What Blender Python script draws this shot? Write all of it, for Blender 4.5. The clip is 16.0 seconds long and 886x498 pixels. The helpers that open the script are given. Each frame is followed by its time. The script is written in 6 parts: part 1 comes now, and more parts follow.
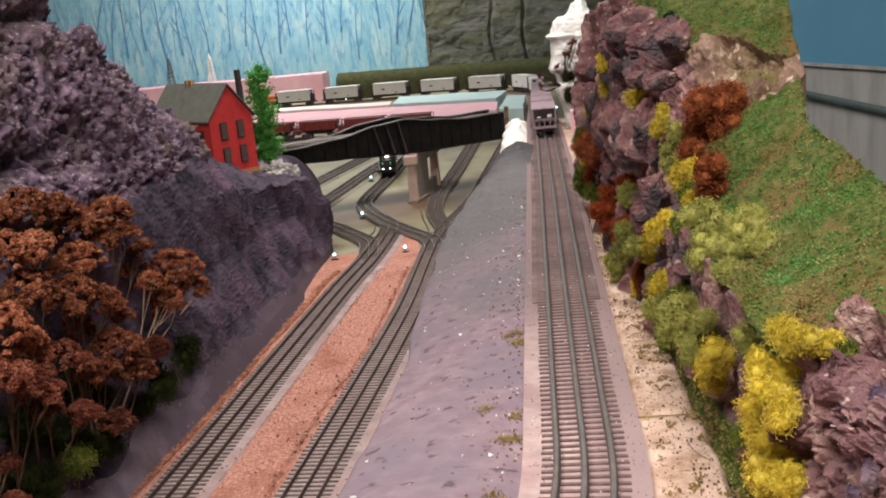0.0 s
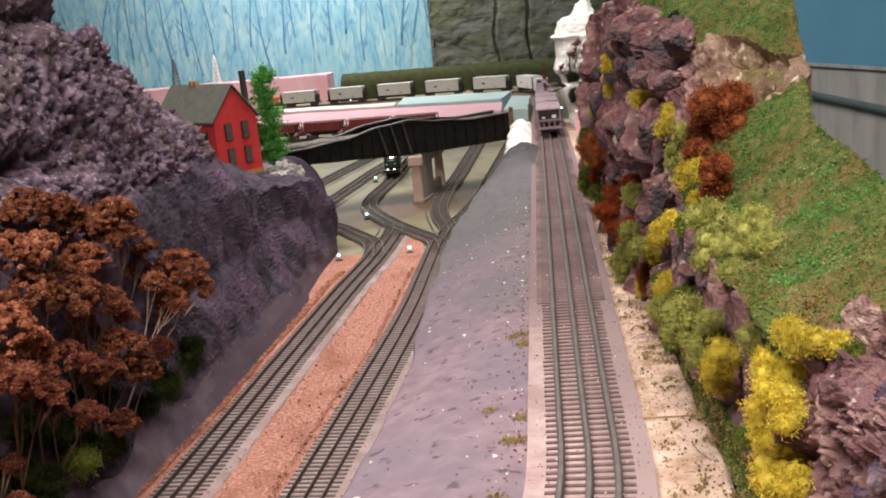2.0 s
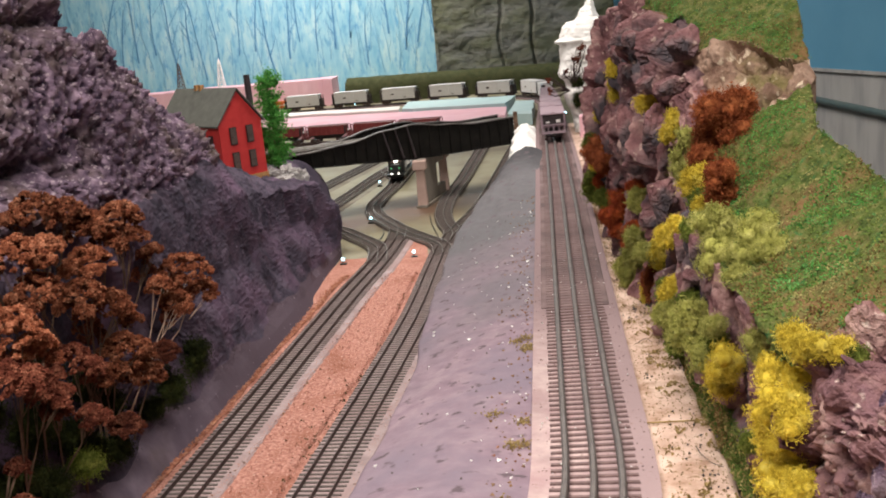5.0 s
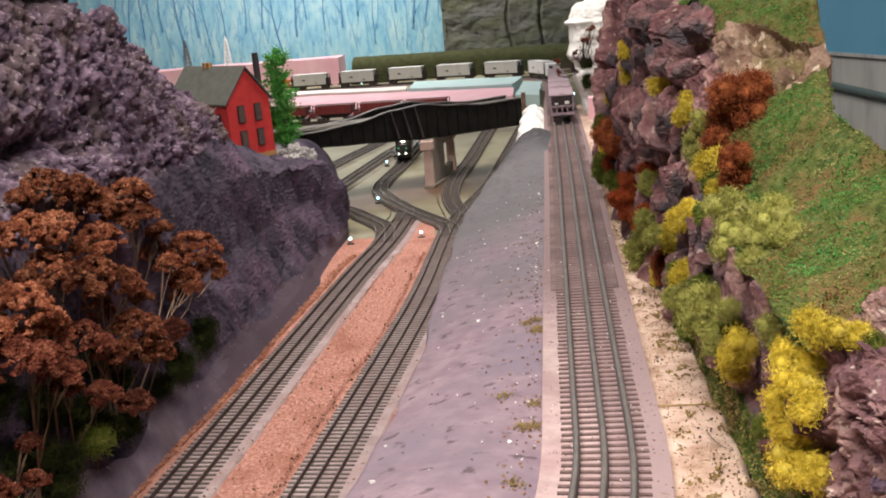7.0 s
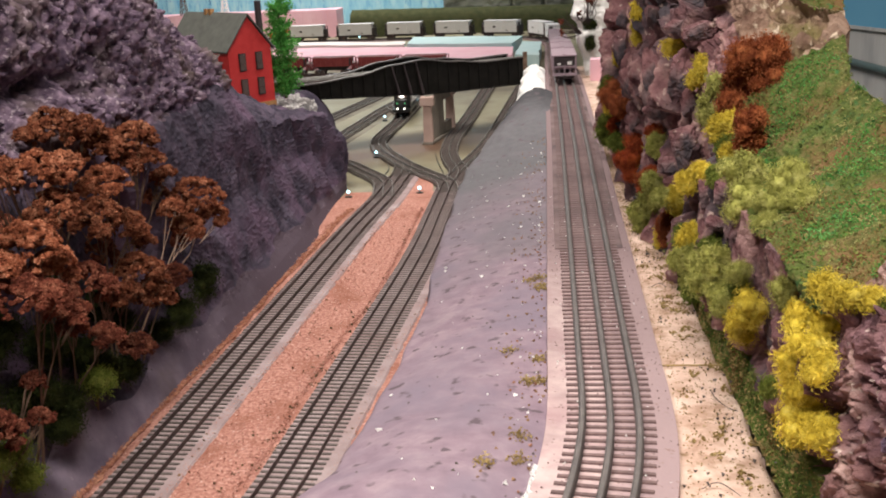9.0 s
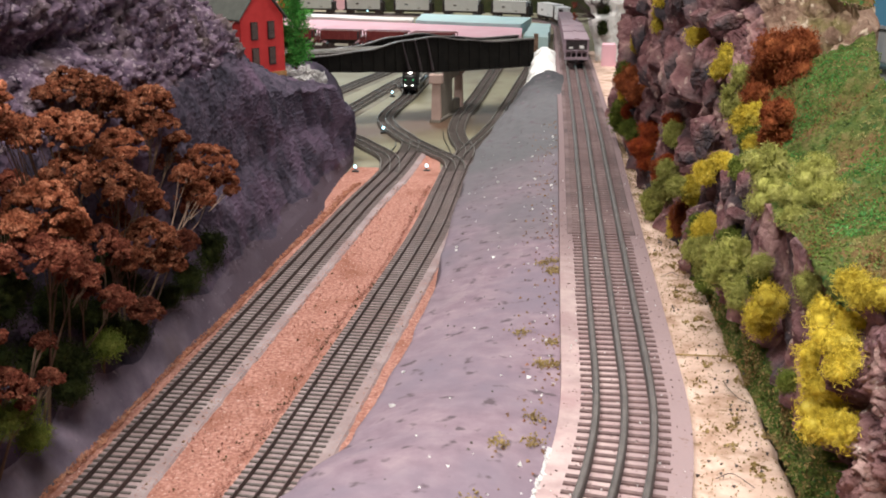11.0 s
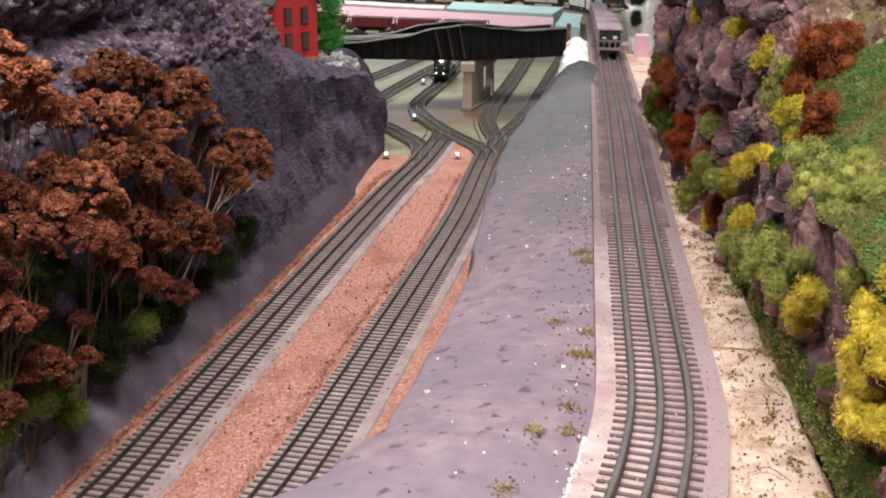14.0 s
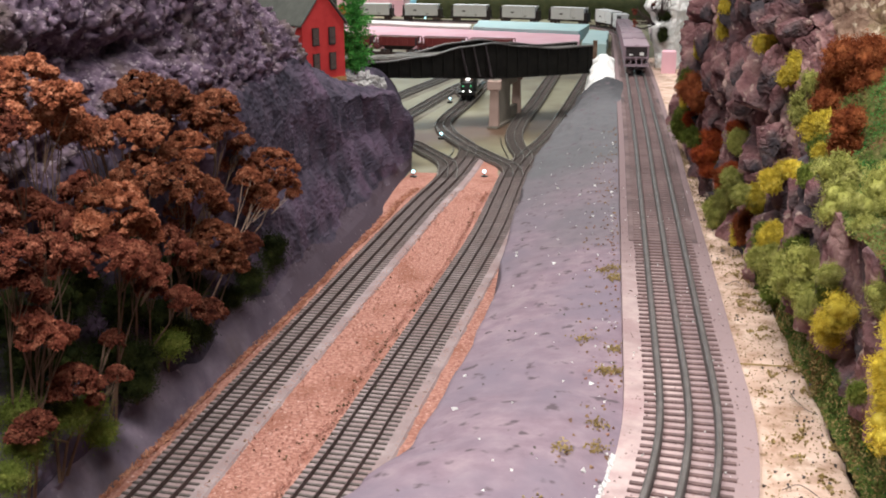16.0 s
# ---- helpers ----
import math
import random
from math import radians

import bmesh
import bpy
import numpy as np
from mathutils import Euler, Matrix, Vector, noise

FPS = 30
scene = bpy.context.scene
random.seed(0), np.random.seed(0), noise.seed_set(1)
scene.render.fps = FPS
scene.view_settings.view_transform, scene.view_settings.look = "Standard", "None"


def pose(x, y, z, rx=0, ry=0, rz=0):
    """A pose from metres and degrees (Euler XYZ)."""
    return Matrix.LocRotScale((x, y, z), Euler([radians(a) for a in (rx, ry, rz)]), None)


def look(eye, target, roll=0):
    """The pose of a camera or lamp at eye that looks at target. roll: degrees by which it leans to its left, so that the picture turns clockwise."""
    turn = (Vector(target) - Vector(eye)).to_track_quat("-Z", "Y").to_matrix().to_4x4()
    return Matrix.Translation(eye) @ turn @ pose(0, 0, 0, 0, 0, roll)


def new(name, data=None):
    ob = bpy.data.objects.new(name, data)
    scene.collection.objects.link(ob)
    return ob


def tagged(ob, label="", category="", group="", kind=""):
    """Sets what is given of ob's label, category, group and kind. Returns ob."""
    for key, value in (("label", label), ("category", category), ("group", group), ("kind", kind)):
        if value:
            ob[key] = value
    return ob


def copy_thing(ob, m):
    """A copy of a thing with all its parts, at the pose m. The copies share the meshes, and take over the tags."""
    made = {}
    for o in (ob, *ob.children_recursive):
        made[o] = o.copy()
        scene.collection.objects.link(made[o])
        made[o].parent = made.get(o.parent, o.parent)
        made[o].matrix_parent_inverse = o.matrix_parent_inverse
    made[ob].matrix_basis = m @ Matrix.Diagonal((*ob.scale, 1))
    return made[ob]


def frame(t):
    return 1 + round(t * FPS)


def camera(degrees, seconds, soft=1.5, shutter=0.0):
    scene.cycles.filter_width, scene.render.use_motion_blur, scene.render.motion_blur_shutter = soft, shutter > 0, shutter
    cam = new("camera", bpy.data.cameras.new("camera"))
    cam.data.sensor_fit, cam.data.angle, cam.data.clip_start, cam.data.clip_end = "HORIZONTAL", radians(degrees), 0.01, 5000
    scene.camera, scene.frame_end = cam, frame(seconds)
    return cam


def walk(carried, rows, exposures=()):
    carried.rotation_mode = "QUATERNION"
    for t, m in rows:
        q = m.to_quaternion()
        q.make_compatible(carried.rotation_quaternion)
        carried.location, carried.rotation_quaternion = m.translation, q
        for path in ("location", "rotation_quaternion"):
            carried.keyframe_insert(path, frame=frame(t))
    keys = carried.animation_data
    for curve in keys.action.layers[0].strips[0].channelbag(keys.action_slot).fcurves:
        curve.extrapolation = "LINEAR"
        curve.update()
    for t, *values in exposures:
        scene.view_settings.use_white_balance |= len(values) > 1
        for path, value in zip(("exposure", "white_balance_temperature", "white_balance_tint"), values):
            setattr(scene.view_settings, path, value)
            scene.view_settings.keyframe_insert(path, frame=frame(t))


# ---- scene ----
def aim(x, y, z, yaw, pitch, roll):
    """Eye, then degrees: heading to the left of +y, up, and lean."""
    a, b = radians(yaw), radians(pitch)
    way = Vector((-math.sin(a) * math.cos(b), math.cos(a) * math.cos(b), math.sin(b)))
    return look((x, y, z), Vector((x, y, z)) + way, roll)


cam = camera(46.88, 16.0, soft=1.9)
PATH = [
    (0.0, -0.0123, -0.0142, 0.2766, 6.085, -13.718, -5.712),
    (0.5, -0.0123, -0.0140, 0.2765, 6.192, -13.756, -5.741),
    (1.0, -0.0122, -0.0135, 0.2767, 6.303, -13.822, -5.772),
    (1.5, -0.0122, -0.0123, 0.2761, 6.318, -13.774, -5.708),
    (2.0, -0.0121, -0.0126, 0.2759, 6.354, -13.642, -5.782),
    (2.5, -0.0118, -0.0119, 0.2760, 6.491, -13.709, -5.787),
    (3.0, -0.0123, -0.0144, 0.2769, 6.543, -13.723, -5.721),
    (3.5, -0.0122, -0.0142, 0.2771, 6.557, -13.822, -5.738),
    (4.0, -0.0119, -0.0137, 0.2768, 6.554, -13.686, -5.722),
    (6.3, -0.0150, -0.0146, 0.2764, 6.563, -13.267, -5.551),
    (6.5, -0.0155, -0.0141, 0.2765, 6.541, -13.736, -5.379),
    (7.0, -0.0183, -0.0137, 0.2773, 6.883, -14.464, -5.167),
    (7.5, -0.0212, -0.0165, 0.2767, 6.981, -14.299, -4.899),
    (8.0, -0.0224, -0.0155, 0.2766, 6.140, -14.595, -4.217),
    (8.5, -0.0281, -0.0179, 0.2749, 6.160, -15.774, -3.569),
    (11.0, -0.0503, -0.0180, 0.2747, 6.078, -18.001, -0.222),
    (11.5, -0.0548, -0.0194, 0.2745, 6.270, -17.956, 0.430),
    (12.0, -0.0584, -0.0200, 0.2738, 7.126, -18.373, 0.788),
    (12.5, -0.0584, -0.0192, 0.2741, 8.144, -18.919, 0.403),
    (13.0, -0.0582, -0.0182, 0.2735, 7.249, -19.112, 0.629),
    (13.5, -0.0592, -0.0200, 0.2736, 7.123, -18.980, 0.594),
    (14.0, -0.0586, -0.0201, 0.2737, 7.504, -18.613, 0.473),
    (14.5, -0.0584, -0.0195, 0.2737, 7.687, -18.847, 0.446),
    (15.0, -0.0578, -0.0192, 0.2742, 7.973, -18.621, 0.179),
    (15.5, -0.0581, -0.0227, 0.2735, 8.129, -17.493, 0.245),
    (16.0, -0.0574, -0.0219, 0.2742, 9.158, -17.624, -0.350),
]
walk(cam, [(r[0], aim(*r[1:])) for r in PATH], [(0.0, 0.03, 6800, 13), (2.0, 0.17, 6800, 13), (8.5, 0.16, 6750, 13), (11.0, 0.16, 6450, 10), (16.0, 0.15, 6300, 9)])

# ---- light: a closed room with fluorescent fixtures under the ceiling ----
world = bpy.data.worlds.new("world")
scene.world = world
world.use_nodes = True
world.node_tree.nodes["Background"].inputs[0].default_value = (0.80, 0.88, 1.0, 1)
world.node_tree.nodes["Background"].inputs[1].default_value = 0.02


def lamp(name, m, sx, sy, watts, colour):
    d = bpy.data.lights.new(name, "AREA")
    d.shape, d.size, d.size_y, d.energy, d.color = "RECTANGLE", sx, sy, watts, colour
    ob = new(name, d)
    ob.matrix_world = m
    return ob


CEIL = 1.35
LAMPS = [(-0.16, -0.10, 38), (-0.25, 1.95, 25), (-1.1, 4.70, 32)]
for lx, ly, watts in LAMPS:
    lamp("fluorescent_light", look((lx, ly, CEIL - 0.075), (lx, ly, 0)), 1.2, 0.16, watts, (1.0, 0.95, 0.90))

# ---- materials ----


def ramp_node(nt, stops):
    r = nt.nodes.new("ShaderNodeValToRGB")
    while len(r.color_ramp.elements) < len(stops):
        r.color_ramp.elements.new(0.5)
    for e, (p, c) in zip(r.color_ramp.elements, stops):
        e.position, e.color = p, (*c, 1)
    return r


def noise_node(nt, coord, scale, detail=4, rough=0.55, distort=0.0):
    n = nt.nodes.new("ShaderNodeTexNoise")
    n.inputs["Scale"].default_value, n.inputs["Detail"].default_value = scale, detail
    n.inputs["Roughness"].default_value, n.inputs["Distortion"].default_value = rough, distort
    nt.links.new(coord, n.inputs["Vector"])
    return n


def mix_node(nt, kind, fac, a, b):
    m = nt.nodes.new("ShaderNodeMix")
    m.data_type, m.blend_type = "RGBA", kind
    for sock, val in ((m.inputs[0], fac), (m.inputs[6], a), (m.inputs[7], b)):
        if isinstance(val, (int, float)):
            sock.default_value = val
        elif isinstance(val, tuple):
            sock.default_value = (*val, 1)
        else:
            nt.links.new(val, sock)
    return m.outputs[2]


def material(name, stops, scale=60, rough=0.8, bump=0.3, bump_scale=None, stain=None, stain_scale=8, stain_at=(0.45, 0.65),
             metal=0.0, detail=5, spread=0.0, stretch=None, speck=None, speck_scale=300, speck_at=0.72, bump_dist=0.002, wash=(), stain_shade=()):
    """Noise between the colours of stops; stain: a second colour at a larger scale; speck: small grains; spread: value change from piece to piece."""
    m = bpy.data.materials.new(name)
    m.use_nodes = True
    nt = m.node_tree
    b = nt.nodes["Principled BSDF"]
    co = nt.nodes.new("ShaderNodeTexCoord").outputs["Object"]
    if stretch:
        mp = nt.nodes.new("ShaderNodeMapping")
        mp.inputs["Scale"].default_value = stretch
        nt.links.new(co, mp.inputs["Vector"])
        co = mp.outputs[0]
    n1 = noise_node(nt, co, scale, detail)
    k = len(stops)
    col = ramp_node(nt, [(0.3 + 0.4 * i / max(1, k - 1), c) for i, c in enumerate(stops)])
    nt.links.new(n1.outputs[0], col.inputs[0])
    out = col.outputs[0]
    if stain:
        n2 = noise_node(nt, co, stain_scale, 4, 0.6)
        r2 = ramp_node(nt, [(stain_at[0], (0, 0, 0)), (stain_at[1], (1, 1, 1))])
        nt.links.new(n2.outputs[0], r2.inputs[0])
        out = mix_node(nt, "MIX", r2.outputs[0], out, stain)
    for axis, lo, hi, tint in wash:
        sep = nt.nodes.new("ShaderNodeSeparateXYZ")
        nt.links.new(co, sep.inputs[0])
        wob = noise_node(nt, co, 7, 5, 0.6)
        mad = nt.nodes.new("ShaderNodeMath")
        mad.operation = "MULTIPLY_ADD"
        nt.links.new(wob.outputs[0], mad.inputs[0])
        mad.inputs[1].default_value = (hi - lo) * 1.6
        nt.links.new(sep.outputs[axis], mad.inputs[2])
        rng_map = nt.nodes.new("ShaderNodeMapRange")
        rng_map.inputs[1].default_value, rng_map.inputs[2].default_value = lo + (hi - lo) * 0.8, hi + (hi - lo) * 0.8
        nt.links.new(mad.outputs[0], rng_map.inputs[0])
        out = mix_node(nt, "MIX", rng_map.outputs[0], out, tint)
    # soft ellipses of tint: brown overspray, and shade painted into the colour
    for x, y, rx, ry, amount, tint in stain_shade:
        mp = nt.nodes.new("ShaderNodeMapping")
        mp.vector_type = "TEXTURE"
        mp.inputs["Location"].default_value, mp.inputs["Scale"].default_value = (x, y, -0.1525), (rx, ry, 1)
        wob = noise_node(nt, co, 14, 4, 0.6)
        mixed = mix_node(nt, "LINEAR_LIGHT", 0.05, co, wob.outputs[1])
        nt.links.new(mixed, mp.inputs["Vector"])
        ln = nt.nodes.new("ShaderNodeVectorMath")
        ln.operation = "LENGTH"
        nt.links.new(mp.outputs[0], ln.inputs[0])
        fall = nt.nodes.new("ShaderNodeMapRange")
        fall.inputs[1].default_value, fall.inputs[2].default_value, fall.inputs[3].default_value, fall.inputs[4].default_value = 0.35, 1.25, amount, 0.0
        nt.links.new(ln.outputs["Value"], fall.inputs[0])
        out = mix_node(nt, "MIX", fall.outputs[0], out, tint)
    if speck:
        n3 = noise_node(nt, co, speck_scale, 2, 0.5)
        r3 = ramp_node(nt, [(speck_at - 0.04, (0, 0, 0)), (speck_at + 0.04, (1, 1, 1))])
        nt.links.new(n3.outputs[0], r3.inputs[0])
        out = mix_node(nt, "MIX", r3.outputs[0], out, speck)
    if spread:
        info = nt.nodes.new("ShaderNodeObjectInfo")
        geo = nt.nodes.new("ShaderNodeNewGeometry")
        add = nt.nodes.new("ShaderNodeMath")
        add.operation = "ADD"
        nt.links.new(info.outputs["Random"], add.inputs[0])
        nt.links.new(geo.outputs["Random Per Island"], add.inputs[1])
        mr = nt.nodes.new("ShaderNodeMapRange")
        mr.inputs[1].default_value, mr.inputs[2].default_value = 0.0, 2.0
        mr.inputs[3].default_value, mr.inputs[4].default_value = 1 - spread, 1 + spread
        nt.links.new(add.outputs[0], mr.inputs[0])
        hsv = nt.nodes.new("ShaderNodeHueSaturation")
        nt.links.new(mr.outputs[0], hsv.inputs["Value"])
        nt.links.new(out, hsv.inputs["Color"])
        out = hsv.outputs[0]
    nt.links.new(out, b.inputs["Base Color"])
    b.inputs["Roughness"].default_value, b.inputs["Metallic"].default_value = rough, metal
    b.inputs["Specular IOR Level"].default_value = 0.12 if rough > 0.72 else 0.4
    if bump:
        bp = nt.nodes.new("ShaderNodeBump")
        bp.inputs["Strength"].default_value, bp.inputs["Distance"].default_value = bump, bump_dist
        nb = noise_node(nt, co, bump_scale or scale * 3, 5, 0.65)
        nt.links.new(nb.outputs[0], bp.inputs["Height"])
        nt.links.new(bp.outputs[0], b.inputs["Normal"])
    return m


def glowing(name, colour, strength):
    m = bpy.data.materials.new(name)
    m.use_nodes = True
    b = m.node_tree.nodes["Principled BSDF"]
    b.inputs["Base Color"].default_value = (*colour, 1)
    b.inputs["Emission Color"].default_value = (*colour, 1)
    b.inputs["Emission Strength"].default_value = strength
    return m


M = {}
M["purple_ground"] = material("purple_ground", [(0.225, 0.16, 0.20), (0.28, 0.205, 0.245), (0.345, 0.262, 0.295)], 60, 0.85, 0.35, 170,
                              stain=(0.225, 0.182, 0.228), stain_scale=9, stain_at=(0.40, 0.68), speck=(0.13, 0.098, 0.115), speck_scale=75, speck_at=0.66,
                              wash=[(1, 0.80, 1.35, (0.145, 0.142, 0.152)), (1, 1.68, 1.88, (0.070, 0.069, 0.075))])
M["purple_rock"] = material("purple_rock", [(0.050, 0.034, 0.060), (0.20, 0.140, 0.202), (0.42, 0.31, 0.40)], 85, 0.9, 1.0, 260, bump_dist=0.004,
                            stain=(0.19, 0.145, 0.125), stain_scale=12, stain_at=(0.50, 0.70), speck=(0.50, 0.41, 0.46), speck_scale=190, speck_at=0.64)
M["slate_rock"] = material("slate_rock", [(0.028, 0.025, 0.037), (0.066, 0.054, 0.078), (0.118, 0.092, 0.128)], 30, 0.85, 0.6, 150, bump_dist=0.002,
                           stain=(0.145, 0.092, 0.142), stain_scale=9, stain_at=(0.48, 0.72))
M["mauve_rock"] = material("mauve_rock", [(0.072, 0.034, 0.038), (0.25, 0.127, 0.132), (0.51, 0.325, 0.30)], 38, 0.85, 1.0, 95, bump_dist=0.006,
                           stain=(0.082, 0.070, 0.080), stain_scale=13, stain_at=(0.47, 0.62), speck=(0.50, 0.37, 0.33), speck_scale=130, speck_at=0.68)
M["pink_rock"] = material("pink_rock", [(0.085, 0.038, 0.040), (0.24, 0.128, 0.122), (0.50, 0.34, 0.305)], 42, 0.85, 1.0, 90, bump_dist=0.007,
                          stain=(0.20, 0.11, 0.125), stain_scale=26, stain_at=(0.46, 0.62), speck=(0.66, 0.54, 0.48), speck_scale=130, speck_at=0.68)
M["band_purple"] = material("band_purple", [(0.12, 0.098, 0.134), (0.195, 0.158, 0.205), (0.29, 0.235, 0.29)], 26, 0.8, 0.6, 130,
                            stain=(0.13, 0.095, 0.08), stain_scale=9, stain_at=(0.52, 0.72), wash=[(1, 0.75, 1.15, (0.098, 0.072, 0.092))], speck=(0.30, 0.25, 0.29), speck_scale=120, speck_at=0.72)
M["tan_rock"] = material("tan_rock", [(0.14, 0.078, 0.058), (0.29, 0.19, 0.14), (0.45, 0.32, 0.245)], 50, 0.85, 1.0, 110, bump_dist=0.005,
                         stain=(0.20, 0.165, 0.075), stain_scale=18, stain_at=(0.52, 0.64), speck=(0.60, 0.50, 0.38), speck_scale=110, speck_at=0.66)
M["grass"] = material("grass", [(0.045, 0.072, 0.020), (0.088, 0.122, 0.031), (0.19, 0.172, 0.068)], 150, 0.95, 1.0, 420,
                      stain=(0.20, 0.12, 0.055), stain_scale=21, stain_at=(0.50, 0.68), speck=(0.055, 0.15, 0.048), speck_scale=170, speck_at=0.65)
M["sand"] = material("sand", [(0.52, 0.365, 0.29), (0.67, 0.485, 0.395), (0.77, 0.60, 0.50)], 45, 0.9, 0.6, 260, stain=(0.41, 0.265, 0.19), stain_scale=40, stain_at=(0.48, 0.68), speck=(0.30, 0.20, 0.12), speck_scale=140, speck_at=0.68)
M["ballast"] = material("ballast", [(0.33, 0.14, 0.11), (0.51, 0.245, 0.19), (0.66, 0.37, 0.305)], 260, 0.9, 1.0, 420, detail=3,
                        stain=(0.36, 0.15, 0.105), stain_scale=15, stain_at=(0.50, 0.70), speck=(0.80, 0.58, 0.50), speck_scale=380, speck_at=0.68)
M["grey_bed"] = material("grey_bed", [(0.29, 0.222, 0.222), (0.38, 0.30, 0.30), (0.46, 0.375, 0.372)], 35, 0.85, 0.4, 260, stain=(0.34, 0.245, 0.24), stain_scale=14, speck=(0.22, 0.15, 0.13), speck_scale=160, speck_at=0.69)
M["yard_edge"] = material("yard_edge", [(0.26, 0.245, 0.20), (0.34, 0.325, 0.27)], 30, 0.85, 0.3, 240, stain=(0.20, 0.175, 0.14), stain_scale=9)
# grey concrete, its colour darkened for the shade between the pier columns
M["concrete_grey"] = material("concrete_grey", [(0.19, 0.165, 0.14), (0.26, 0.23, 0.195)], 40, 0.85, 0.3, 260)
M["yard_bed"] = material("yard_bed", [(0.12, 0.112, 0.098), (0.185, 0.172, 0.15), (0.25, 0.235, 0.205)], 40, 0.85, 0.3, 240, stain=(0.13, 0.095, 0.075), stain_scale=9)
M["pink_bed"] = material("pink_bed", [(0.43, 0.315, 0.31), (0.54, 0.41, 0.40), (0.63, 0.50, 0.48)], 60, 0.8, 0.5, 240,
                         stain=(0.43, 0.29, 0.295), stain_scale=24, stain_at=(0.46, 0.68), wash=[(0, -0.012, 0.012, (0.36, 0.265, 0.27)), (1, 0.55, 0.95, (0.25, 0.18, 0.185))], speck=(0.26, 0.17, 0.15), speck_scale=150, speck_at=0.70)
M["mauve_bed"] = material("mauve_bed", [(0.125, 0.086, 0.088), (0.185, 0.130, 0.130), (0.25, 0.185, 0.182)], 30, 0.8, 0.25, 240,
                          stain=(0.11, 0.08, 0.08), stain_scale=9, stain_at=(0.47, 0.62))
M["tie_brown"] = material("tie_brown", [(0.105, 0.065, 0.065), (0.18, 0.115, 0.11)], 200, 0.7, 0.3, 500, spread=0.35)
M["tie_dark"] = material("tie_dark", [(0.075, 0.062, 0.056), (0.135, 0.112, 0.102)], 200, 0.7, 0.3, 500, spread=0.3)
M["rail_grey"] = material("rail_grey", [(0.082, 0.072, 0.069), (0.145, 0.128, 0.122)], 60, 0.5, 0.15, 300, metal=0.3)
M["rail_silver"] = material("rail_silver", [(0.19, 0.18, 0.168), (0.36, 0.345, 0.32)], 60, 0.45, 0.1, 300, metal=0.3)
M["rail_dark"] = material("rail_dark", [(0.068, 0.045, 0.042), (0.14, 0.098, 0.09)], 60, 0.45, 0.15, 300, metal=0.5)
# deck colour holds brown overspray and the shade below bridge and pier
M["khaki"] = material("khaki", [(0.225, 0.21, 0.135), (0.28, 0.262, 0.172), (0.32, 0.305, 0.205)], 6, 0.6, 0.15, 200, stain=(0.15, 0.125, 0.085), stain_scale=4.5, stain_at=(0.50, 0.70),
                      stain_shade=[(-0.315, 2.16, 0.13, 0.17, 0.95, (0.105, 0.056, 0.034)), (-0.46, 2.05, 0.13, 0.12, 0.95, (0.09, 0.052, 0.036)), (-0.19, 2.25, 0.075, 0.18, 0.95, (0.05, 0.034, 0.026))])
M["plaster"] = material("plaster", [(0.80, 0.80, 0.78), (0.88, 0.88, 0.86)], 25, 0.8, 0.5, 120)
M["grey_plaster"] = material("grey_plaster", [(0.30, 0.29, 0.28), (0.52, 0.50, 0.49)], 60, 0.85, 0.6, 200)
M["pink_foam"] = material("pink_foam", [(0.78, 0.42, 0.50), (0.86, 0.55, 0.62)], 10, 0.7, 0.2, 150)
M["cyan_foam"] = material("cyan_foam", [(0.44, 0.64, 0.66), (0.54, 0.71, 0.72)], 10, 0.7, 0.2, 150)
M["white_foam"] = material("white_foam", [(0.78, 0.74, 0.70), (0.84, 0.80, 0.78)], 10, 0.7, 0.2, 150)
M["olive_mound"] = material("olive_mound", [(0.045, 0.055, 0.025), (0.08, 0.085, 0.04)], 40, 0.9, 0.5, 200)
M["grey_cliff"] = material("grey_cliff", [(0.10, 0.107, 0.10), (0.155, 0.163, 0.152), (0.21, 0.215, 0.20)], 14, 0.8, 0.9, 40, bump_dist=0.01,
                           stain=(0.12, 0.132, 0.085), stain_scale=4, stretch=(0.6, 1, 1.6))
M["black_girder"] = material("black_girder", [(0.006, 0.0055, 0.005), (0.013, 0.0115, 0.010)], 60, 0.8, 0.2, 200)
M["concrete_pink"] = material("concrete_pink", [(0.42, 0.30, 0.26), (0.52, 0.38, 0.33)], 40, 0.85, 0.3, 260)
M["red_paint"] = material("red_paint", [(0.52, 0.03, 0.03), (0.62, 0.05, 0.045)], 60, 0.6, 0.2, 300)
M["slate_roof"] = material("slate_roof", [(0.105, 0.11, 0.10), (0.145, 0.15, 0.135)], 60, 0.8, 0.3, 300)
M["window_grey"] = material("window_grey", [(0.075, 0.050, 0.045), (0.14, 0.10, 0.085)], 90, 0.3, 0.1, 100)
M["dark_frame"] = material("dark_frame", [(0.03, 0.02, 0.02), (0.06, 0.03, 0.03)], 90, 0.6, 0.1, 100)
M["tan_base"] = material("tan_base", [(0.40, 0.20, 0.08), (0.48, 0.27, 0.12)], 90, 0.8, 0.3, 200)
M["hopper_purple"] = material("hopper_purple", [(0.29, 0.21, 0.25), (0.37, 0.28, 0.32)], 40, 0.5, 0.1, 200)
M["hopper_black"] = material("hopper_black", [(0.03, 0.022, 0.024), (0.06, 0.045, 0.05)], 60, 0.5, 0.1, 200)
M["boxcar_grey"] = material("boxcar_grey", [(0.68, 0.67, 0.68), (0.76, 0.75, 0.76)], 40, 0.5, 0.1, 200)
M["hopper_red"] = material("hopper_red", [(0.15, 0.02, 0.022), (0.22, 0.04, 0.04)], 40, 0.5, 0.1, 200)
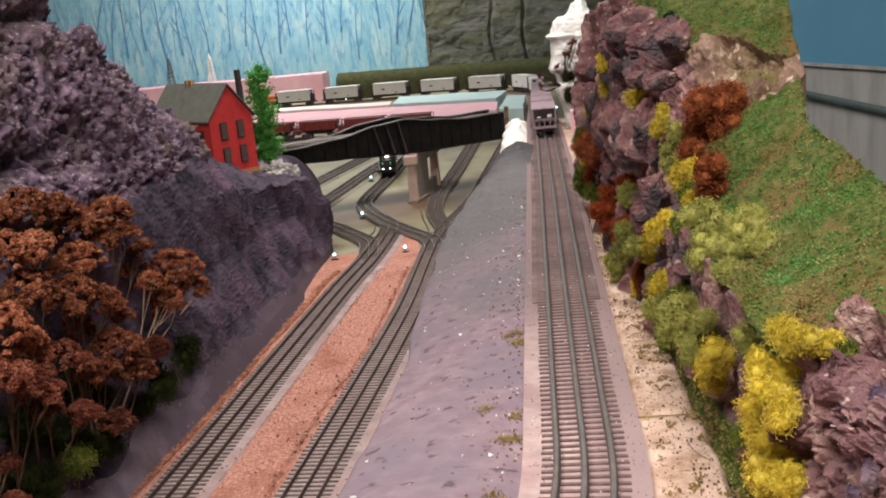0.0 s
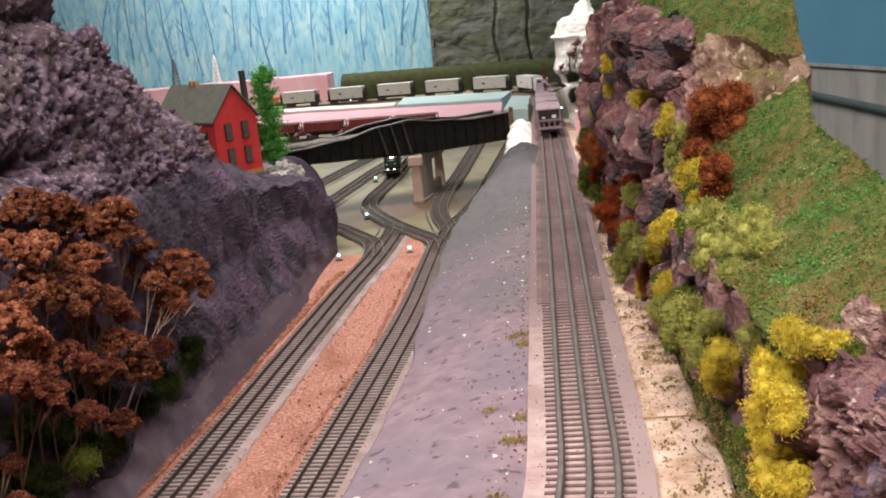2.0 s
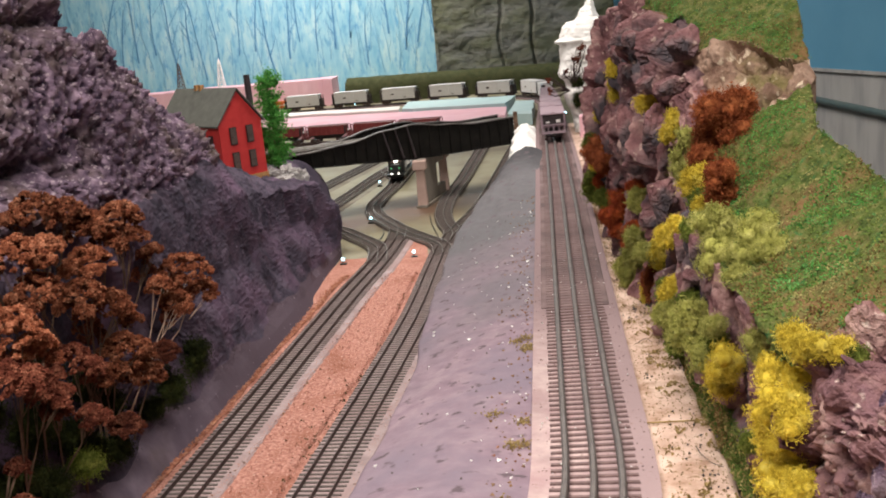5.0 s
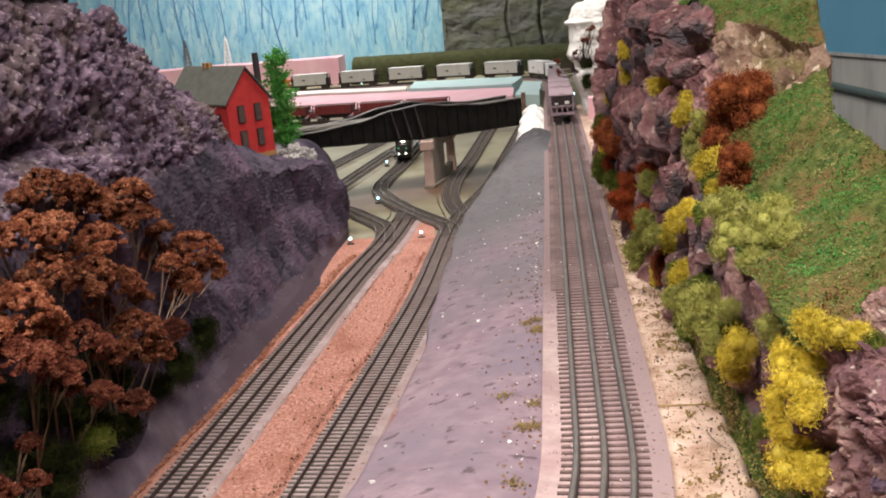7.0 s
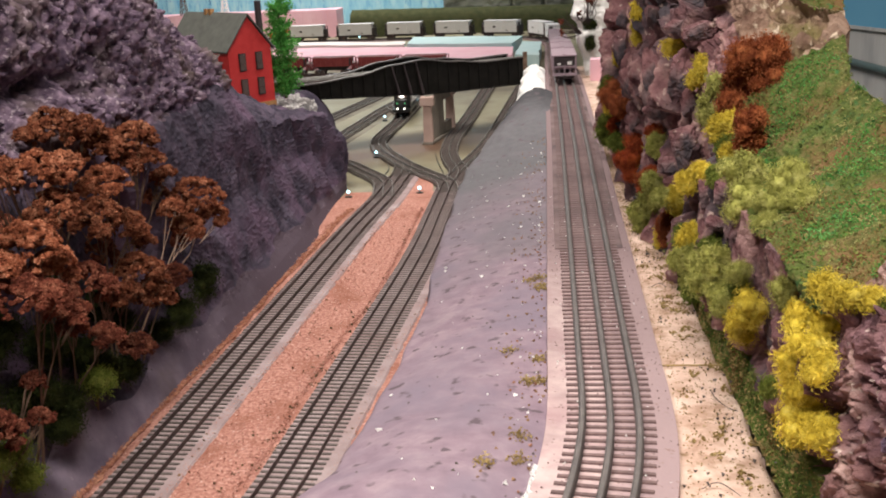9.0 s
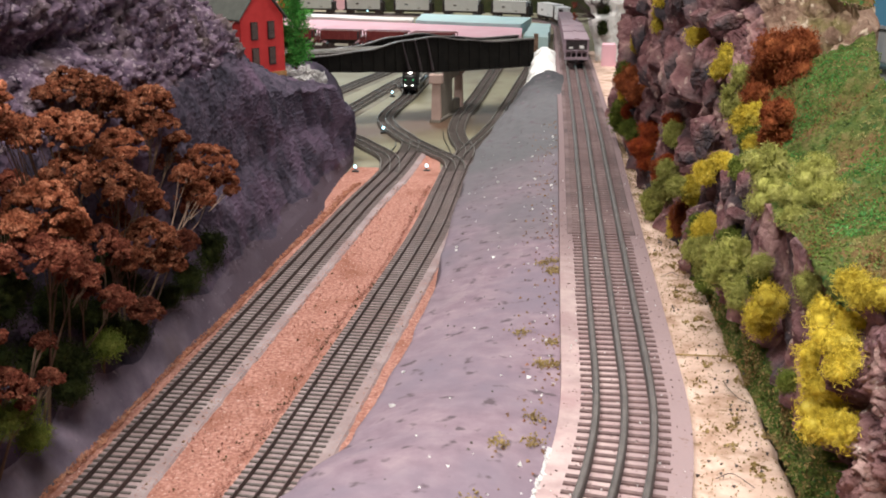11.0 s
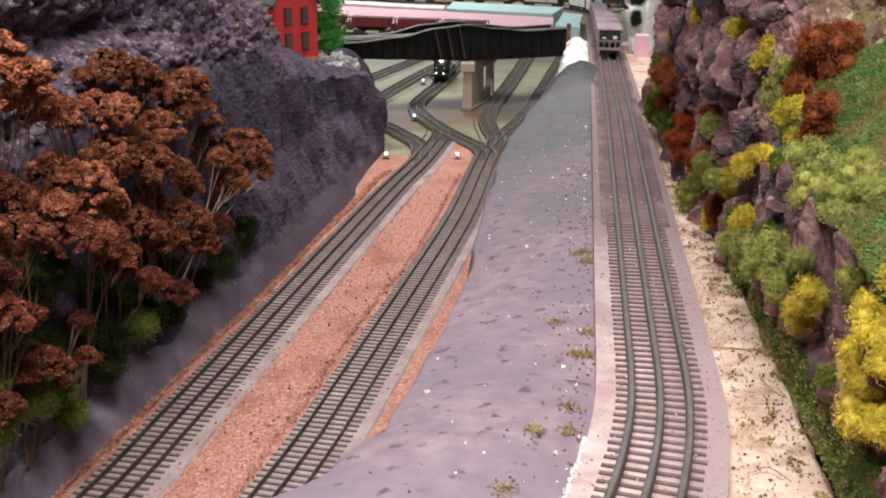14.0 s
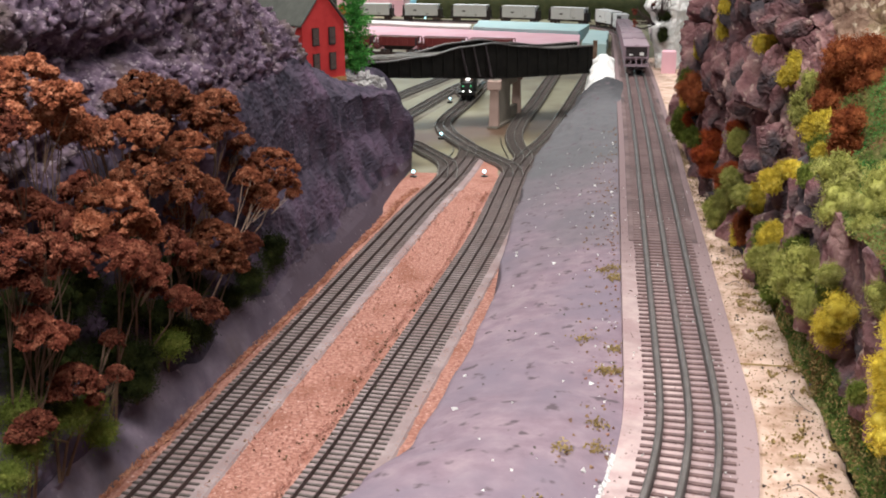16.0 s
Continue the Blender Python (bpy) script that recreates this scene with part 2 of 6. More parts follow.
M["loco_black"] = material("loco_black", [(0.012, 0.012, 0.012), (0.03, 0.03, 0.03)], 40, 0.35, 0.1, 200)
M["loco_orange"] = material("loco_orange", [(0.66, 0.13, 0.02), (0.74, 0.2, 0.04)], 40, 0.5, 0.1, 200)
M["white_mark"] = material("white_mark", [(0.75, 0.74, 0.72), (0.82, 0.81, 0.8)], 60, 0.6, 0.0)
M["wall_blue"] = material("wall_blue", [(0.105, 0.34, 0.54), (0.135, 0.39, 0.59)], 3, 0.7, 0.15, 60)
M["wall_grey"] = material("wall_grey", [(0.47, 0.47, 0.46), (0.56, 0.56, 0.55)], 3, 0.8, 0.2, 60, stain=(0.38, 0.38, 0.39), stain_scale=4, stretch=(3, 3, 0.5))
M["pipe_green"] = material("pipe_green", [(0.15, 0.22, 0.22), (0.21, 0.28, 0.28)], 20, 0.4, 0.1, 60, metal=0.4)
M["sky_paint"] = material("sky_paint", [(0.22, 0.52, 0.70), (0.33, 0.63, 0.76), (0.50, 0.74, 0.78)], 9, 0.8, 0.1, 40, stretch=(2.2, 1, 0.7),
                          stain=(0.15, 0.42, 0.66), stain_scale=24, stain_at=(0.52, 0.70))
M["tree_paint"] = material("tree_paint", [(0.075, 0.24, 0.46), (0.15, 0.36, 0.57)], 20, 0.8, 0.0)
M["tree_paint_pale"] = material("tree_paint_pale", [(0.17, 0.42, 0.63), (0.27, 0.54, 0.70)], 20, 0.8, 0.0)
M["wall_cream"] = material("wall_cream", [(0.27, 0.25, 0.22), (0.32, 0.30, 0.27)], 3, 0.8, 0.1, 60)
M["floor_grey"] = material("floor_grey", [(0.16, 0.15, 0.14), (0.24, 0.22, 0.20)], 6, 0.6, 0.2, 80)
M["ceiling_white"] = material("ceiling_white", [(0.50, 0.50, 0.49), (0.58, 0.58, 0.57)], 4, 0.9, 0.1, 60)
M["plywood"] = material("plywood", [(0.35, 0.24, 0.14), (0.45, 0.33, 0.20)], 12, 0.7, 0.2, 80, stretch=(1, 6, 6))
LEAF = dict(rough=0.95, bump=0.4, bump_scale=900, bump_dist=0.0015, spread=0.45)
M["rust_leaf"] = material("rust_leaf", [(0.105, 0.030, 0.017), (0.25, 0.080, 0.040), (0.52, 0.23, 0.135)], 110, rough=0.95, bump=0.0, spread=0.7)
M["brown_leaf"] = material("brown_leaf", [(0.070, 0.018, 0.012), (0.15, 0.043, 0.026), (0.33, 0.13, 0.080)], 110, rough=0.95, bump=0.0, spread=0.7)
M["twig"] = material("twig", [(0.085, 0.052, 0.036), (0.19, 0.125, 0.088)], 80, 0.8, 0.0)
M["pale_twig"] = material("pale_twig", [(0.30, 0.20, 0.15), (0.48, 0.35, 0.27)], 80, 0.8, 0.0)
M["yellow_foam"] = material("yellow_foam", [(0.42, 0.31, 0.03), (0.63, 0.49, 0.06), (0.76, 0.64, 0.14)], 120, **LEAF)
M["olive_foam"] = material("olive_foam", [(0.21, 0.22, 0.050), (0.35, 0.35, 0.095), (0.50, 0.48, 0.18)], 120, **LEAF)
M["green_foam"] = material("green_foam", [(0.070, 0.095, 0.016), (0.14, 0.175, 0.032), (0.25, 0.27, 0.065)], 120, **LEAF)
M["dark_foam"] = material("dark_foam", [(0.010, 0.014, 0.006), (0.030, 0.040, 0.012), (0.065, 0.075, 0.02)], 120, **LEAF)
M["rust_foam"] = material("rust_foam", [(0.12, 0.028, 0.012), (0.24, 0.066, 0.024), (0.40, 0.14, 0.055)], 120, **LEAF)
M["red_foam"] = material("red_foam", [(0.17, 0.025, 0.012), (0.30, 0.06, 0.02), (0.42, 0.10, 0.025)], 120, **LEAF)
M["litter_rust"] = material("litter_rust", [(0.20, 0.075, 0.05), (0.36, 0.16, 0.105), (0.52, 0.30, 0.20)], 130, rough=0.95, bump=0.0, spread=0.6)
M["leaf_brown"] = material("leaf_brown", [(0.10, 0.055, 0.035), (0.21, 0.12, 0.07), (0.36, 0.24, 0.14)], 130, rough=0.95, bump=0.0, spread=0.6)
M["litter_brown"] = material("litter_brown", [(0.22, 0.15, 0.06), (0.36, 0.26, 0.11), (0.46, 0.36, 0.18)], 90, **LEAF)
M["grass_flock"] = material("grass_flock", [(0.065, 0.125, 0.026), (0.14, 0.19, 0.045), (0.33, 0.275, 0.125)], 60, **LEAF)
M["bright_flock"] = material("bright_flock", [(0.03, 0.13, 0.025), (0.07, 0.24, 0.05), (0.16, 0.36, 0.12)], 90, **LEAF)
M["brown_flock"] = material("brown_flock", [(0.13, 0.07, 0.025), (0.23, 0.135, 0.05), (0.36, 0.24, 0.11)], 90, **LEAF)
M["conifer"] = material("conifer", [(0.03, 0.15, 0.025), (0.07, 0.28, 0.05), (0.14, 0.38, 0.08)], 120, **LEAF)
M["led_white"] = glowing("led_white", (0.45, 0.85, 1.0), 3.0)
M["headlight"] = glowing("headlight", (1.0, 0.98, 0.92), 4.0)
M["led_green"] = glowing("led_green", (0.1, 0.6, 0.25), 0.2)

# ---- mesh helpers ----


def thing(name, label="", category="", group="", kind="", at=(0, 0, 0)):
    ob = new(name)
    ob.location = at
    ob.empty_display_size = 0.01
    return tagged(ob, label, category, group, kind)


def mesh_of(verts, faces, smooth=False):
    me = bpy.data.meshes.new("mesh")
    me.from_pydata([tuple(v) for v in verts], [], faces)
    if smooth:
        me.shade_smooth()
    me.update()
    return me


def put(name, me, mat, parent=None, label="", category="", group="", kind="", at=None):
    ob = new(name, me)
    mats = mat if isinstance(mat, (list, tuple)) else [mat]
    if not me.materials:
        for m in mats:
            me.materials.append(M[m])
    if parent is not None:
        ob.parent = parent
    if at is not None:
        ob.matrix_basis = at if isinstance(at, Matrix) else Matrix.Translation(at)
    return tagged(ob, label, category, group, kind)


def part(name, bm, mat, parent, label="", at=None, smooth=False):
    me = bpy.data.meshes.new(name)
    bm.to_mesh(me)
    bm.free()
    if smooth:
        me.shade_smooth()
    return put(name, me, mat, parent, label, at=at)


def box_bm(x0, x1, y0, y1, z0, z1, bevel=0.0, bm=None):
    own = bm is None
    bm = bm or bmesh.new()
    r = bmesh.ops.create_cube(bm, size=1, matrix=Matrix.LocRotScale(((x0 + x1) / 2, (y0 + y1) / 2, (z0 + z1) / 2), None, (x1 - x0, y1 - y0, z1 - z0)))
    if bevel and own:
        bmesh.ops.bevel(bm, geom=bm.edges[:], offset=bevel, segments=2, affect="EDGES", profile=0.6)
    return bm


def cyl_bm(r, a, b, seg=12, r2=None, bm=None):
    bm = bm or bmesh.new()
    a, b = Vector(a), Vector(b)
    d = b - a
    m = Matrix.Translation((a + b) / 2) @ d.to_track_quat("Z", "Y").to_matrix().to_4x4()
    bmesh.ops.create_cone(bm, cap_ends=True, segments=seg, radius1=r, radius2=r if r2 is None else r2, depth=d.length, matrix=m)
    return bm


def spline(pts, step=0.004):
    """Points along a smooth curve through pts, at even steps."""
    p = [Vector(q).to_3d() for q in pts]
    p = [p[0] * 2 - p[1]] + p + [p[-1] * 2 - p[-2]]
    out = []
    for i in range(1, len(p) - 2):
        n = max(2, int((p[i + 1] - p[i]).length / step))
        for k in range(n):
            t = k / n
            a, b, c, d = p[i - 1 : i + 3]
            out.append(0.5 * (2 * b + (c - a) * t + (2 * a - 5 * b + 4 * c - d) * t * t + (3 * b - a - 3 * c + d) * t ** 3))
    out.append(p[-2])
    return out


def side(c, i):
    d = (c[min(i + 1, len(c) - 1)] - c[max(i - 1, 0)]).to_3d()
    d.z = 0
    d.normalize()
    return Vector((d.y, -d.x, 0))


def sweep(c, section, closed=True):
    """A strip with the section (across, up) along the curve c."""
    verts, faces, k = [], [], len(section)
    for i, p in enumerate(c):
        s = side(c, i)
        verts += [p + s * a + Vector((0, 0, b)) for a, b in section]
    for i in range(len(c) - 1):
        for j in range(k if closed else k - 1):
            a, b = i * k + j, i * k + (j + 1) % k
            faces.append((a, b, b + k, a + k))
    if closed:
        faces += [tuple(range(k))[::-1], tuple(range((len(c) - 1) * k, len(c) * k))]
    return verts, faces


def lerp_table(table, v):
    """Linear reading of rows (v, a, b, ...) at v."""
    if v <= table[0][0]:
        return table[0][1:]
    for r0, r1 in zip(table, table[1:]):
        if v <= r1[0]:
            k = (v - r0[0]) / (r1[0] - r0[0])
            k = k * k * (3 - 2 * k)
            return tuple(a + (b - a) * k for a, b in zip(r0[1:], r1[1:]))
    return table[-1][1:]


def fbm(x, y, z, s, octaves=4):
    return noise.fractal(Vector((x * s, y * s, z * s)), 0.9, 2.1, octaves)


def billow(x, y, z, s, octaves=3):
    """Rounded bumps with sharp creases between them, -0.5 to 0.5 or so."""
    total, amp = 0.0, 1.0
    for _ in range(octaves):
        total += amp * abs(noise.noise((x * s, y * s, z * s)))
        s, amp = s * 2.1, amp * 0.55
    return total - 0.55


def lumps(x, y, z, s):
    """0 at the joints between lumps, up to 1 on top of them."""
    d = noise.voronoi(Vector((x * s, y * s, z * s)))[0]
    return min(1.0, (d[1] - d[0]) * 1.6)


def sheet(nu, nv, func):
    verts = [func(i / (nu - 1), j / (nv - 1)) for i in range(nu) for j in range(nv)]
    faces = [(i * nv + j, (i + 1) * nv + j, (i + 1) * nv + j + 1, i * nv + j + 1) for i in range(nu - 1) for j in range(nv - 1)]
    return verts, faces


def relief(verts, nu, nv, depth):
    """Moves a sheet's points along its normals by depth(p, n, i, j)."""
    v = np.array([tuple(p) for p in verts]).reshape(nu, nv, 3)
    n = np.cross(np.gradient(v, axis=0), np.gradient(v, axis=1))
    n /= np.linalg.norm(n, axis=2, keepdims=True) + 1e-12
    out = []
    for i in range(nu):
        for j in range(nv):
            out.append(v[i, j] + n[i, j] * depth(v[i, j], n[i, j], i, j))
    return out

# ---- the room ----
FLOOR = -1.05
RX0, RX1, RY0, RY1 = -3.0, 2.3, -1.6, 5.45
put("floor", mesh_of(*[list(a) for a in ([(RX0, RY0, FLOOR), (RX1, RY0, FLOOR), (RX1, RY1, FLOOR), (RX0, RY1, FLOOR)], [(0, 1, 2, 3)])]), "floor_grey",
    label="dark grey concrete floor of the layout room", category="floor", kind="structure")


def slab(name, x0, x1, y0, y1, z0, z1, mat, label, category, kind="structure", bevel=0.0):
    me = bpy.data.meshes.new(name)
    bm = box_bm(x0, x1, y0, y1, z0, z1, bevel)
    bm.to_mesh(me)
    bm.free()
    return put(name, me, mat, None, label, category, kind=kind)


slab("ceiling", RX0 - 0.1, RX1 + 0.1, RY0 - 0.1, RY1 + 0.1, CEIL, CEIL + 0.1, "ceiling_white", "plain white painted room ceiling", "ceiling")
slab("wall_south", RX0, RX1, RY0 - 0.1, RY0, FLOOR, CEIL, "wall_cream", "plain cream painted room wall", "wall")
slab("wall_west", RX0 - 0.1, RX0, RY0 - 0.1, RY1 + 0.1, FLOOR, CEIL, "wall_cream", "plain cream painted room wall", "wall")
slab("wall_north", RX0, RX1, RY1, RY1 + 0.1, FLOOR, CEIL, "sky_paint", "pale blue backdrop wall with painted bare trees", "wall")
slab("wall_east_back", RX1, RX1 + 0.1, RY0 - 0.1, RY1 + 0.1, FLOOR, CEIL, "wall_cream", "plain cream painted room wall", "wall")

# the wall beyond the hill: blue above, bare grey concrete below, with a pipe along it
WA, WB = Vector((0.52, 5.42, 0)), Vector((2.25, 0.42, 0))
wd = (WB - WA).normalized()
wn = Vector((wd.y, -wd.x, 0)) * -1


def wall_piece(name, z0, z1, off, thick, mat, label):
    p = [WA + wn * off, WB + wn * off, WB + wn * (off + thick), WA + wn * (off + thick)]
    v = [(q.x, q.y, z) for z in (z0, z1) for q in p]
    f = [(0, 1, 2, 3), (7, 6, 5, 4), (0, 4, 5, 1), (1, 5, 6, 2), (2, 6, 7, 3), (3, 7, 4, 0)]
    return put(name, mesh_of(v, f), mat, None, label, "wall", kind="structure")


wall_piece("wall_east", FLOOR, -0.089, 0.0, 0.06, "wall_grey", "bare grey concrete basement wall with stains")
wall_piece("wall_east_upper", -0.089, CEIL, -0.012, 0.07, "wall_blue", "blue painted upper part of the wall")
slab_trim = wall_piece("trim", -0.101, -0.089, -0.016, 0.02, "wall_grey", "thin grey ledge under the blue wall")
pipe = thing("wall_pipe", "thin green-grey conduit pipe running along the concrete wall", "pipe")
pa, pb = WA + wd * 0.2 + wn * -0.03 + Vector((0, 0, -0.125)), WB - wd * 0.1 + wn * -0.03 + Vector((0, 0, -0.42))
part("tube", cyl_bm(0.0125, pa, pb, 14), "pipe_green", pipe, smooth=True)
for k in (0.2, 0.5, 0.8):
    q = pa.lerp(pb, k)
    part("clamp", box_bm(q.x - 0.02, q.x + 0.02, q.y - 0.010, q.y + 0.010, q.z + 0.010, q.z + 0.05), "wall_grey", pipe)

# painted bare trees on the backdrop
rng = random.Random(11)


def painted_tree(x, z0, h, w, mat):
    verts, faces = [], []
    y = RY1 - 0.003

    def stroke(p, q, a, b):
        d = (Vector(q) - Vector(p)).normalized()
        n = Vector((d.z, 0, -d.x))
        i = len(verts)
        for c, r in ((p, a), (q, b)):
            verts.extend([Vector(c) - n * r, Vector(c) + n * r])
        faces.append((i, i + 2, i + 3, i + 1))

    def grow(p, ang, ln, r, depth):
        n = 5
        for k in range(n):
            ang += rng.uniform(-0.10, 0.10)
            q = (p[0] + math.sin(ang) * ln / n, y - 0.0001 * len(faces) / 40, p[2] + math.cos(ang) * ln / n)
            stroke(p, q, r, r * 0.86)
            p, r = q, r * 0.86
            if depth and rng.random() < 0.62:
                grow(p, ang + rng.choice((-1, 1)) * rng.uniform(0.25, 0.6), ln * rng.uniform(0.16, 0.32), r * 0.5, depth - 1)

    grow((x, y, z0), rng.uniform(-0.15, 0.15), h, w, 2)
    ob = put("painted_tree", mesh_of(verts, faces), mat, None, "bare blue tree painted on the backdrop wall", "painted tree", "painted trees", kind="structure")
    return ob


for i in range(120):
    x = -2.9 + 2.7 * (i + rng.uniform(-0.9, 0.9)) / 120
    dark = i % 4 == 0
    painted_tree(x, rng.uniform(0.0, 0.16) if dark else rng.uniform(-0.06, 0.30), rng.uniform(0.26, 0.48) if dark else rng.uniform(0.12, 0.36), rng.uniform(0.0036, 0.0062) if dark else 0.0026,
                 "tree_paint" if dark else "tree_paint_pale")

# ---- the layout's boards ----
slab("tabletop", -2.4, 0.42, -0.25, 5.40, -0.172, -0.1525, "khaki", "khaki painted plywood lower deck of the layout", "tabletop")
slab("tabletop_apron", -2.4, 0.42, -0.27, -0.25, -0.30, -0.14, "plywood", "plywood edge board of the layout table", "edge board")
for x in (-2.3, -0.9, 0.34):
    for y in (-0.15, 2.6, 5.2):
        slab("table_leg", x - 0.03, x + 0.03, y - 0.03, y + 0.03, FLOOR, -0.172, "plywood", "square wooden post under the layout table", "table leg")

# ---- tracks ----
GAUGE = 0.0168


def tie_mesh(mat, half, reach=0.0268):
    bm = bmesh.new()
    box_bm(-reach, reach, -half, half, -0.0036, -0.0002, 0, bm)
    for v in bm.verts:
        if v.co.z > -0.001:
            v.co.x *= 0.985
            v.co.y *= 0.82
    me = bpy.data.meshes.new("tie")
    bm.to_mesh(me)
    bm.free()
    me.materials.append(M[mat])
    return me


RAIL = [(-0.0019, -0.0058), (0.0019, -0.0058), (0.0011, -0.0042), (0.0010, -0.0024), (0.0016, -0.0018), (0.0016, -0.0006), (0.0009, 0.0), (-0.0009, 0.0),
        (-0.0016, -0.0006), (-0.0016, -0.0018), (-0.0010, -0.0024), (-0.0011, -0.0042)]


def railway(pts, z, rail_mat, tie_mat, label, step=0.009, slim=1.0, tie_half=0.0015, pitch=0.0085, reach=0.0268):
    """Three rails on ties along pts; z is the rail's top."""
    c = [p + Vector((0, 0, z)) for p in spline(pts, step)]
    t = thing("railway_track", label, "track", "tracks", at=(0, 0, 0))
    for off in (-GAUGE, 0, GAUGE):
        low = 1.0 if slim > 0.9 else 0.75
        v, f = sweep(c, [(a * slim + off, -0.0058 + (b + 0.0058) * low) for a, b in RAIL])
        put("rail", mesh_of(v, f), rail_mat, t)
    acc, nxt, rows = 0.0, 0.0, []
    for i in range(1, len(c)):
        d = (c[i] - c[i - 1]).length
        while nxt <= acc + d:
            p = c[i - 1].lerp(c[i], (nxt - acc) / d)
            s = side(c, i)
            rows.append((p, math.atan2(s.y, s.x)))
            nxt += pitch
        acc += d
    me = tie_mesh(tie_mat, tie_half, reach)
    rr = random.Random(len(rows))
    for p, a in rows[:300]:
        m = Matrix.Translation(p + Vector((rr.uniform(-0.0005, 0.0005), 0, -0.0054))) @ Matrix.Rotation(a + rr.uniform(-0.02, 0.02), 4, "Z")
        put("tie", me, tie_mat, t, at=m)
    corners = [tuple(v.co) for v in me.vertices]
    quads = [tuple(p.vertices) for p in me.polygons]
    verts, faces = [], []
    for p, a in rows[300:]:
        m = Matrix.Translation(p + Vector((0, 0, -0.0054))) @ Matrix.Rotation(a, 4, "Z")
        faces += [tuple(k + len(verts) for k in q) for q in quads]
        verts += [m @ Vector(q) for q in corners]
    if verts:
        put("tie", mesh_of(verts, faces), tie_mat, t, kind="stuff")
    return t, c


def bed(pts, half, z_top, z_bot, mat, label, lift=0.0, slope=0.004):
    c = [p + Vector((0, 0, 0)) for p in spline(pts, 0.012)]
    v, f = sweep(c, [(-half - slope, z_bot), (half + slope, z_bot), (half, z_top), (-half, z_top)])
    return put("roadbed", mesh_of(v, f), mat, None, label, "roadbed", "roadbeds", kind="structure")


BEND = lambda y: -0.7 * max(0.0, 0.58 - y) ** 2
UPPER = [(BEND(0.03 + 0.05 * k), 0.03 + 0.05 * k, 0) for k in range(13)] + [(0, 0.75, 0), (0, 0.9, 0), (0, 1.15, 0), (0, 1.4, 0), (-0.002, 2.0, -0.010), (-0.004, 2.43, -0.024),
         (-0.005, 2.8, -0.045), (-0.006, 3.4, -0.088), (-0.008, 3.9, -0.122), (-0.015, 4.2, -0.139), (-0.075, 4.44, -0.142), (-0.25, 4.56, -0.142), (-0.66, 4.67, -0.142),
         (-1.2, 4.73, -0.142), (-1.9, 4.76, -0.142)]
UPZ = lambda y: lerp_table([(1.4, 0), (2.0, -0.010), (2.43, -0.024), (2.8, -0.045), (3.4, -0.088), (3.9, -0.122), (4.2, -0.139)], y)[0]
LEFT = [(-0.46, 0.10), (-0.425, 0.35), (-0.394, 0.61), (-0.385, 0.75), (-0.361, 1.15), (-0.340, 1.49), (-0.323, 1.69), (-0.316, 1.86), (-0.325, 1.955),
        (-0.355, 2.025), (-0.386, 2.085), (-0.410, 2.18), (-0.413, 2.28), (-0.401, 2.49), (-0.393, 2.76), (-0.37, 3.05), (-0.34, 3.35)]
MID = [(-0.32, 0.10), (-0.29, 0.45), (-0.262, 0.68), (-0.251, 0.82), (-0.218, 1.32), (-0.213, 1.6), (-0.211, 1.76), (-0.2035, 1.862), (-0.193, 1.943), (-0.178, 2.04), (-0.16, 2.2),
       (-0.135, 2.6), (-0.108, 3.08), (-0.10, 3.3)]
BRANCH = [(-0.2068, 1.81), (-0.209, 1.886), (-0.2294, 1.976), (-0.244, 2.077), (-0.2472, 2.2056), (-0.2412, 2.32), (-0.2316, 2.474), (-0.2213, 2.74), (-0.2088, 3.066), (-0.19, 3.3)]
CROSS = [(-0.2115, 1.72), (-0.227, 1.79), (-0.2743, 1.868), (-0.3285, 1.962), (-0.372, 2.058), (-0.404, 2.15)]
SPUR = [(-0.327, 1.70), (-0.3445, 1.805), (-0.3963, 1.899), (-0.4532, 1.985), (-0.55, 2.07), (-0.68, 2.12)]
FAR_A = [(-0.535, 2.10), (-0.5098, 2.288), (-0.4911, 2.4435), (-0.4623, 2.684), (-0.4188, 2.926), (-0.37, 3.3)]
FAR_B = [(-0.61, 2.42), (-0.5824, 2.5755), (-0.559, 2.697), (-0.5232, 2.881), (-0.47, 3.2)]
LINK = [(-0.457, 2.73), (-0.448, 2.67), (-0.4124, 2.576), (-0.402, 2.47)]
YARD = (LEFT[7:], MID[7:], BRANCH, CROSS, SPUR, FAR_A, FAR_B, LINK)
ZL = -0.142
railway(UPPER, 0.0, "rail_grey", "tie_brown", "three-rail model track with brown ties on a pink roadbed", slim=1.22, tie_half=0.0016, pitch=0.0087)
railway(LEFT[:8], ZL, "rail_dark", "tie_dark", "dark three-rail track on grey roadbed beside the cliff", slim=0.36)
railway(MID[:8], ZL, "rail_dark", "tie_dark", "dark three-rail track on grey roadbed beside red ballast", slim=0.36)
for n, pts in enumerate(YARD):
    railway(pts, ZL + 0.0003 * (n % 4 if n > 1 else 0), "rail_silver", "tie_dark", "dark three-rail yard track on the khaki deck", slim=0.36, reach=0.0192)

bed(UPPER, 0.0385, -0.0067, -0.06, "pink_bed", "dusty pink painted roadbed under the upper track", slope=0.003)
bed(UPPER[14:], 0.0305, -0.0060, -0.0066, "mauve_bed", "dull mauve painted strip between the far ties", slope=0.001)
bed([(x + 0.005, y) for x, y in LEFT[:8]], 0.0315, ZL - 0.0067, -0.1530, "grey_bed", "grey painted roadbed strip of the lower track")
bed([(x + 0.005, y) for x, y in MID[:8]], 0.0315, ZL - 0.0067, -0.1530, "grey_bed", "grey painted roadbed strip of the lower track")

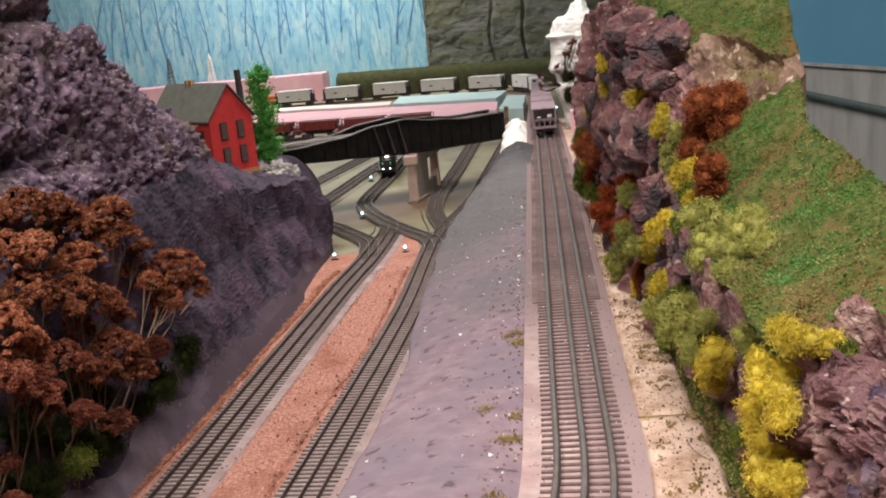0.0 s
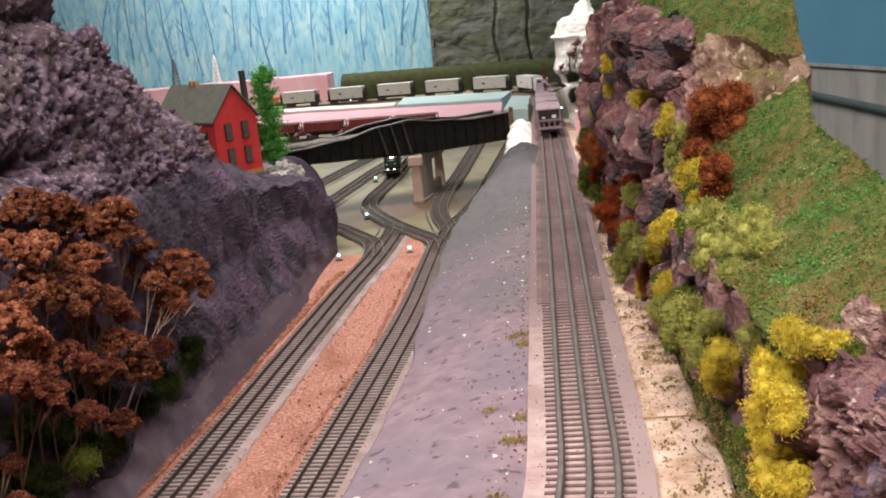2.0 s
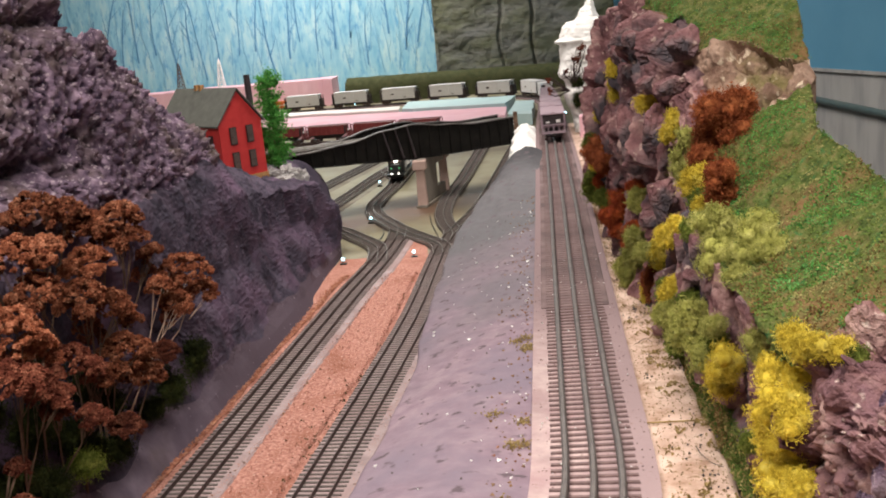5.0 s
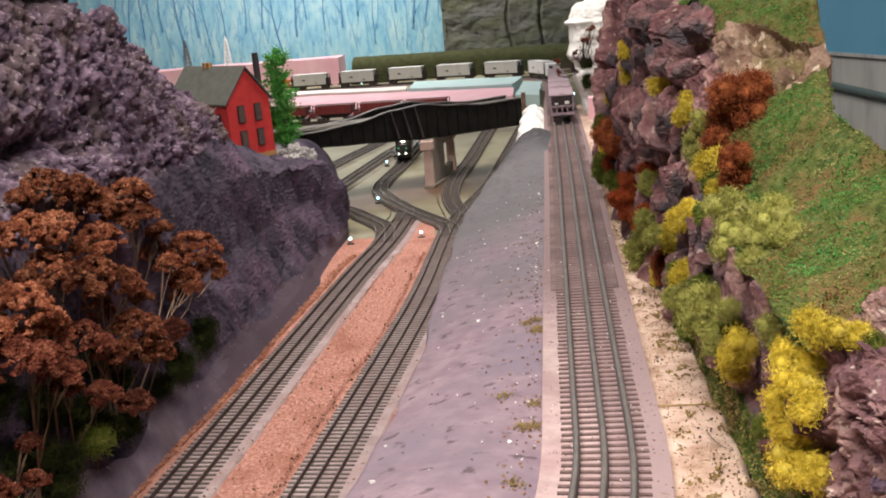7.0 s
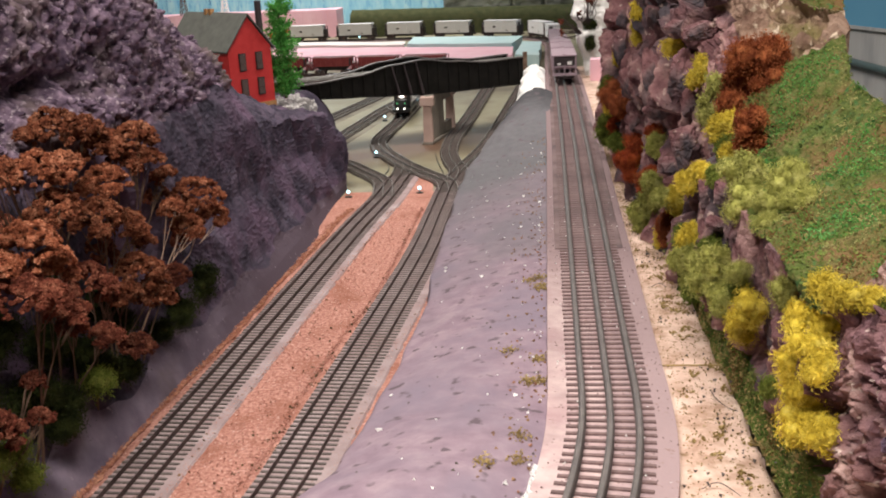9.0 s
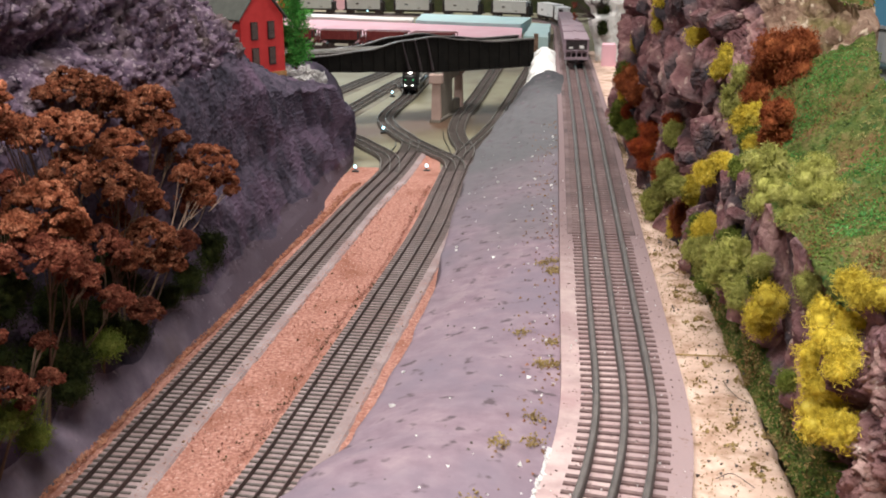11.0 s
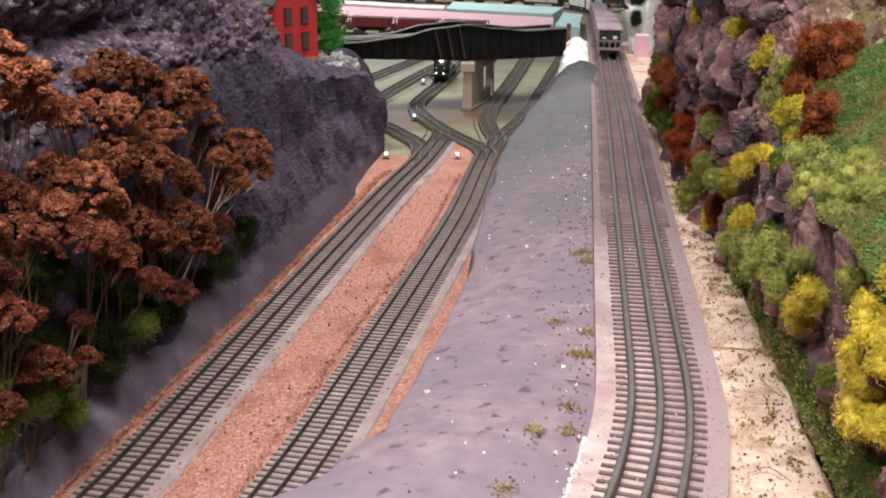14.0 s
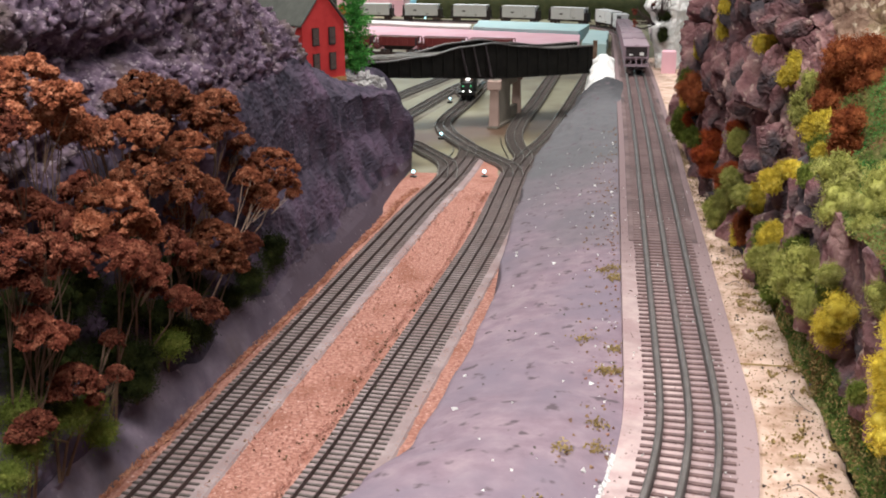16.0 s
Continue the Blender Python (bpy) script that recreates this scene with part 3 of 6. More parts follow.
for n, pts in enumerate(YARD):
    bed(pts, 0.0150, ZL - 0.0069 - 0.0001 * n, -0.1528, "yard_bed", "dark grey strip under the yard track")
for pts in (FAR_A, FAR_B):
    bed(pts, 0.030, ZL - 0.0085, -0.1530, "yard_edge", "pale grey painted roadbed strip on the yard deck")

# ---- terrain ----
TRACK_X = lambda y: BEND(y) if y < 0.58 else -0.004 * max(0.0, (y - 0.58) / 2)

# the red ballast field of the lower tracks
nu, nv = 150, 60


def field(u, v):
    y = 0.12 + 1.62 * u
    x0 = lerp_table([(0.1, -0.52), (0.6, -0.47), (1.2, -0.435), (1.5, -0.425), (1.74, -0.40)], y)[0]
    x1 = lerp_table([(0.1, -0.20), (0.9, -0.175), (1.5, -0.15), (1.74, -0.19)], y)[0]
    x = x0 + (x1 - x0) * v
    return (x, y, -0.1505 + 0.0012 * fbm(x, y, 0, 60, 3))


v, f = sheet(nu, nv, field)
put("ballast", mesh_of(v, f, True), "ballast", None, "salmon red granular ballast between the lower tracks", "ballast", kind="stuff")

TIP = [(1.70, -0.292, -0.238), (1.78, -0.290, -0.246), (1.83, -0.290, -0.262), (1.865, -0.290, -0.284)]


def field_tip(u, v):
    y = 1.70 + 0.165 * u
    a, b = lerp_table(TIP, y)
    x = a + (b - a) * v + 0.004 * noise.noise((y * 40, v * 3, 2))
    return (x, y, -0.1500 + 0.0012 * fbm(x, y, 0, 60, 3))


v, f = sheet(40, 14, field_tip)
put("ballast", mesh_of(v, f, True), "ballast", None, "narrow tip of red ballast between converging tracks", "ballast", kind="stuff")

# the purple bank between the upper roadbed and the lower tracks
BANK = [(0.0, -0.42, -0.02, 0.0), (0.2, -0.35, -0.012, 0.012), (0.38, -0.225, -0.012, 0.014), (0.456, -0.180, -0.014, 0.014), (0.513, -0.161, -0.018, 0.010), (0.6, -0.157, -0.026, -0.002),
        (0.70, -0.150, -0.030, -0.008), (0.82, -0.147, -0.034, -0.012), (0.95, -0.151, -0.040, -0.014), (1.1, -0.155, -0.043, -0.016), (1.24, -0.157, -0.045, -0.017), (1.38, -0.154, -0.046, -0.017), (1.48, -0.150, -0.046, -0.015), (1.6, -0.141, -0.046, -0.010),
        (1.8, -0.124, -0.047, 0.002), (2.0, -0.108, -0.048, 0.008), (2.14, -0.098, -0.05, 0.010)]
nu, nv = 420, 70


def bank(u, v):
    y = 0.02 + 1.93 * u
    xc, zc, zm = lerp_table(BANK, y)
    xr = TRACK_X(y) - 0.025
    if v < 0.62:
        k = v / 0.62
        x = xr + (xc - xr) * k
        z = (1 - k) * (1 - k) * -0.0135 + 2 * k * (1 - k) * (zm * 1.25) + k * k * zc
    else:
        k = (v - 0.62) / 0.38
        x = xc - 0.014 * k
        z = zc - (0.155 + zc) * k ** 1.2 if k < 1 else -0.156
    w = min(1, v * 8)
    x += 0.0025 * fbm(0, y, 3, 9, 3) * w
    return (x, y, z)


v, f = sheet(nu, nv, bank)
v = relief(v, nu, nv, lambda p, n, i, j: -((0.0013 + 0.0042 * max(0.0, min(1.0, (p[1] - 0.85) * 1.4))) * fbm(p[0], p[1] * 0.35, p[2], 24, 4) + (0.0003 + 0.0011 * max(0.0, min(1.0, p[1] - 0.9))) * fbm(p[0], p[1] * 0.5, p[2], 80, 3)) * min(1, j / 8))
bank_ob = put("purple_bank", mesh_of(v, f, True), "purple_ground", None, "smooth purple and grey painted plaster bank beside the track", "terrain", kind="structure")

# the plaster end of the bank, left unpainted
nu, nv = 90, 60


def hump(u, v):
    y = 1.91 + 0.51 * u
    a = math.pi * v
    r = 0.037 + 0.004 * math.sin(u * 3)
    x = -0.066 + r * math.cos(a) * (1.0 + 0.1 * fbm(0, y, 1, 20))
    z = -0.152 + (0.128 + 0.012 * math.sin(u * 2.5)) * math.sin(a) ** 0.6
    return (x, y, z)


v, f = sheet(nu, nv, hump)
v = relief(v, nu, nv, lambda p, n, i, j: 0.008 * fbm(*p, 26, 4) + 0.004 * billow(*p, 50, 3))
put("plaster_ridge", mesh_of(v, f, True), "plaster", None, "unpainted white plaster end of the bank", "terrain", kind="structure")

# the sand strip beside the upper track
SAND = [(0.0, 0.11), (0.25, 0.092), (0.42, 0.088), (0.5, 0.085), (0.6, 0.083), (0.75, 0.081), (0.94, 0.071), (1.13, 0.055), (1.36, 0.049), (1.6, 0.046), (2.2, 0.12), (2.6, 0.16)]
nu, nv = 260, 30


def sandy(u, v):
    y = 0.0 + 2.6 * u
    x0 = TRACK_X(y) + 0.02
    x1 = lerp_table(SAND, y)[0] + 0.003 * fbm(0, y, 7, 25, 3)
    x = x0 + (x1 - x0) * v
    z = -0.0135 + UPZ(y) + 0.0006 * fbm(x, y, 0, 55, 4) * min(1, v * 4) - 0.006 * max(0, v - 0.93) / 0.07
    return (x, y, z)


v, f = sheet(nu, nv, sandy)
put("sand_strip", mesh_of(v, f, True), "sand", None, "pale sandy strip with dead leaves beside the track", "terrain", kind="structure")

# the purple mountain beyond the lower tracks
# y, then x of toe, x and z of band top and cliff middle
MOUNT_FOOT = [(0, -0.466, -0.4909, -0.1132, -0.534, -0.03), (0.6, -0.431, -0.4528, -0.1132, -0.489, -0.03), (0.87, -0.417, -0.4382, -0.1132, -0.469, -0.03), (1.05, -0.404, -0.4252, -0.1132, -0.454, -0.03), (1.15, -0.398, -0.4198, -0.1132, -0.452, -0.03), (1.32, -0.391, -0.4147, -0.1163, -0.45, -0.04), (1.45, -0.388, -0.4117, -0.1176, -0.447, -0.045), (1.52, -0.398, -0.4188, -0.1248, -0.444, -0.05), (1.62, -0.402, -0.4166, -0.1273, -0.448, -0.055), (1.7, -0.404, -0.4099, -0.1285, -0.428, -0.06), (1.77, -0.404, -0.4037, -0.1285, -0.41, -0.06), (1.82, -0.42, -0.416, -0.1285, -0.42, -0.07), (1.87, -0.455, -0.4522, -0.1347, -0.461, -0.09)]
# y, then x and z of cliff top, slope, ridge
MOUNT_TOP = [(0, -0.5431, 0.0741, -0.5711, 0.205, -0.6553, 0.4107), (0.56, -0.4963, 0.0741, -0.515, 0.2237, -0.5618, 0.4107), (0.813, -0.4683, 0.0647, -0.4823, 0.205, -0.515, 0.392), (0.981, -0.4571, 0.0647, -0.4683, 0.205, -0.4992, 0.3406), (1.074, -0.4589, 0.0647, -0.4795, 0.1769, -0.5085, 0.2723), (1.233, -0.4589, 0.0554, -0.487, 0.1489, -0.5197, 0.2405), (1.355, -0.4543, 0.046, -0.4963, 0.1208, -0.5412, 0.1881), (1.442, -0.4562, 0.033, -0.4942, 0.0852, -0.5322, 0.1517), (1.57, -0.4541, 0.0123, -0.4948, 0.0317, -0.5433, 0.055), (1.676, -0.4398, -0.0, -0.4931, 0.0079, -0.5621, 0.0158), (1.77, -0.43, -0.014, -0.49, -0.002, -0.58, 0.002), (1.82, -0.444, -0.03, -0.49, -0.008, -0.6, -0.004), (1.87, -0.48, -0.05, -0.51, -0.02, -0.6, -0.006)]


def mount_row(y):
    a = lerp_table(MOUNT_FOOT, y)
    return (a[0], -0.153) + tuple(a[1:]) + tuple(lerp_table(MOUNT_TOP, y))


nu, nv = 940, 390


def mount(u, v):
    y = 0.30 + 1.57 * u
    r = mount_row(y)
    xs, zs = list(r[0::2]) + [r[10] - 0.16], list(r[1::2]) + [r[11] - 0.01]
    s = v * 6
    i = min(5, int(s))
    k = s - i
    return (xs[i] + (xs[i + 1] - xs[i]) * k, y, zs[i] + (zs[i + 1] - zs[i]) * k)


GROOVES = [(0.691, 0.182, 0.06, 0.012, -0.018), (0.743, 0.171, 0.06, 0.012, -0.018), (0.841, 0.169, 0.06, 0.012, -0.018), (0.915, 0.157, 0.05, 0.008, -0.012), (0.773, 0.158, 0.05, 0.008, -0.012), (0.96, 0.301, 0.05, 0.01, -0.03), (1.035, 0.296, 0.04, 0.008, -0.025), (0.841, 0.18, 0.05, 0.01, -0.012), (0.878, 0.169, 0.05, 0.008, -0.012), (1.08, 0.103, 0.04, 0.02, -0.009)]  # y, z, half lengths, depth


def rough_part(x, y, z):
    """1 on the crumbled upper rock, 0 on the smooth foot."""
    edge = 0.088 + 0.012 * noise.noise((y * 11, 0, 4)) + 0.010 * noise.noise((y * 45, z * 30, 4))
    return max(0.0, min(1.0, (z - edge) / 0.012)) * max(0.0, min(1.0, (1.52 - y) / 0.06))


def mount_depth(p, n, i, j):
    x, y, z = p
    k = j / (nv - 1) * 6
    up = rough_part(x, y, z)
    low = max(0.0, min(1.0, (k - 0.5) / 0.8))
    big = 0.022 * fbm(x, y, z, 9, 3)
    wx, wz = x + 0.010 * noise.noise((y * 40, z * 40, 3)), z + 0.010 * noise.noise((y * 40, x * 40, 8))
    pits = max(0.0, noise.noise((wx * 120, y * 130, wz * 85)) - 0.05)
    grain = 0.010 * billow(wx, y, wz * 0.7, 30, 2) + 0.017 * billow(wx, y, wz * 0.6, 96, 3) - 0.030 * pits
    for gy, gz, sy, sz, deep in GROOVES:
        grain += deep * math.exp(-(((y - gy) / sy) ** 2) - (((z - gz - 0.012 * noise.noise((y * 20, 5, 5))) / sz) ** 2))
    flutes = max(0.0, min(1.0, (y - 1.5) / 0.1))
    fine = 0.004 * billow(x, y, z * 0.35, 46, 2) + 0.0035 * billow(x, y, z * 1.4, 150, 2) + 0.008 * fbm(x, y, z * 0.3, 16, 2) + 0.016 * flutes * noise.noise((x * 30, y * 30 + z * 9, z * 6))
    return (big * (0.4 + 0.6 * up) + grain * up + fine * (1 - up)) * low


v, f = sheet(nu, nv, mount)
v = relief(v, nu, nv, mount_depth)
me = mesh_of(v, f, True)
me.materials.append(M["purple_rock"])
me.materials.append(M["slate_rock"])
me.materials.append(M["band_purple"])
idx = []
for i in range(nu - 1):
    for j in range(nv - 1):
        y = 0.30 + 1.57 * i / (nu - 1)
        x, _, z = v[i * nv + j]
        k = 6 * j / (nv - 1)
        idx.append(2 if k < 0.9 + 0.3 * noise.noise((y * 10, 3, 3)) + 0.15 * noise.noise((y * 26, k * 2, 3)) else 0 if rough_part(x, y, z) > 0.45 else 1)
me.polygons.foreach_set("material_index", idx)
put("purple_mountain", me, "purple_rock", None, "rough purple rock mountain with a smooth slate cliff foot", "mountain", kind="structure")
nu, nv = 70, 50


def plateau(u, v):
    x, y = -1.2 + 0.72 * u, 1.70 + 0.42 * v
    edge = min(1.0, (1 - u) / 0.10, (1 - v) / 0.14)
    return (x, y, -0.153 + 0.147 * math.sqrt(max(0.0, 1 - (1 - edge) ** 2)) + 0.003 * fbm(x, y, 0, 30, 3) * edge)


v, f = sheet(nu, nv, plateau)
put("house_plateau", mesh_of(v, f, True), "slate_rock", None, "dark rock plateau that carries the red house", "terrain", kind="structure")

# the hill on the other side, rock below and grass above
# y, then x of foot, x and z of ditch and wall foot
HILL_FOOT = [(0, 0.11, 0.12, -0.014, 0.125, 0), (0.3, 0.092, 0.101, -0.014, 0.106, 0), (0.42, 0.088, 0.096, -0.014, 0.099, 0.02), (0.5, 0.086, 0.091, -0.012, 0.090, 0.03),
             (0.6, 0.083, 0.086, -0.012, 0.082, 0.03), (0.68, 0.079, 0.081, -0.012, 0.078, 0.04), (0.75, 0.077, 0.078, -0.014, 0.076, 0.05), (0.81, 0.073, 0.075, -0.014, 0.075, 0.05),
             (0.93, 0.068, 0.070, -0.014, 0.070, 0.06), (1.16, 0.052, 0.055, -0.014, 0.059, 0.06), (1.3, 0.048, 0.05, -0.014, 0.052, 0.06), (1.45, 0.047, 0.05, -0.016, 0.056, 0.04),
             (1.6, 0.05, 0.055, -0.016, 0.075, -0.005)]
# y, then x and z of wall top, slope, ridge
HILL_TOP = [(0.3, 0.110, 0.080, 0.132, 0.115, 0.22, 0.13), (0.42, 0.101, 0.092, 0.126, 0.120, 0.19, 0.135), (0.46, 0.090, 0.103, 0.118, 0.119, 0.18, 0.145),
            (0.5, 0.082, 0.110, 0.110, 0.117, 0.172, 0.152), (0.6, 0.080, 0.109, 0.108, 0.119, 0.166, 0.166), (0.66, 0.080, 0.112, 0.110, 0.135, 0.160, 0.176), (0.70, 0.082, 0.128, 0.116, 0.160, 0.166, 0.188),
            (0.75, 0.084, 0.150, 0.120, 0.186, 0.177, 0.212), (0.81, 0.082, 0.178, 0.112, 0.222, 0.180, 0.255), (0.93, 0.074, 0.185, 0.106, 0.252, 0.178, 0.33), (1.16, 0.064, 0.187, 0.09, 0.27, 0.17, 0.35),
            (1.3, 0.04, 0.15, 0.052, 0.225, 0.14, 0.3), (1.45, 0.062, 0.09, 0.09, 0.14, 0.15, 0.19), (1.6, 0.09, 0.01, 0.12, 0.03, 0.16, 0.04)]


def hill_row(y):
    a = lerp_table(HILL_FOOT, y)
    return (a[0], -0.016) + tuple(a[1:]) + tuple(lerp_table(HILL_TOP, y))


nu, nv = 1000, 330


def hill(u, v):
    y = 0.26 + 1.34 * u
    r = hill_row(y)
    xs, zs = list(r[0::2]) + [r[10] + 0.002], list(r[1::2]) + [-0.6]
    s = v * 6
    i = min(5, int(s))
    k = s - i
    return (xs[i] + (xs[i + 1] - xs[i]) * k, y, zs[i] + (zs[i + 1] - zs[i]) * k)


def is_grass(y, k):
    w = 0.35 * noise.noise((y * 14, k * 2, 9))
    if k < 1.6 + w and y < 0.8:
        return True
    if y < 0.45:
        return k > 4.1 + w
    if y < 0.722 + 0.02 * w:
        return k > 3.05 + w
    return k > (3.85 if y < 1.06 else 4.7) + w and y > 0.745 + 0.075 * (5 - k) + 0.04 * w


CAVES = [(0.085, 0.912, 0.191, 0.021, 0.009, -0.065), (0.074, 0.984, 0.167, 0.012, 0.039, -0.02), (0.067, 1.068, 0.113, 0.012, 0.01, -0.018), (0.078, 0.876, 0.125, 0.014, 0.004, -0.02), (0.085, 0.786, 0.131, 0.012, 0.005, -0.014), (0.082, 1.014, 0.2, 0.012, 0.013, -0.016)]  # x, y, z, half lengths along y and z, depth


def hill_depth(p, n, i, j):
    x, y, z = p
    k = j / (nv - 1) * 6
    if k > 5.2:
        return 0.0
    low = max(0.0, min(1.0, k / 1.0))
    if is_grass(y, k):
        return -low * (0.004 * fbm(x, y, z, 25, 4) + 0.0012 * fbm(x, y, z, 260, 2))
    warp = 0.012 * noise.noise((x * 15, y * 15, z * 15))
    cell = noise.voronoi(Vector((x * 14, (y + warp) * 19, (z + warp) * 11)))
    facet = noise.noise(cell[1][0] * 5.3)
    crack = 1 - min(1.0, (cell[0][1] - cell[0][0]) * 8)
    small = noise.voronoi(Vector((x * 60, (y + warp) * 70, z * 45)))
    ledge = max(0.0, min(1.0, (z - 0.178) / 0.010)) * math.exp(-(((y - 0.95) / 0.085) ** 2)) * max(0.0, 1 - abs(z - 0.20) / 0.06)
    rough = 0.010 * fbm(x, y, z * 0.5, 12, 3) + 0.028 * facet - 0.026 * crack + 0.004 * noise.noise(small[1][0] * 4.1)
    rough += (0.022 * billow(x + 0.03 * noise.noise((y * 22, z * 22, 2)), y + 0.03 * noise.noise((x * 22, z * 22, 7)), z, 26, 3) if y < 0.5 else 0.010 * fbm(x, y, z * 0.25, 46, 3)) + 0.008 * billow(x, y, z * 0.6, 90, 4) + 0.026 * ledge
    calm = 1.0 - 0.6 * max(0.0, min(1.0, (y - 0.44) / 0.05)) * max(0.0, min(1.0, (0.72 - y) / 0.05))
    for cx, cy, cz, sy, sz, deep in CAVES:
        rough += deep * math.exp(-(((y - cy) / sy) ** 2) - (((z - cz) / sz) ** 2))
    if 0.60 < y < 0.88 and k > 3.5:
        rough = 0.35 * rough + 0.010 * fbm(x, y, z, 20, 4) + 0.008 * billow(x, y, z, 48, 3)
    return -low * rough * calm


v, f = sheet(nu, nv, hill)
v = relief(v, nu, nv, hill_depth)
me = mesh_of(v, f, True)
me.materials.append(M["mauve_rock"])
me.materials.append(M["grass"])
me.materials.append(M["tan_rock"])
me.materials.append(M["pink_rock"])


def hill_face(i, j):
    y, k = 0.26 + 1.34 * i / (nu - 1), 6 * j / (nv - 1)
    if is_grass(y, k):
        return 1
    w = 0.3 * noise.noise((y * 20, k * 2, 5))
    if y + 0.1 * w < 0.465:
        return 3
    return 2 if (0.62 < y + 0.1 * w < 0.86 and k > 3.6 + w) else 0


kinds = [hill_face(i, j) for i in range(nu - 1) for j in range(nv - 1)]
me.polygons.foreach_set("material_index", kinds)
me.polygons.foreach_set("use_smooth", [q == 1 for q in kinds])
hill_ob = put("rocky_hill", me, "mauve_rock", None, "mauve rock cut with green and brown grass slope", "hill", kind="structure")

# ---- foliage ----
def granules(rr, count, place, size, flat=1.0, long=1.0):
    """Many tiny four-sided bits; place() gives each one's middle."""
    verts, faces = [], []
    for _ in range(count):
        p = Vector(place())
        s = size * rr.uniform(0.55, 1.4)
        a, b = rr.uniform(0, 6.28), rr.uniform(-0.9, 0.9) * (1.0 if long == 1.0 else 1.7)
        q = Euler((b, rr.uniform(-0.9, 0.9), a)).to_matrix()
        i = len(verts)
        thin = long ** -0.5
        for c in ((thin, 0, -0.4 * long), (-0.5 * thin, 0.87 * thin, -0.4 * long), (-0.5 * thin, -0.87 * thin, -0.4 * long), (0, 0, 0.8 * flat * long)):
            verts.append(p + q @ (Vector(c) * s))
        faces += [(i, i + 1, i + 3), (i + 1, i + 2, i + 3), (i + 2, i, i + 3)]
    return verts, faces


def bush(name, at, size, mat, label, seed, grain=0.0008, count=None, group="bushes on the hill", loose=0.0016, lobe=1.0):
    """A clump of foam: lobed core and loose bits all over it."""
    rr = random.Random(seed)
    t = thing(name, label, "bush", group, at=at)
    bm = bmesh.new()
    off = Vector((seed * 1.7, seed * 0.3, 2.1))
    sv = Vector(size)
    small = min(sv)
    skin = []
    count_lobes = int((7 + 5 * max(sv) / small) / lobe ** 1.5)
    for k in range(count_lobes):
        d = Vector((rr.gauss(0, 1), rr.gauss(0, 1), rr.gauss(0, 1))).normalized() * rr.uniform(0.25, 0.74)
        c = Vector((d.x * sv.x, d.y * sv.y, d.z * sv.z))
        r = small * rr.uniform(0.36, 0.66) * lobe
        made = bmesh.ops.create_icosphere(bm, subdivisions=2, radius=1)["verts"]
        for vert in made:
            n = vert.co.normalized()
            q = 0.92 + 0.30 * noise.noise(n * 2.2 + off * (k + 1)) + 0.20 * abs(noise.noise(n * 5.5 + off))
            skin.append(c + n * r * q)
            vert.co = c + n * r * q * 0.84
    part("core", bm, mat, t, smooth=True)
    n = count or int(2500 + 15000000 * sv.x * sv.z)

    def spot():
        q = rr.choice(skin)
        return q * rr.uniform(0.97, 1.06) + Vector([rr.gauss(0, loose) for _ in range(3)])

    near = at[1] < 0.62
    v, f = granules(rr, min(n, 12000) if near else min(n, 7600), spot, grain * (0.58 if near else 0.85), long=5.0 if near else 3.6)
    put("foliage", mesh_of(v, f), mat, t)
    return t


def limb(bm, a, b, r0, r1, seg=5):
    cyl_bm(r0, a, b, seg, r1, bm)


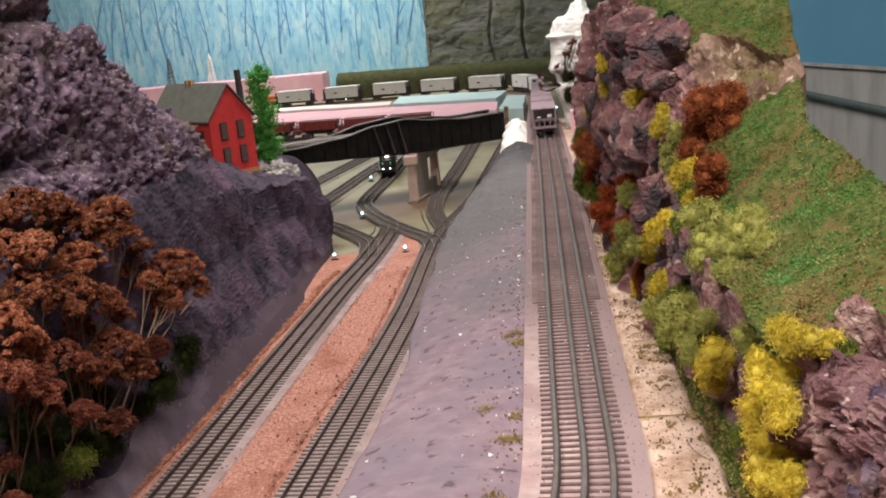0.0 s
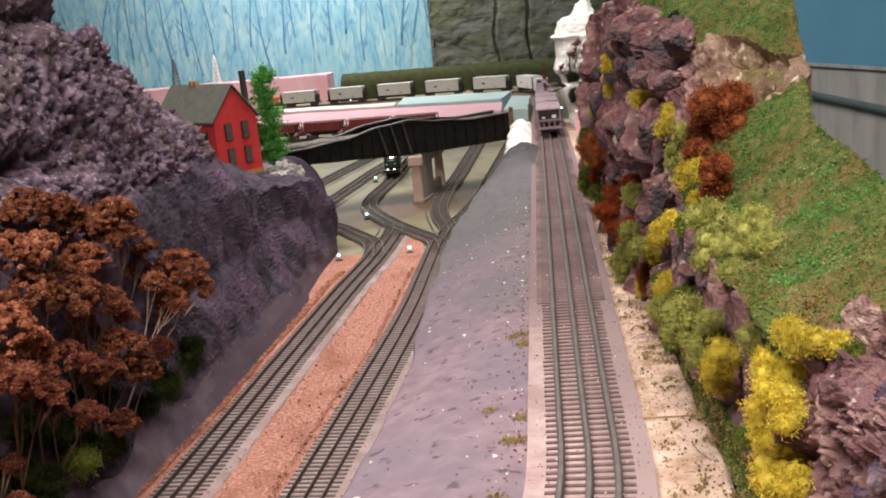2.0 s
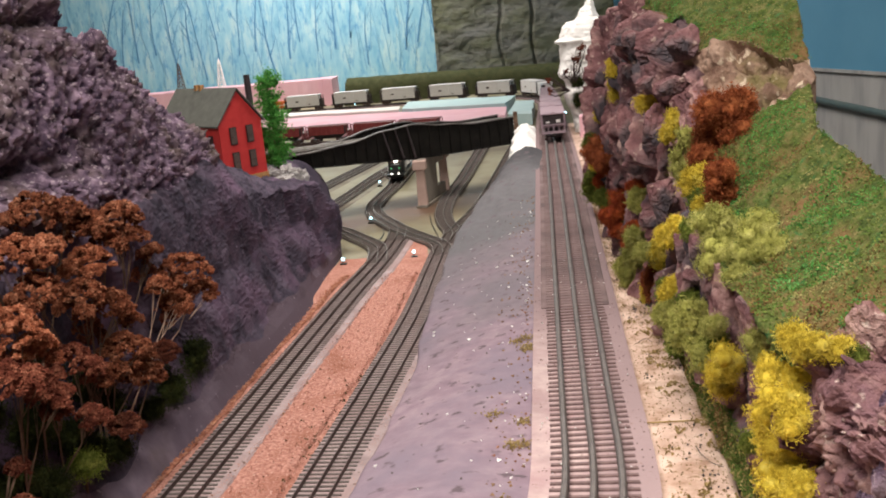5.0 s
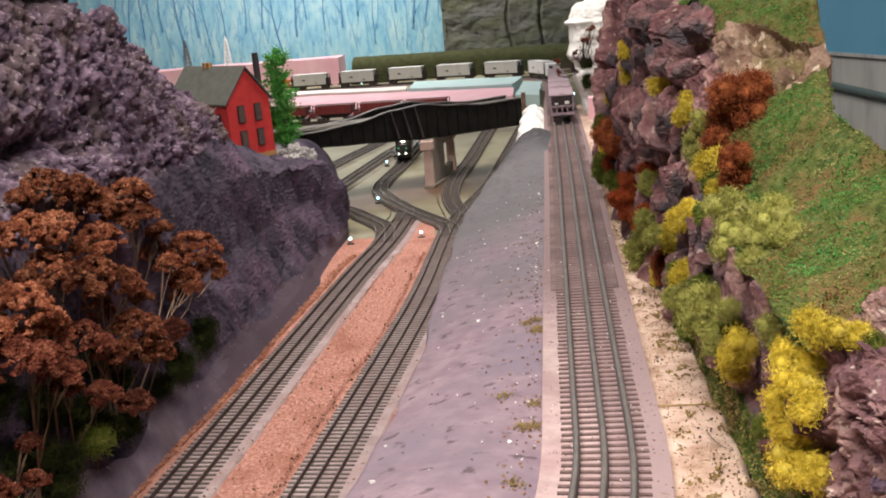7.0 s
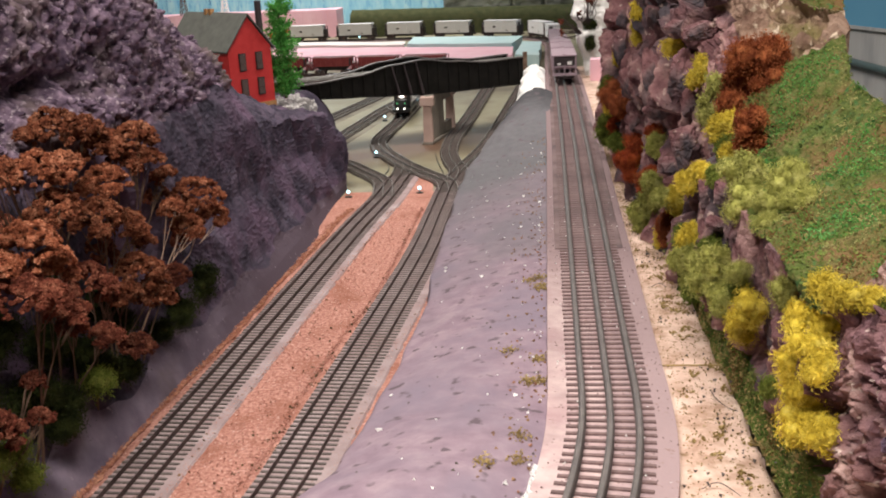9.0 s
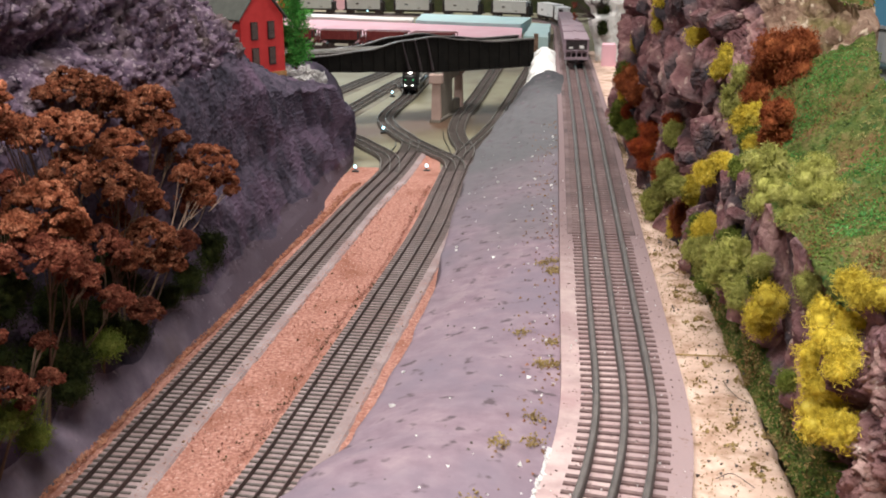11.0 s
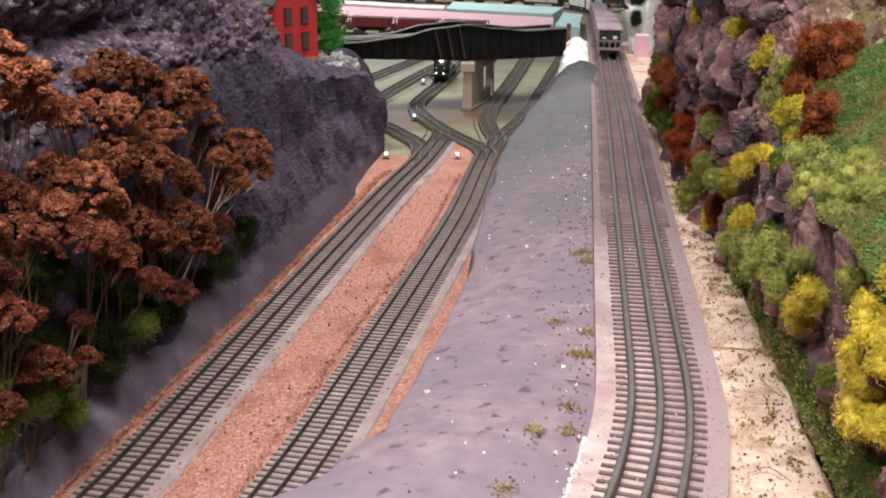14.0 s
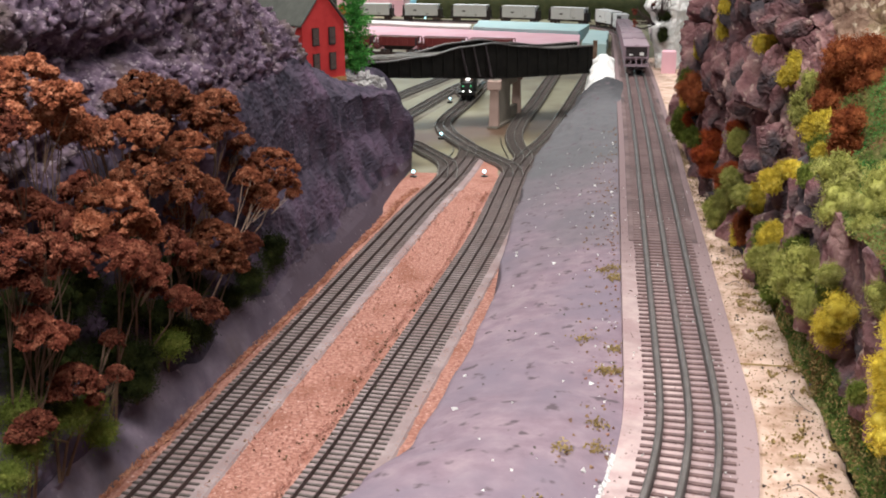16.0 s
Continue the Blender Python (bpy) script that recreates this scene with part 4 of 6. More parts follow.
def umbrella_tree(base, heads, seed, label, leaf="rust_leaf", stem="twig"):
    """A dried-flower tree: bare forking stem and flat-domed heads of tiny bits. heads: middle and radius."""
    rr = random.Random(seed)
    base = Vector(base)
    t = thing("autumn_tree", label, "tree", "autumn trees", at=base)
    bm = bmesh.new()
    mid = sum((Vector(h[:3]) for h in heads), Vector()) / len(heads)
    fork = base.lerp(Vector((mid.x, mid.y, mid.z)), 0.42) + Vector((rr.uniform(-0.006, 0.006), rr.uniform(-0.006, 0.006), 0))
    limb(bm, (0, 0, 0), fork - base, 0.0014, 0.0010, 7)
    verts, faces = [], []
    all_heads = []
    for hx, hy, hz, r in heads:
        all_heads.append((hx, hy, hz, r * 1.0, True))
        for _ in range(2):
            a = rr.uniform(0, 6.28)
            all_heads.append((hx + 0.85 * r * math.cos(a), hy + 0.95 * r * math.sin(a), hz - r * rr.uniform(0.0, 0.75), r * rr.uniform(0.36, 0.56), False))
    for hx, hy, hz, r, main in all_heads:
        c = Vector((hx, hy, hz))
        knee = fork.lerp(c, 0.55) + Vector((rr.uniform(-0.004, 0.004), rr.uniform(-0.004, 0.004), -0.002))
        if main:
            limb(bm, fork - base, knee - base, 0.0010, 0.0007)
            last = knee
        else:
            knee = last.lerp(c, 0.3)
        for _ in range(4):
            a, q = rr.uniform(0, 6.28), r * math.sqrt(rr.uniform(0.05, 0.8))
            tip = c + Vector((math.cos(a) * q, math.sin(a) * q, r * 0.45 * (1 - (q / r) ** 2) - r * 0.1))
            if main or rr.random() < 0.35:
                limb(bm, knee - base, tip - base, 0.00045, 0.00025, 4)
        tips = []
        ox, oy = rr.uniform(0, 50), rr.uniform(0, 50)
        for _ in range(int(130 * (r / 0.025) ** 1.2) + 16):
            a, q = rr.uniform(0, 6.28), math.sqrt(rr.random())
            edge = 1.0 + 0.30 * noise.noise((math.cos(a) * 1.6 + ox, math.sin(a) * 1.6 + oy, 0))
            h = 1.05 * math.sqrt(max(0.0, 1 - q * q)) - 0.48 + 0.16 * noise.noise((math.cos(a) * q * 3 + ox, math.sin(a) * q * 3 + oy, 4))
            if rr.random() < 0.2:
                h -= rr.uniform(0.1, 0.4)
            tips.append((c + Vector((math.cos(a) * q * edge, math.sin(a) * q * edge, h)) * r, rr.uniform(0.0022, 0.0038)))

        def spot():
            o, q = rr.choice(tips)
            d = Vector((rr.gauss(0, 1), rr.gauss(0, 1), rr.gauss(0, 1))).normalized() * q * rr.uniform(0.6, 1.0)
            d.z = d.z * 0.75 + 0.2 * q
            return o + d - base

        v, f = granules(rr, int(6000 * (r / 0.025) ** 1.6), spot, 0.00122)
        k = len(verts)
        verts += v
        faces += [tuple(i + k for i in q) for q in f]
    part("trunk", bm, stem, t, "bare forking twig stem")
    put("crown", mesh_of(verts, faces), leaf, t)
    return t


# ---- blocks of rock standing out of the cut ----
def outcrop(at, size, turn, seed, mat, label, sub=4):
    """A block bounded by broken planes, with chipped faces."""
    rr = random.Random(seed)
    planes = []
    for _ in range(15):
        n = Vector((rr.gauss(0, 1), rr.gauss(0, 1), rr.gauss(0, 0.8))).normalized()
        planes.append((n, rr.uniform(0.55, 0.92)))
    bm = bmesh.new()
    bmesh.ops.create_icosphere(bm, subdivisions=sub, radius=1)
    off = Vector((seed * 1.31, seed * 0.7, 0))
    for vert in bm.verts:
        d = vert.co.normalized()
        r = min([1.12] + [h / (d @ n) for n, h in planes if d @ n > 0.05])
        q = d * r
        w = q + 0.4 * noise.noise_vector(q * 1.6 + off)
        w.z *= 1.5
        r += 0.15 * (0.35 - abs(noise.noise(w * 2.6 + off))) + 0.10 * (0.3 - abs(noise.noise(w * 6.0 + off))) + 0.05 * noise.noise(w * 14 + off)
        vert.co = Vector((d.x * size[0], d.y * size[1], d.z * size[2])) * r
    me = bpy.data.meshes.new("rock_outcrop")
    bm.to_mesh(me)
    bm.free()
    return put("rock_outcrop", me, mat, None, label, "rock", "rock outcrops", "structure",
               at=Matrix.Translation(at) @ Euler((rr.uniform(-0.15, 0.15), turn, rr.uniform(-0.5, 0.5))).to_matrix().to_4x4())


# rock standing out of the cut: place, half width, half height
for n, (x, y, z, a, b) in enumerate([
    (0.086, 0.8853, 0.2234, 0.0261, 0.018), (0.0961, 0.8234, 0.2277, 0.0159, 0.0159), (0.0871, 0.8264, 0.1971, 0.0179, 0.0075), (0.0711, 0.8549, 0.1971, 0.0107, 0.0087),
    (0.063, 0.9822, 0.2313, 0.0133, 0.0122), (0.0651, 0.9877, 0.1963, 0.01, 0.0134), (0.0576, 1.2363, 0.1788, 0.0111, 0.0153), (0.0525, 1.2088, 0.1417, 0.0123, 0.0204),
    (0.0551, 0.9179, 0.1543, 0.0083, 0.0188), (0.0736, 0.845, 0.1571, 0.0135, 0.0212), (0.081, 0.8373, 0.1363, 0.0086, 0.0115), (0.0674, 0.9707, 0.1079, 0.0144, 0.0089),
    (0.0625, 1.1366, 0.0668, 0.0091, 0.0104), (0.0766, 0.8329, 0.1016, 0.0144, 0.0173), (0.0729, 0.9037, 0.067, 0.0125, 0.0094), (0.0733, 0.6885, 0.0963, 0.0065, 0.0129)]):
    outcrop((x, y, z), (a, min(a, b) * 1.1, b), 0.25 * math.sin(n * 2.3), 3 + n, "mauve_rock", "chipped mauve and grey rock block on the cut", 5)
for n, (x, y, z, a, b) in enumerate([
    (0.0794, 0.6584, 0.1052, 0.0062, 0.0093), (0.0781, 0.6577, 0.0832, 0.0086, 0.007), (0.08, 0.6101, 0.0896, 0.0051, 0.0066), (0.0706, 0.9506, 0.2293, 0.0097, 0.0107),
    (0.0621, 1.0586, 0.2114, 0.0095, 0.0107), (0.0528, 1.1385, 0.1142, 0.0103, 0.0129)]):
    outcrop((x, y, z), (a, min(a, b) * 1.1, b), 0.25 * math.sin(n * 2.3), 19 + n, "mauve_rock", "chipped mauve and grey rock block on the cut", 5)
# the swirled pink rock of the near cut, one cast face over the hill's core
nu, nv = 330, 300


def pink_face(u, v):
    y = 0.30 + 0.160 * u
    r = hill_row(y)
    xs, zs = list(r[0::2]), list(r[1::2])
    k = 1.2 + 2.3 * v
    i = min(4, int(k))
    k -= i
    return (xs[i] + (xs[i + 1] - xs[i]) * k + 0.004, y, zs[i] + (zs[i + 1] - zs[i]) * k + 0.001)


def swirl(p, n, i, j):
    q = Vector(p)
    w = q * 26 + 1.0 * noise.noise_vector(q * 30) + 0.4 * noise.noise_vector(q * 80)
    fold = 0.34 - abs(noise.noise((w.x * 1.2, w.y * 2.2 + w.z, w.z * 1.4 - w.y)))
    fine = 0.3 - abs(noise.noise((w.x * 3.5, w.y * 5 + w.z * 2.5, w.z * 3.5 - w.y * 2)))
    hollow = max(0.0, noise.noise(q * 48 + Vector((3, 1, 7))) - 0.10)
    rim = min(1.0, i / 14, (nu - 1 - i) / 60, j / 12, (nv - 1 - j) / 14)
    return -(0.010 * noise.noise(q * 20) + 0.014 * fold + 0.007 * fine - 0.030 * hollow + 0.0012 * noise.noise(q * 330)) * rim + 0.014 * (1 - rim)


v, f = sheet(nu, nv, pink_face)
v = relief(v, nu, nv, swirl)
put("rock_face", mesh_of(v, f, True), "pink_rock", None, "pink brown swirled cast rock face near the track", "rock", kind="structure")
for n, (x, y, z, a, b) in enumerate([
    (0.1185, 0.3936, 0.0994, 0.0056, 0.0077), (0.1108, 0.3746, 0.0785, 0.0065, 0.01), (0.1088, 0.3881, 0.0604, 0.0078, 0.0052)]):
    outcrop((x, y, z), (a, min(a, b) * 1.1, b), 0.25 * math.sin(n * 2.3), 130 + n, "purple_rock", "smooth dark purple rock lump beside the hill", 4)

# bushes on the hill: place, half width, half height
for n, (x, y, z, a, b) in enumerate([
    (0.0789, 0.5531, 0.0613, 0.0102, 0.0088), (0.0785, 0.5655, 0.044, 0.0091, 0.0091), (0.1119, 0.4399, 0.1074, 0.0083, 0.0044), (0.0999, 0.4422, 0.1079, 0.0099, 0.0066),
    (0.0951, 0.4593, 0.1073, 0.0057, 0.0074), (0.0977, 0.4604, 0.0896, 0.0087, 0.0087), (0.0869, 0.4637, 0.0879, 0.0069, 0.0081), (0.0888, 0.4491, 0.082, 0.0125, 0.0074),
    (0.0838, 0.4602, 0.0665, 0.0076, 0.0082), (0.0902, 0.4409, 0.0731, 0.0073, 0.0079), (0.0888, 0.4535, 0.053, 0.0105, 0.0099), (0.087, 0.4517, 0.036, 0.0118, 0.0106),
    (0.0914, 0.4316, 0.043, 0.0063, 0.0074), (0.0752, 0.7686, 0.0443, 0.0109, 0.01), (0.0718, 0.6921, 0.1126, 0.0052, 0.004), (0.0745, 0.7937, 0.0786, 0.0065, 0.0083)]):
    bush("yellow_bush", (x, y, z), (a * 1.12, min(a, b) * 1.1, b * 1.12), "yellow_foam", "bright yellow foam foliage bush growing on the rock", 10 + n)
for n, (x, y, z, a, b) in enumerate([
    (0.0718, 0.8512, 0.0486, 0.007, 0.0129), (0.0828, 0.7025, 0.1379, 0.009, 0.009), (0.0916, 0.7043, 0.1449, 0.0053, 0.0041), (0.0877, 0.6835, 0.1256, 0.0044, 0.0044),
    (0.058, 1.0705, 0.1955, 0.0054, 0.009), (0.0588, 1.0847, 0.1732, 0.0043, 0.0171), (0.0723, 0.8754, 0.179, 0.0099, 0.0075), (0.086, 0.8094, 0.1696, 0.0037, 0.0139),
    (0.0828, 0.8208, 0.158, 0.0038, 0.0056), (0.0483, 1.2396, 0.1333, 0.0028, 0.0168)]):
    bush("yellow_bush", (x, y, z), (a * 1.12, min(a, b) * 1.1, b * 1.12), "yellow_foam", "bright yellow foam foliage bush growing on the rock", 26 + n)
for n, (x, y, z, a, b) in enumerate([
    (0.0867, 0.6222, 0.1245, 0.0117, 0.0132), (0.0845, 0.6073, 0.1101, 0.0108, 0.0137), (0.1043, 0.5848, 0.1315, 0.0139, 0.0097), (0.1092, 0.5662, 0.1214, 0.0136, 0.0081),
    (0.0958, 0.5804, 0.1144, 0.0104, 0.0104), (0.0848, 0.5465, 0.1142, 0.0065, 0.0046), (0.0844, 0.749, 0.1476, 0.0078, 0.0173), (0.0882, 0.7472, 0.1656, 0.006, 0.0094),
    (0.0677, 0.9486, 0.0806, 0.0082, 0.0098), (0.061, 0.9247, 0.047, 0.0107, 0.0107), (0.062, 0.853, 0.0515, 0.0089, 0.008), (0.0604, 0.9767, -0.0029, 0.0103, 0.0126),
    (0.0509, 0.9849, 0.0061, 0.0069, 0.0069), (0.0757, 0.6285, 0.0675, 0.0128, 0.0098), (0.0672, 0.6598, 0.0432, 0.0111, 0.0087), (0.0758, 0.6251, 0.0474, 0.0114, 0.0076)]):
    bush("olive_bush", (x, y, z), (a * 1.1, min(a, b) * 1.05, b * 1.1), "olive_foam", "olive green foam foliage bush on the hillside", 40 + n)
for n, (x, y, z, a, b) in enumerate([
    (0.0737, 0.6073, 0.0432, 0.0081, 0.0067), (0.0706, 0.7465, 0.0306, 0.0098, 0.0098), (0.0879, 0.4996, 0.0898, 0.0068, 0.0105), (0.0771, 0.5738, 0.0776, 0.0069, 0.0055)]):
    bush("olive_bush", (x, y, z), (a * 1.1, min(a, b) * 1.05, b * 1.1), "olive_foam", "olive green foam foliage bush on the hillside", 56 + n)
for n, (x, y, z, a, b) in enumerate([
    (0.0497, 1.2901, 0.0193, 0.0103, 0.0132), (0.0381, 1.251, 0.0932, 0.0085, 0.0113), (0.0732, 0.6601, 0.0658, 0.0102, 0.0087), (0.1176, 0.4354, 0.1032, 0.0044, 0.0055),
    (0.0814, 0.504, 0.0348, 0.0038, 0.0051), (0.077, 0.6685, 0.1128, 0.0055, 0.007), (0.0741, 0.7394, 0.0053, 0.0089, 0.0062), (0.0854, 0.6954, 0.1302, 0.0057, 0.0065)]):
    bush("green_bush", (x, y, z), (a, min(a, b) * 0.95, b), "green_foam", "fresh green foam foliage clump at the hill foot", 70 + n)
for n, (x, y, z, a, b) in enumerate([
    (0.1104, 0.7254, 0.1856, 0.0217, 0.0159), (0.102, 0.7367, 0.1647, 0.0153, 0.0136), (0.1246, 0.7288, 0.1891, 0.0135, 0.0118), (0.1184, 0.7222, 0.1692, 0.0125, 0.0109),
    (0.0944, 0.7238, 0.1536, 0.0084, 0.0092), (0.0977, 0.6661, 0.1502, 0.0108, 0.0101), (0.0992, 0.6692, 0.1361, 0.0125, 0.0102), (0.0509, 1.1947, 0.0765, 0.0136, 0.0109),
    (0.0475, 1.2444, 0.0842, 0.0155, 0.0113), (0.0676, 0.9049, 0.0109, 0.0042, 0.0181)]):
    bush("rust_bush", (x, y, z), (a, min(a, b) * 0.95, b), "rust_foam", "rust brown foam foliage bush on the rocky hill", 100 + n)
for n, (x, y, z, a, b) in enumerate([
    (0.0474, 1.0711, 0.0376, 0.0111, 0.0098), (0.0632, 1.0785, 0.051, 0.0124, 0.0087), (0.0681, 0.979, 0.0863, 0.009, 0.0056), (0.0538, 1.0687, 0.0251, 0.0074, 0.0074),
    (0.0559, 0.9631, 0.0383, 0.0061, 0.0089), (0.0479, 1.2875, 0.0384, 0.0073, 0.0088), (0.06, 0.9371, 0.0551, 0.0054, 0.0054)]):
    bush("red_bush", (x, y, z), (a * 1.12, min(a, b) * 1.05, b * 1.12), "red_foam", "dark red foam foliage bush at the rock foot", 130 + n)

# thicker growth along the foot of the cut
for n, (x, y, z, a, b) in enumerate([(0.0456, 1.2365, 0.0833, 0.0245, 0.0178), (0.0595, 0.9607, 0.0441, 0.0108, 0.0081), (0.0684, 0.877, 0.0168, 0.0053, 0.0225)]):
    bush("rust_bush", (x, y, z), (a * 1.05, min(a, b) * 0.9, b * 1.05), "rust_foam", "rust brown foam foliage bush on the rocky hill", 400 + n)
for n, (x, y, z, a, b) in enumerate([(0.0392, 1.3123, 0.0304, 0.0153, 0.0279), (0.0487, 1.221, 0.0293, 0.0084, 0.0143), (0.0734, 0.7986, 0.0344, 0.008, 0.0138), (0.0803, 0.5909, 0.0606, 0.0071, 0.0106)]):
    bush("green_bush", (x, y, z), (a * 1.05, min(a, b) * 0.9, b * 1.05), "green_foam", "fresh green foam foliage clump at the hill foot", 412 + n)
for n, (x, y, z, a, b) in enumerate([(0.0428, 1.3087, 0.0593, 0.0054, 0.0116), (0.0774, 0.8163, 0.0766, 0.0087, 0.0058), (0.0848, 0.802, 0.0874, 0.0068, 0.0051), (0.0669, 0.9122, -0.0001, 0.0036, 0.0146), (0.0753, 0.8731, 0.046, 0.0068, 0.0155)]):
    bush("yellow_bush", (x, y, z), (a * 1.05, min(a, b) * 0.9, b * 1.05), "yellow_foam", "bright yellow foam foliage bush growing on the rock", 424 + n)
for n, (x, y, z, a, b) in enumerate([(0.0534, 1.1977, 0.0719, 0.0099, 0.0123), (0.0722, 1.1452, 0.0434, 0.023, 0.0119), (0.0522, 1.0979, 0.0355, 0.0114, 0.0122)]):
    bush("red_bush", (x, y, z), (a * 1.05, min(a, b) * 0.9, b * 1.05), "red_foam", "dark red foam foliage bush at the rock foot", 436 + n)
for n, (x, y, z, a, b) in enumerate([(0.0705, 0.9722, 0.075, 0.0102, 0.0108), (0.0581, 1.0907, 0.0217, 0.0076, 0.0084), (0.0889, 0.7689, 0.1404, 0.0081, 0.0162), (0.0624, 0.9422, 0.0273, 0.016, 0.0126), (0.0601, 1.003, -0.0099, 0.0106, 0.0121), (0.0695, 0.7928, 0.0174, 0.0086, 0.0103), (0.0702, 0.6667, 0.0558, 0.0102, 0.0102), (0.0772, 0.7491, 0.0128, 0.0115, 0.0099), (0.0814, 0.6514, 0.0532, 0.0101, 0.0091), (0.0804, 0.6468, 0.0356, 0.0086, 0.0082)]):
    bush("olive_bush", (x, y, z), (a * 1.05, min(a, b) * 0.9, b * 1.05), "olive_foam", "olive green foam foliage bush on the hillside", 448 + n)

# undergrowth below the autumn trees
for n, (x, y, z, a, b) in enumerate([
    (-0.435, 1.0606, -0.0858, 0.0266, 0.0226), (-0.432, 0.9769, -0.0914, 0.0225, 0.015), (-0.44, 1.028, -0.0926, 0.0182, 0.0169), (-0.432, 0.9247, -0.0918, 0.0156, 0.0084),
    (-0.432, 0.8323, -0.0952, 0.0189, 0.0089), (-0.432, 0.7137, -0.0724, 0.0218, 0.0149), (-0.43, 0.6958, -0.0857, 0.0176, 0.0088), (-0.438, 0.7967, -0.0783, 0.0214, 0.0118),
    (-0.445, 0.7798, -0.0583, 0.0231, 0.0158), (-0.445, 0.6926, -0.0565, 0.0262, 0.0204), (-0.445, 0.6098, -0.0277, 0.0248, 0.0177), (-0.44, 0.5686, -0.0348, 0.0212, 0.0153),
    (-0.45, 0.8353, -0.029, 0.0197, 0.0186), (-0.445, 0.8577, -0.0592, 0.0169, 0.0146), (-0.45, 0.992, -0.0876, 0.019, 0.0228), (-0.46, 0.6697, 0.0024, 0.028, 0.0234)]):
    bush("dark_bush", (x, y, z), (a * 0.8, a, b), "dark_foam", "dark green foam undergrowth, also filling the shade between the autumn trees", 190 + n, group="undergrowth", loose=0.0042, lobe=0.5)
# near-black clumps added behind the crowns, in place of shade in the gaps
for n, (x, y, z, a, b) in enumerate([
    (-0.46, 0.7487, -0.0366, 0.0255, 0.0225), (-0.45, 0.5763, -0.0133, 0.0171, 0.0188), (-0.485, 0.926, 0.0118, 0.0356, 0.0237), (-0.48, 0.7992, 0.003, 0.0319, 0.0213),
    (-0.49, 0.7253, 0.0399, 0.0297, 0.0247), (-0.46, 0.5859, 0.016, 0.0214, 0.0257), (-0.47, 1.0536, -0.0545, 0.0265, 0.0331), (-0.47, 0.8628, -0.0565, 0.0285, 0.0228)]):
    bush("dark_bush", (x, y, z), (a * 0.8, a, b), "dark_foam", "dark green foam undergrowth, also filling the shade between the autumn trees", 206 + n, group="undergrowth", loose=0.0042, lobe=0.5)
for n, (x, y, z, a, b) in enumerate([
    (-0.425, 0.5825, -0.0558, 0.0224, 0.0095), (-0.425, 0.5282, -0.0512, 0.0188, 0.0122), (-0.425, 0.6179, -0.0656, 0.0153, 0.009), (-0.425, 0.5057, -0.0614, 0.0136, 0.0096),
    (-0.43, 0.7657, -0.0777, 0.0177, 0.0094), (-0.43, 0.5318, -0.0288, 0.0138, 0.0089), (-0.43, 0.6342, -0.0965, 0.0139, 0.0056)]):
    bush("green_bush", (x, y, z), (a * 0.8, a, b), "green_foam", "bright green foam undergrowth below the autumn trees", 220 + n, group="undergrowth", loose=0.0042, lobe=0.5)

# autumn trees under the mountain
umbrella_tree((-0.442, 0.589, -0.115), [(-0.435, 0.5962, 0.1759, 0.0291), (-0.425, 0.6157, 0.1522, 0.0173), (-0.425, 0.5559, 0.1593, 0.0173)], 300, "rust brown dried flower tree on the cliff foot")
umbrella_tree((-0.47, 0.774, -0.115), [(-0.45, 0.7994, 0.1407, 0.0234), (-0.445, 0.8444, 0.1298, 0.0181), (-0.435, 0.6782, 0.1323, 0.0098)], 301, "rust brown dried flower tree on the cliff foot")
umbrella_tree((-0.442, 0.718, -0.115), [(-0.435, 0.7309, 0.1178, 0.0227), (-0.43, 0.6444, 0.136, 0.0129), (-0.435, 0.7773, 0.1136, 0.0139)], 302, "rust brown dried flower tree on the cliff foot")
umbrella_tree((-0.47, 0.939, -0.115), [(-0.44, 0.8669, 0.1097, 0.025), (-0.44, 0.9448, 0.1056, 0.021), (-0.435, 0.9502, 0.0808, 0.0164), (-0.435, 0.9955, 0.0559, 0.0104)], 303, "rust brown dried flower tree on the cliff foot")
umbrella_tree((-0.442, 0.838, -0.115), [(-0.43, 0.8377, 0.0852, 0.0211)], 304, "rust brown dried flower tree on the cliff foot")
umbrella_tree((-0.442, 0.824, -0.115), [(-0.425, 0.7336, 0.0876, 0.0209), (-0.427, 0.8107, 0.0635, 0.0186), (-0.427, 0.8612, 0.0389, 0.0185), (-0.425, 0.8919, 0.0143, 0.009)], 305, "rust brown dried flower tree on the cliff foot")
umbrella_tree((-0.442, 0.678, -0.115), [(-0.415, 0.6614, 0.0768, 0.0282), (-0.415, 0.6942, 0.0529, 0.0156)], 306, "rust brown dried flower tree on the cliff foot")
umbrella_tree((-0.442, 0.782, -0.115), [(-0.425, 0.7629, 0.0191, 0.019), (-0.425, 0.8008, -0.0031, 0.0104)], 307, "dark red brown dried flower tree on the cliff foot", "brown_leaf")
umbrella_tree((-0.442, 0.84, -0.112), [(-0.417, 1.0259, 0.0251, 0.0287), (-0.417, 1.0746, -0.0112, 0.0174), (-0.419, 0.9623, 0.0275, 0.0128), (-0.419, 0.9965, -0.0012, 0.0178)], 308, "rust brown dried flower tree with pale forked stems", stem="pale_twig")
umbrella_tree((-0.442, 0.85, -0.115), [(-0.417, 0.8553, -0.0049, 0.024), (-0.417, 0.8762, -0.0352, 0.0191), (-0.419, 0.819, -0.0156, 0.0117)], 309, "rust brown dried flower tree on the cliff foot")
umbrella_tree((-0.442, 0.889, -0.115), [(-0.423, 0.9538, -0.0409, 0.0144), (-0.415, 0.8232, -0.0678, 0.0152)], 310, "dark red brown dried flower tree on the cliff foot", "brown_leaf")
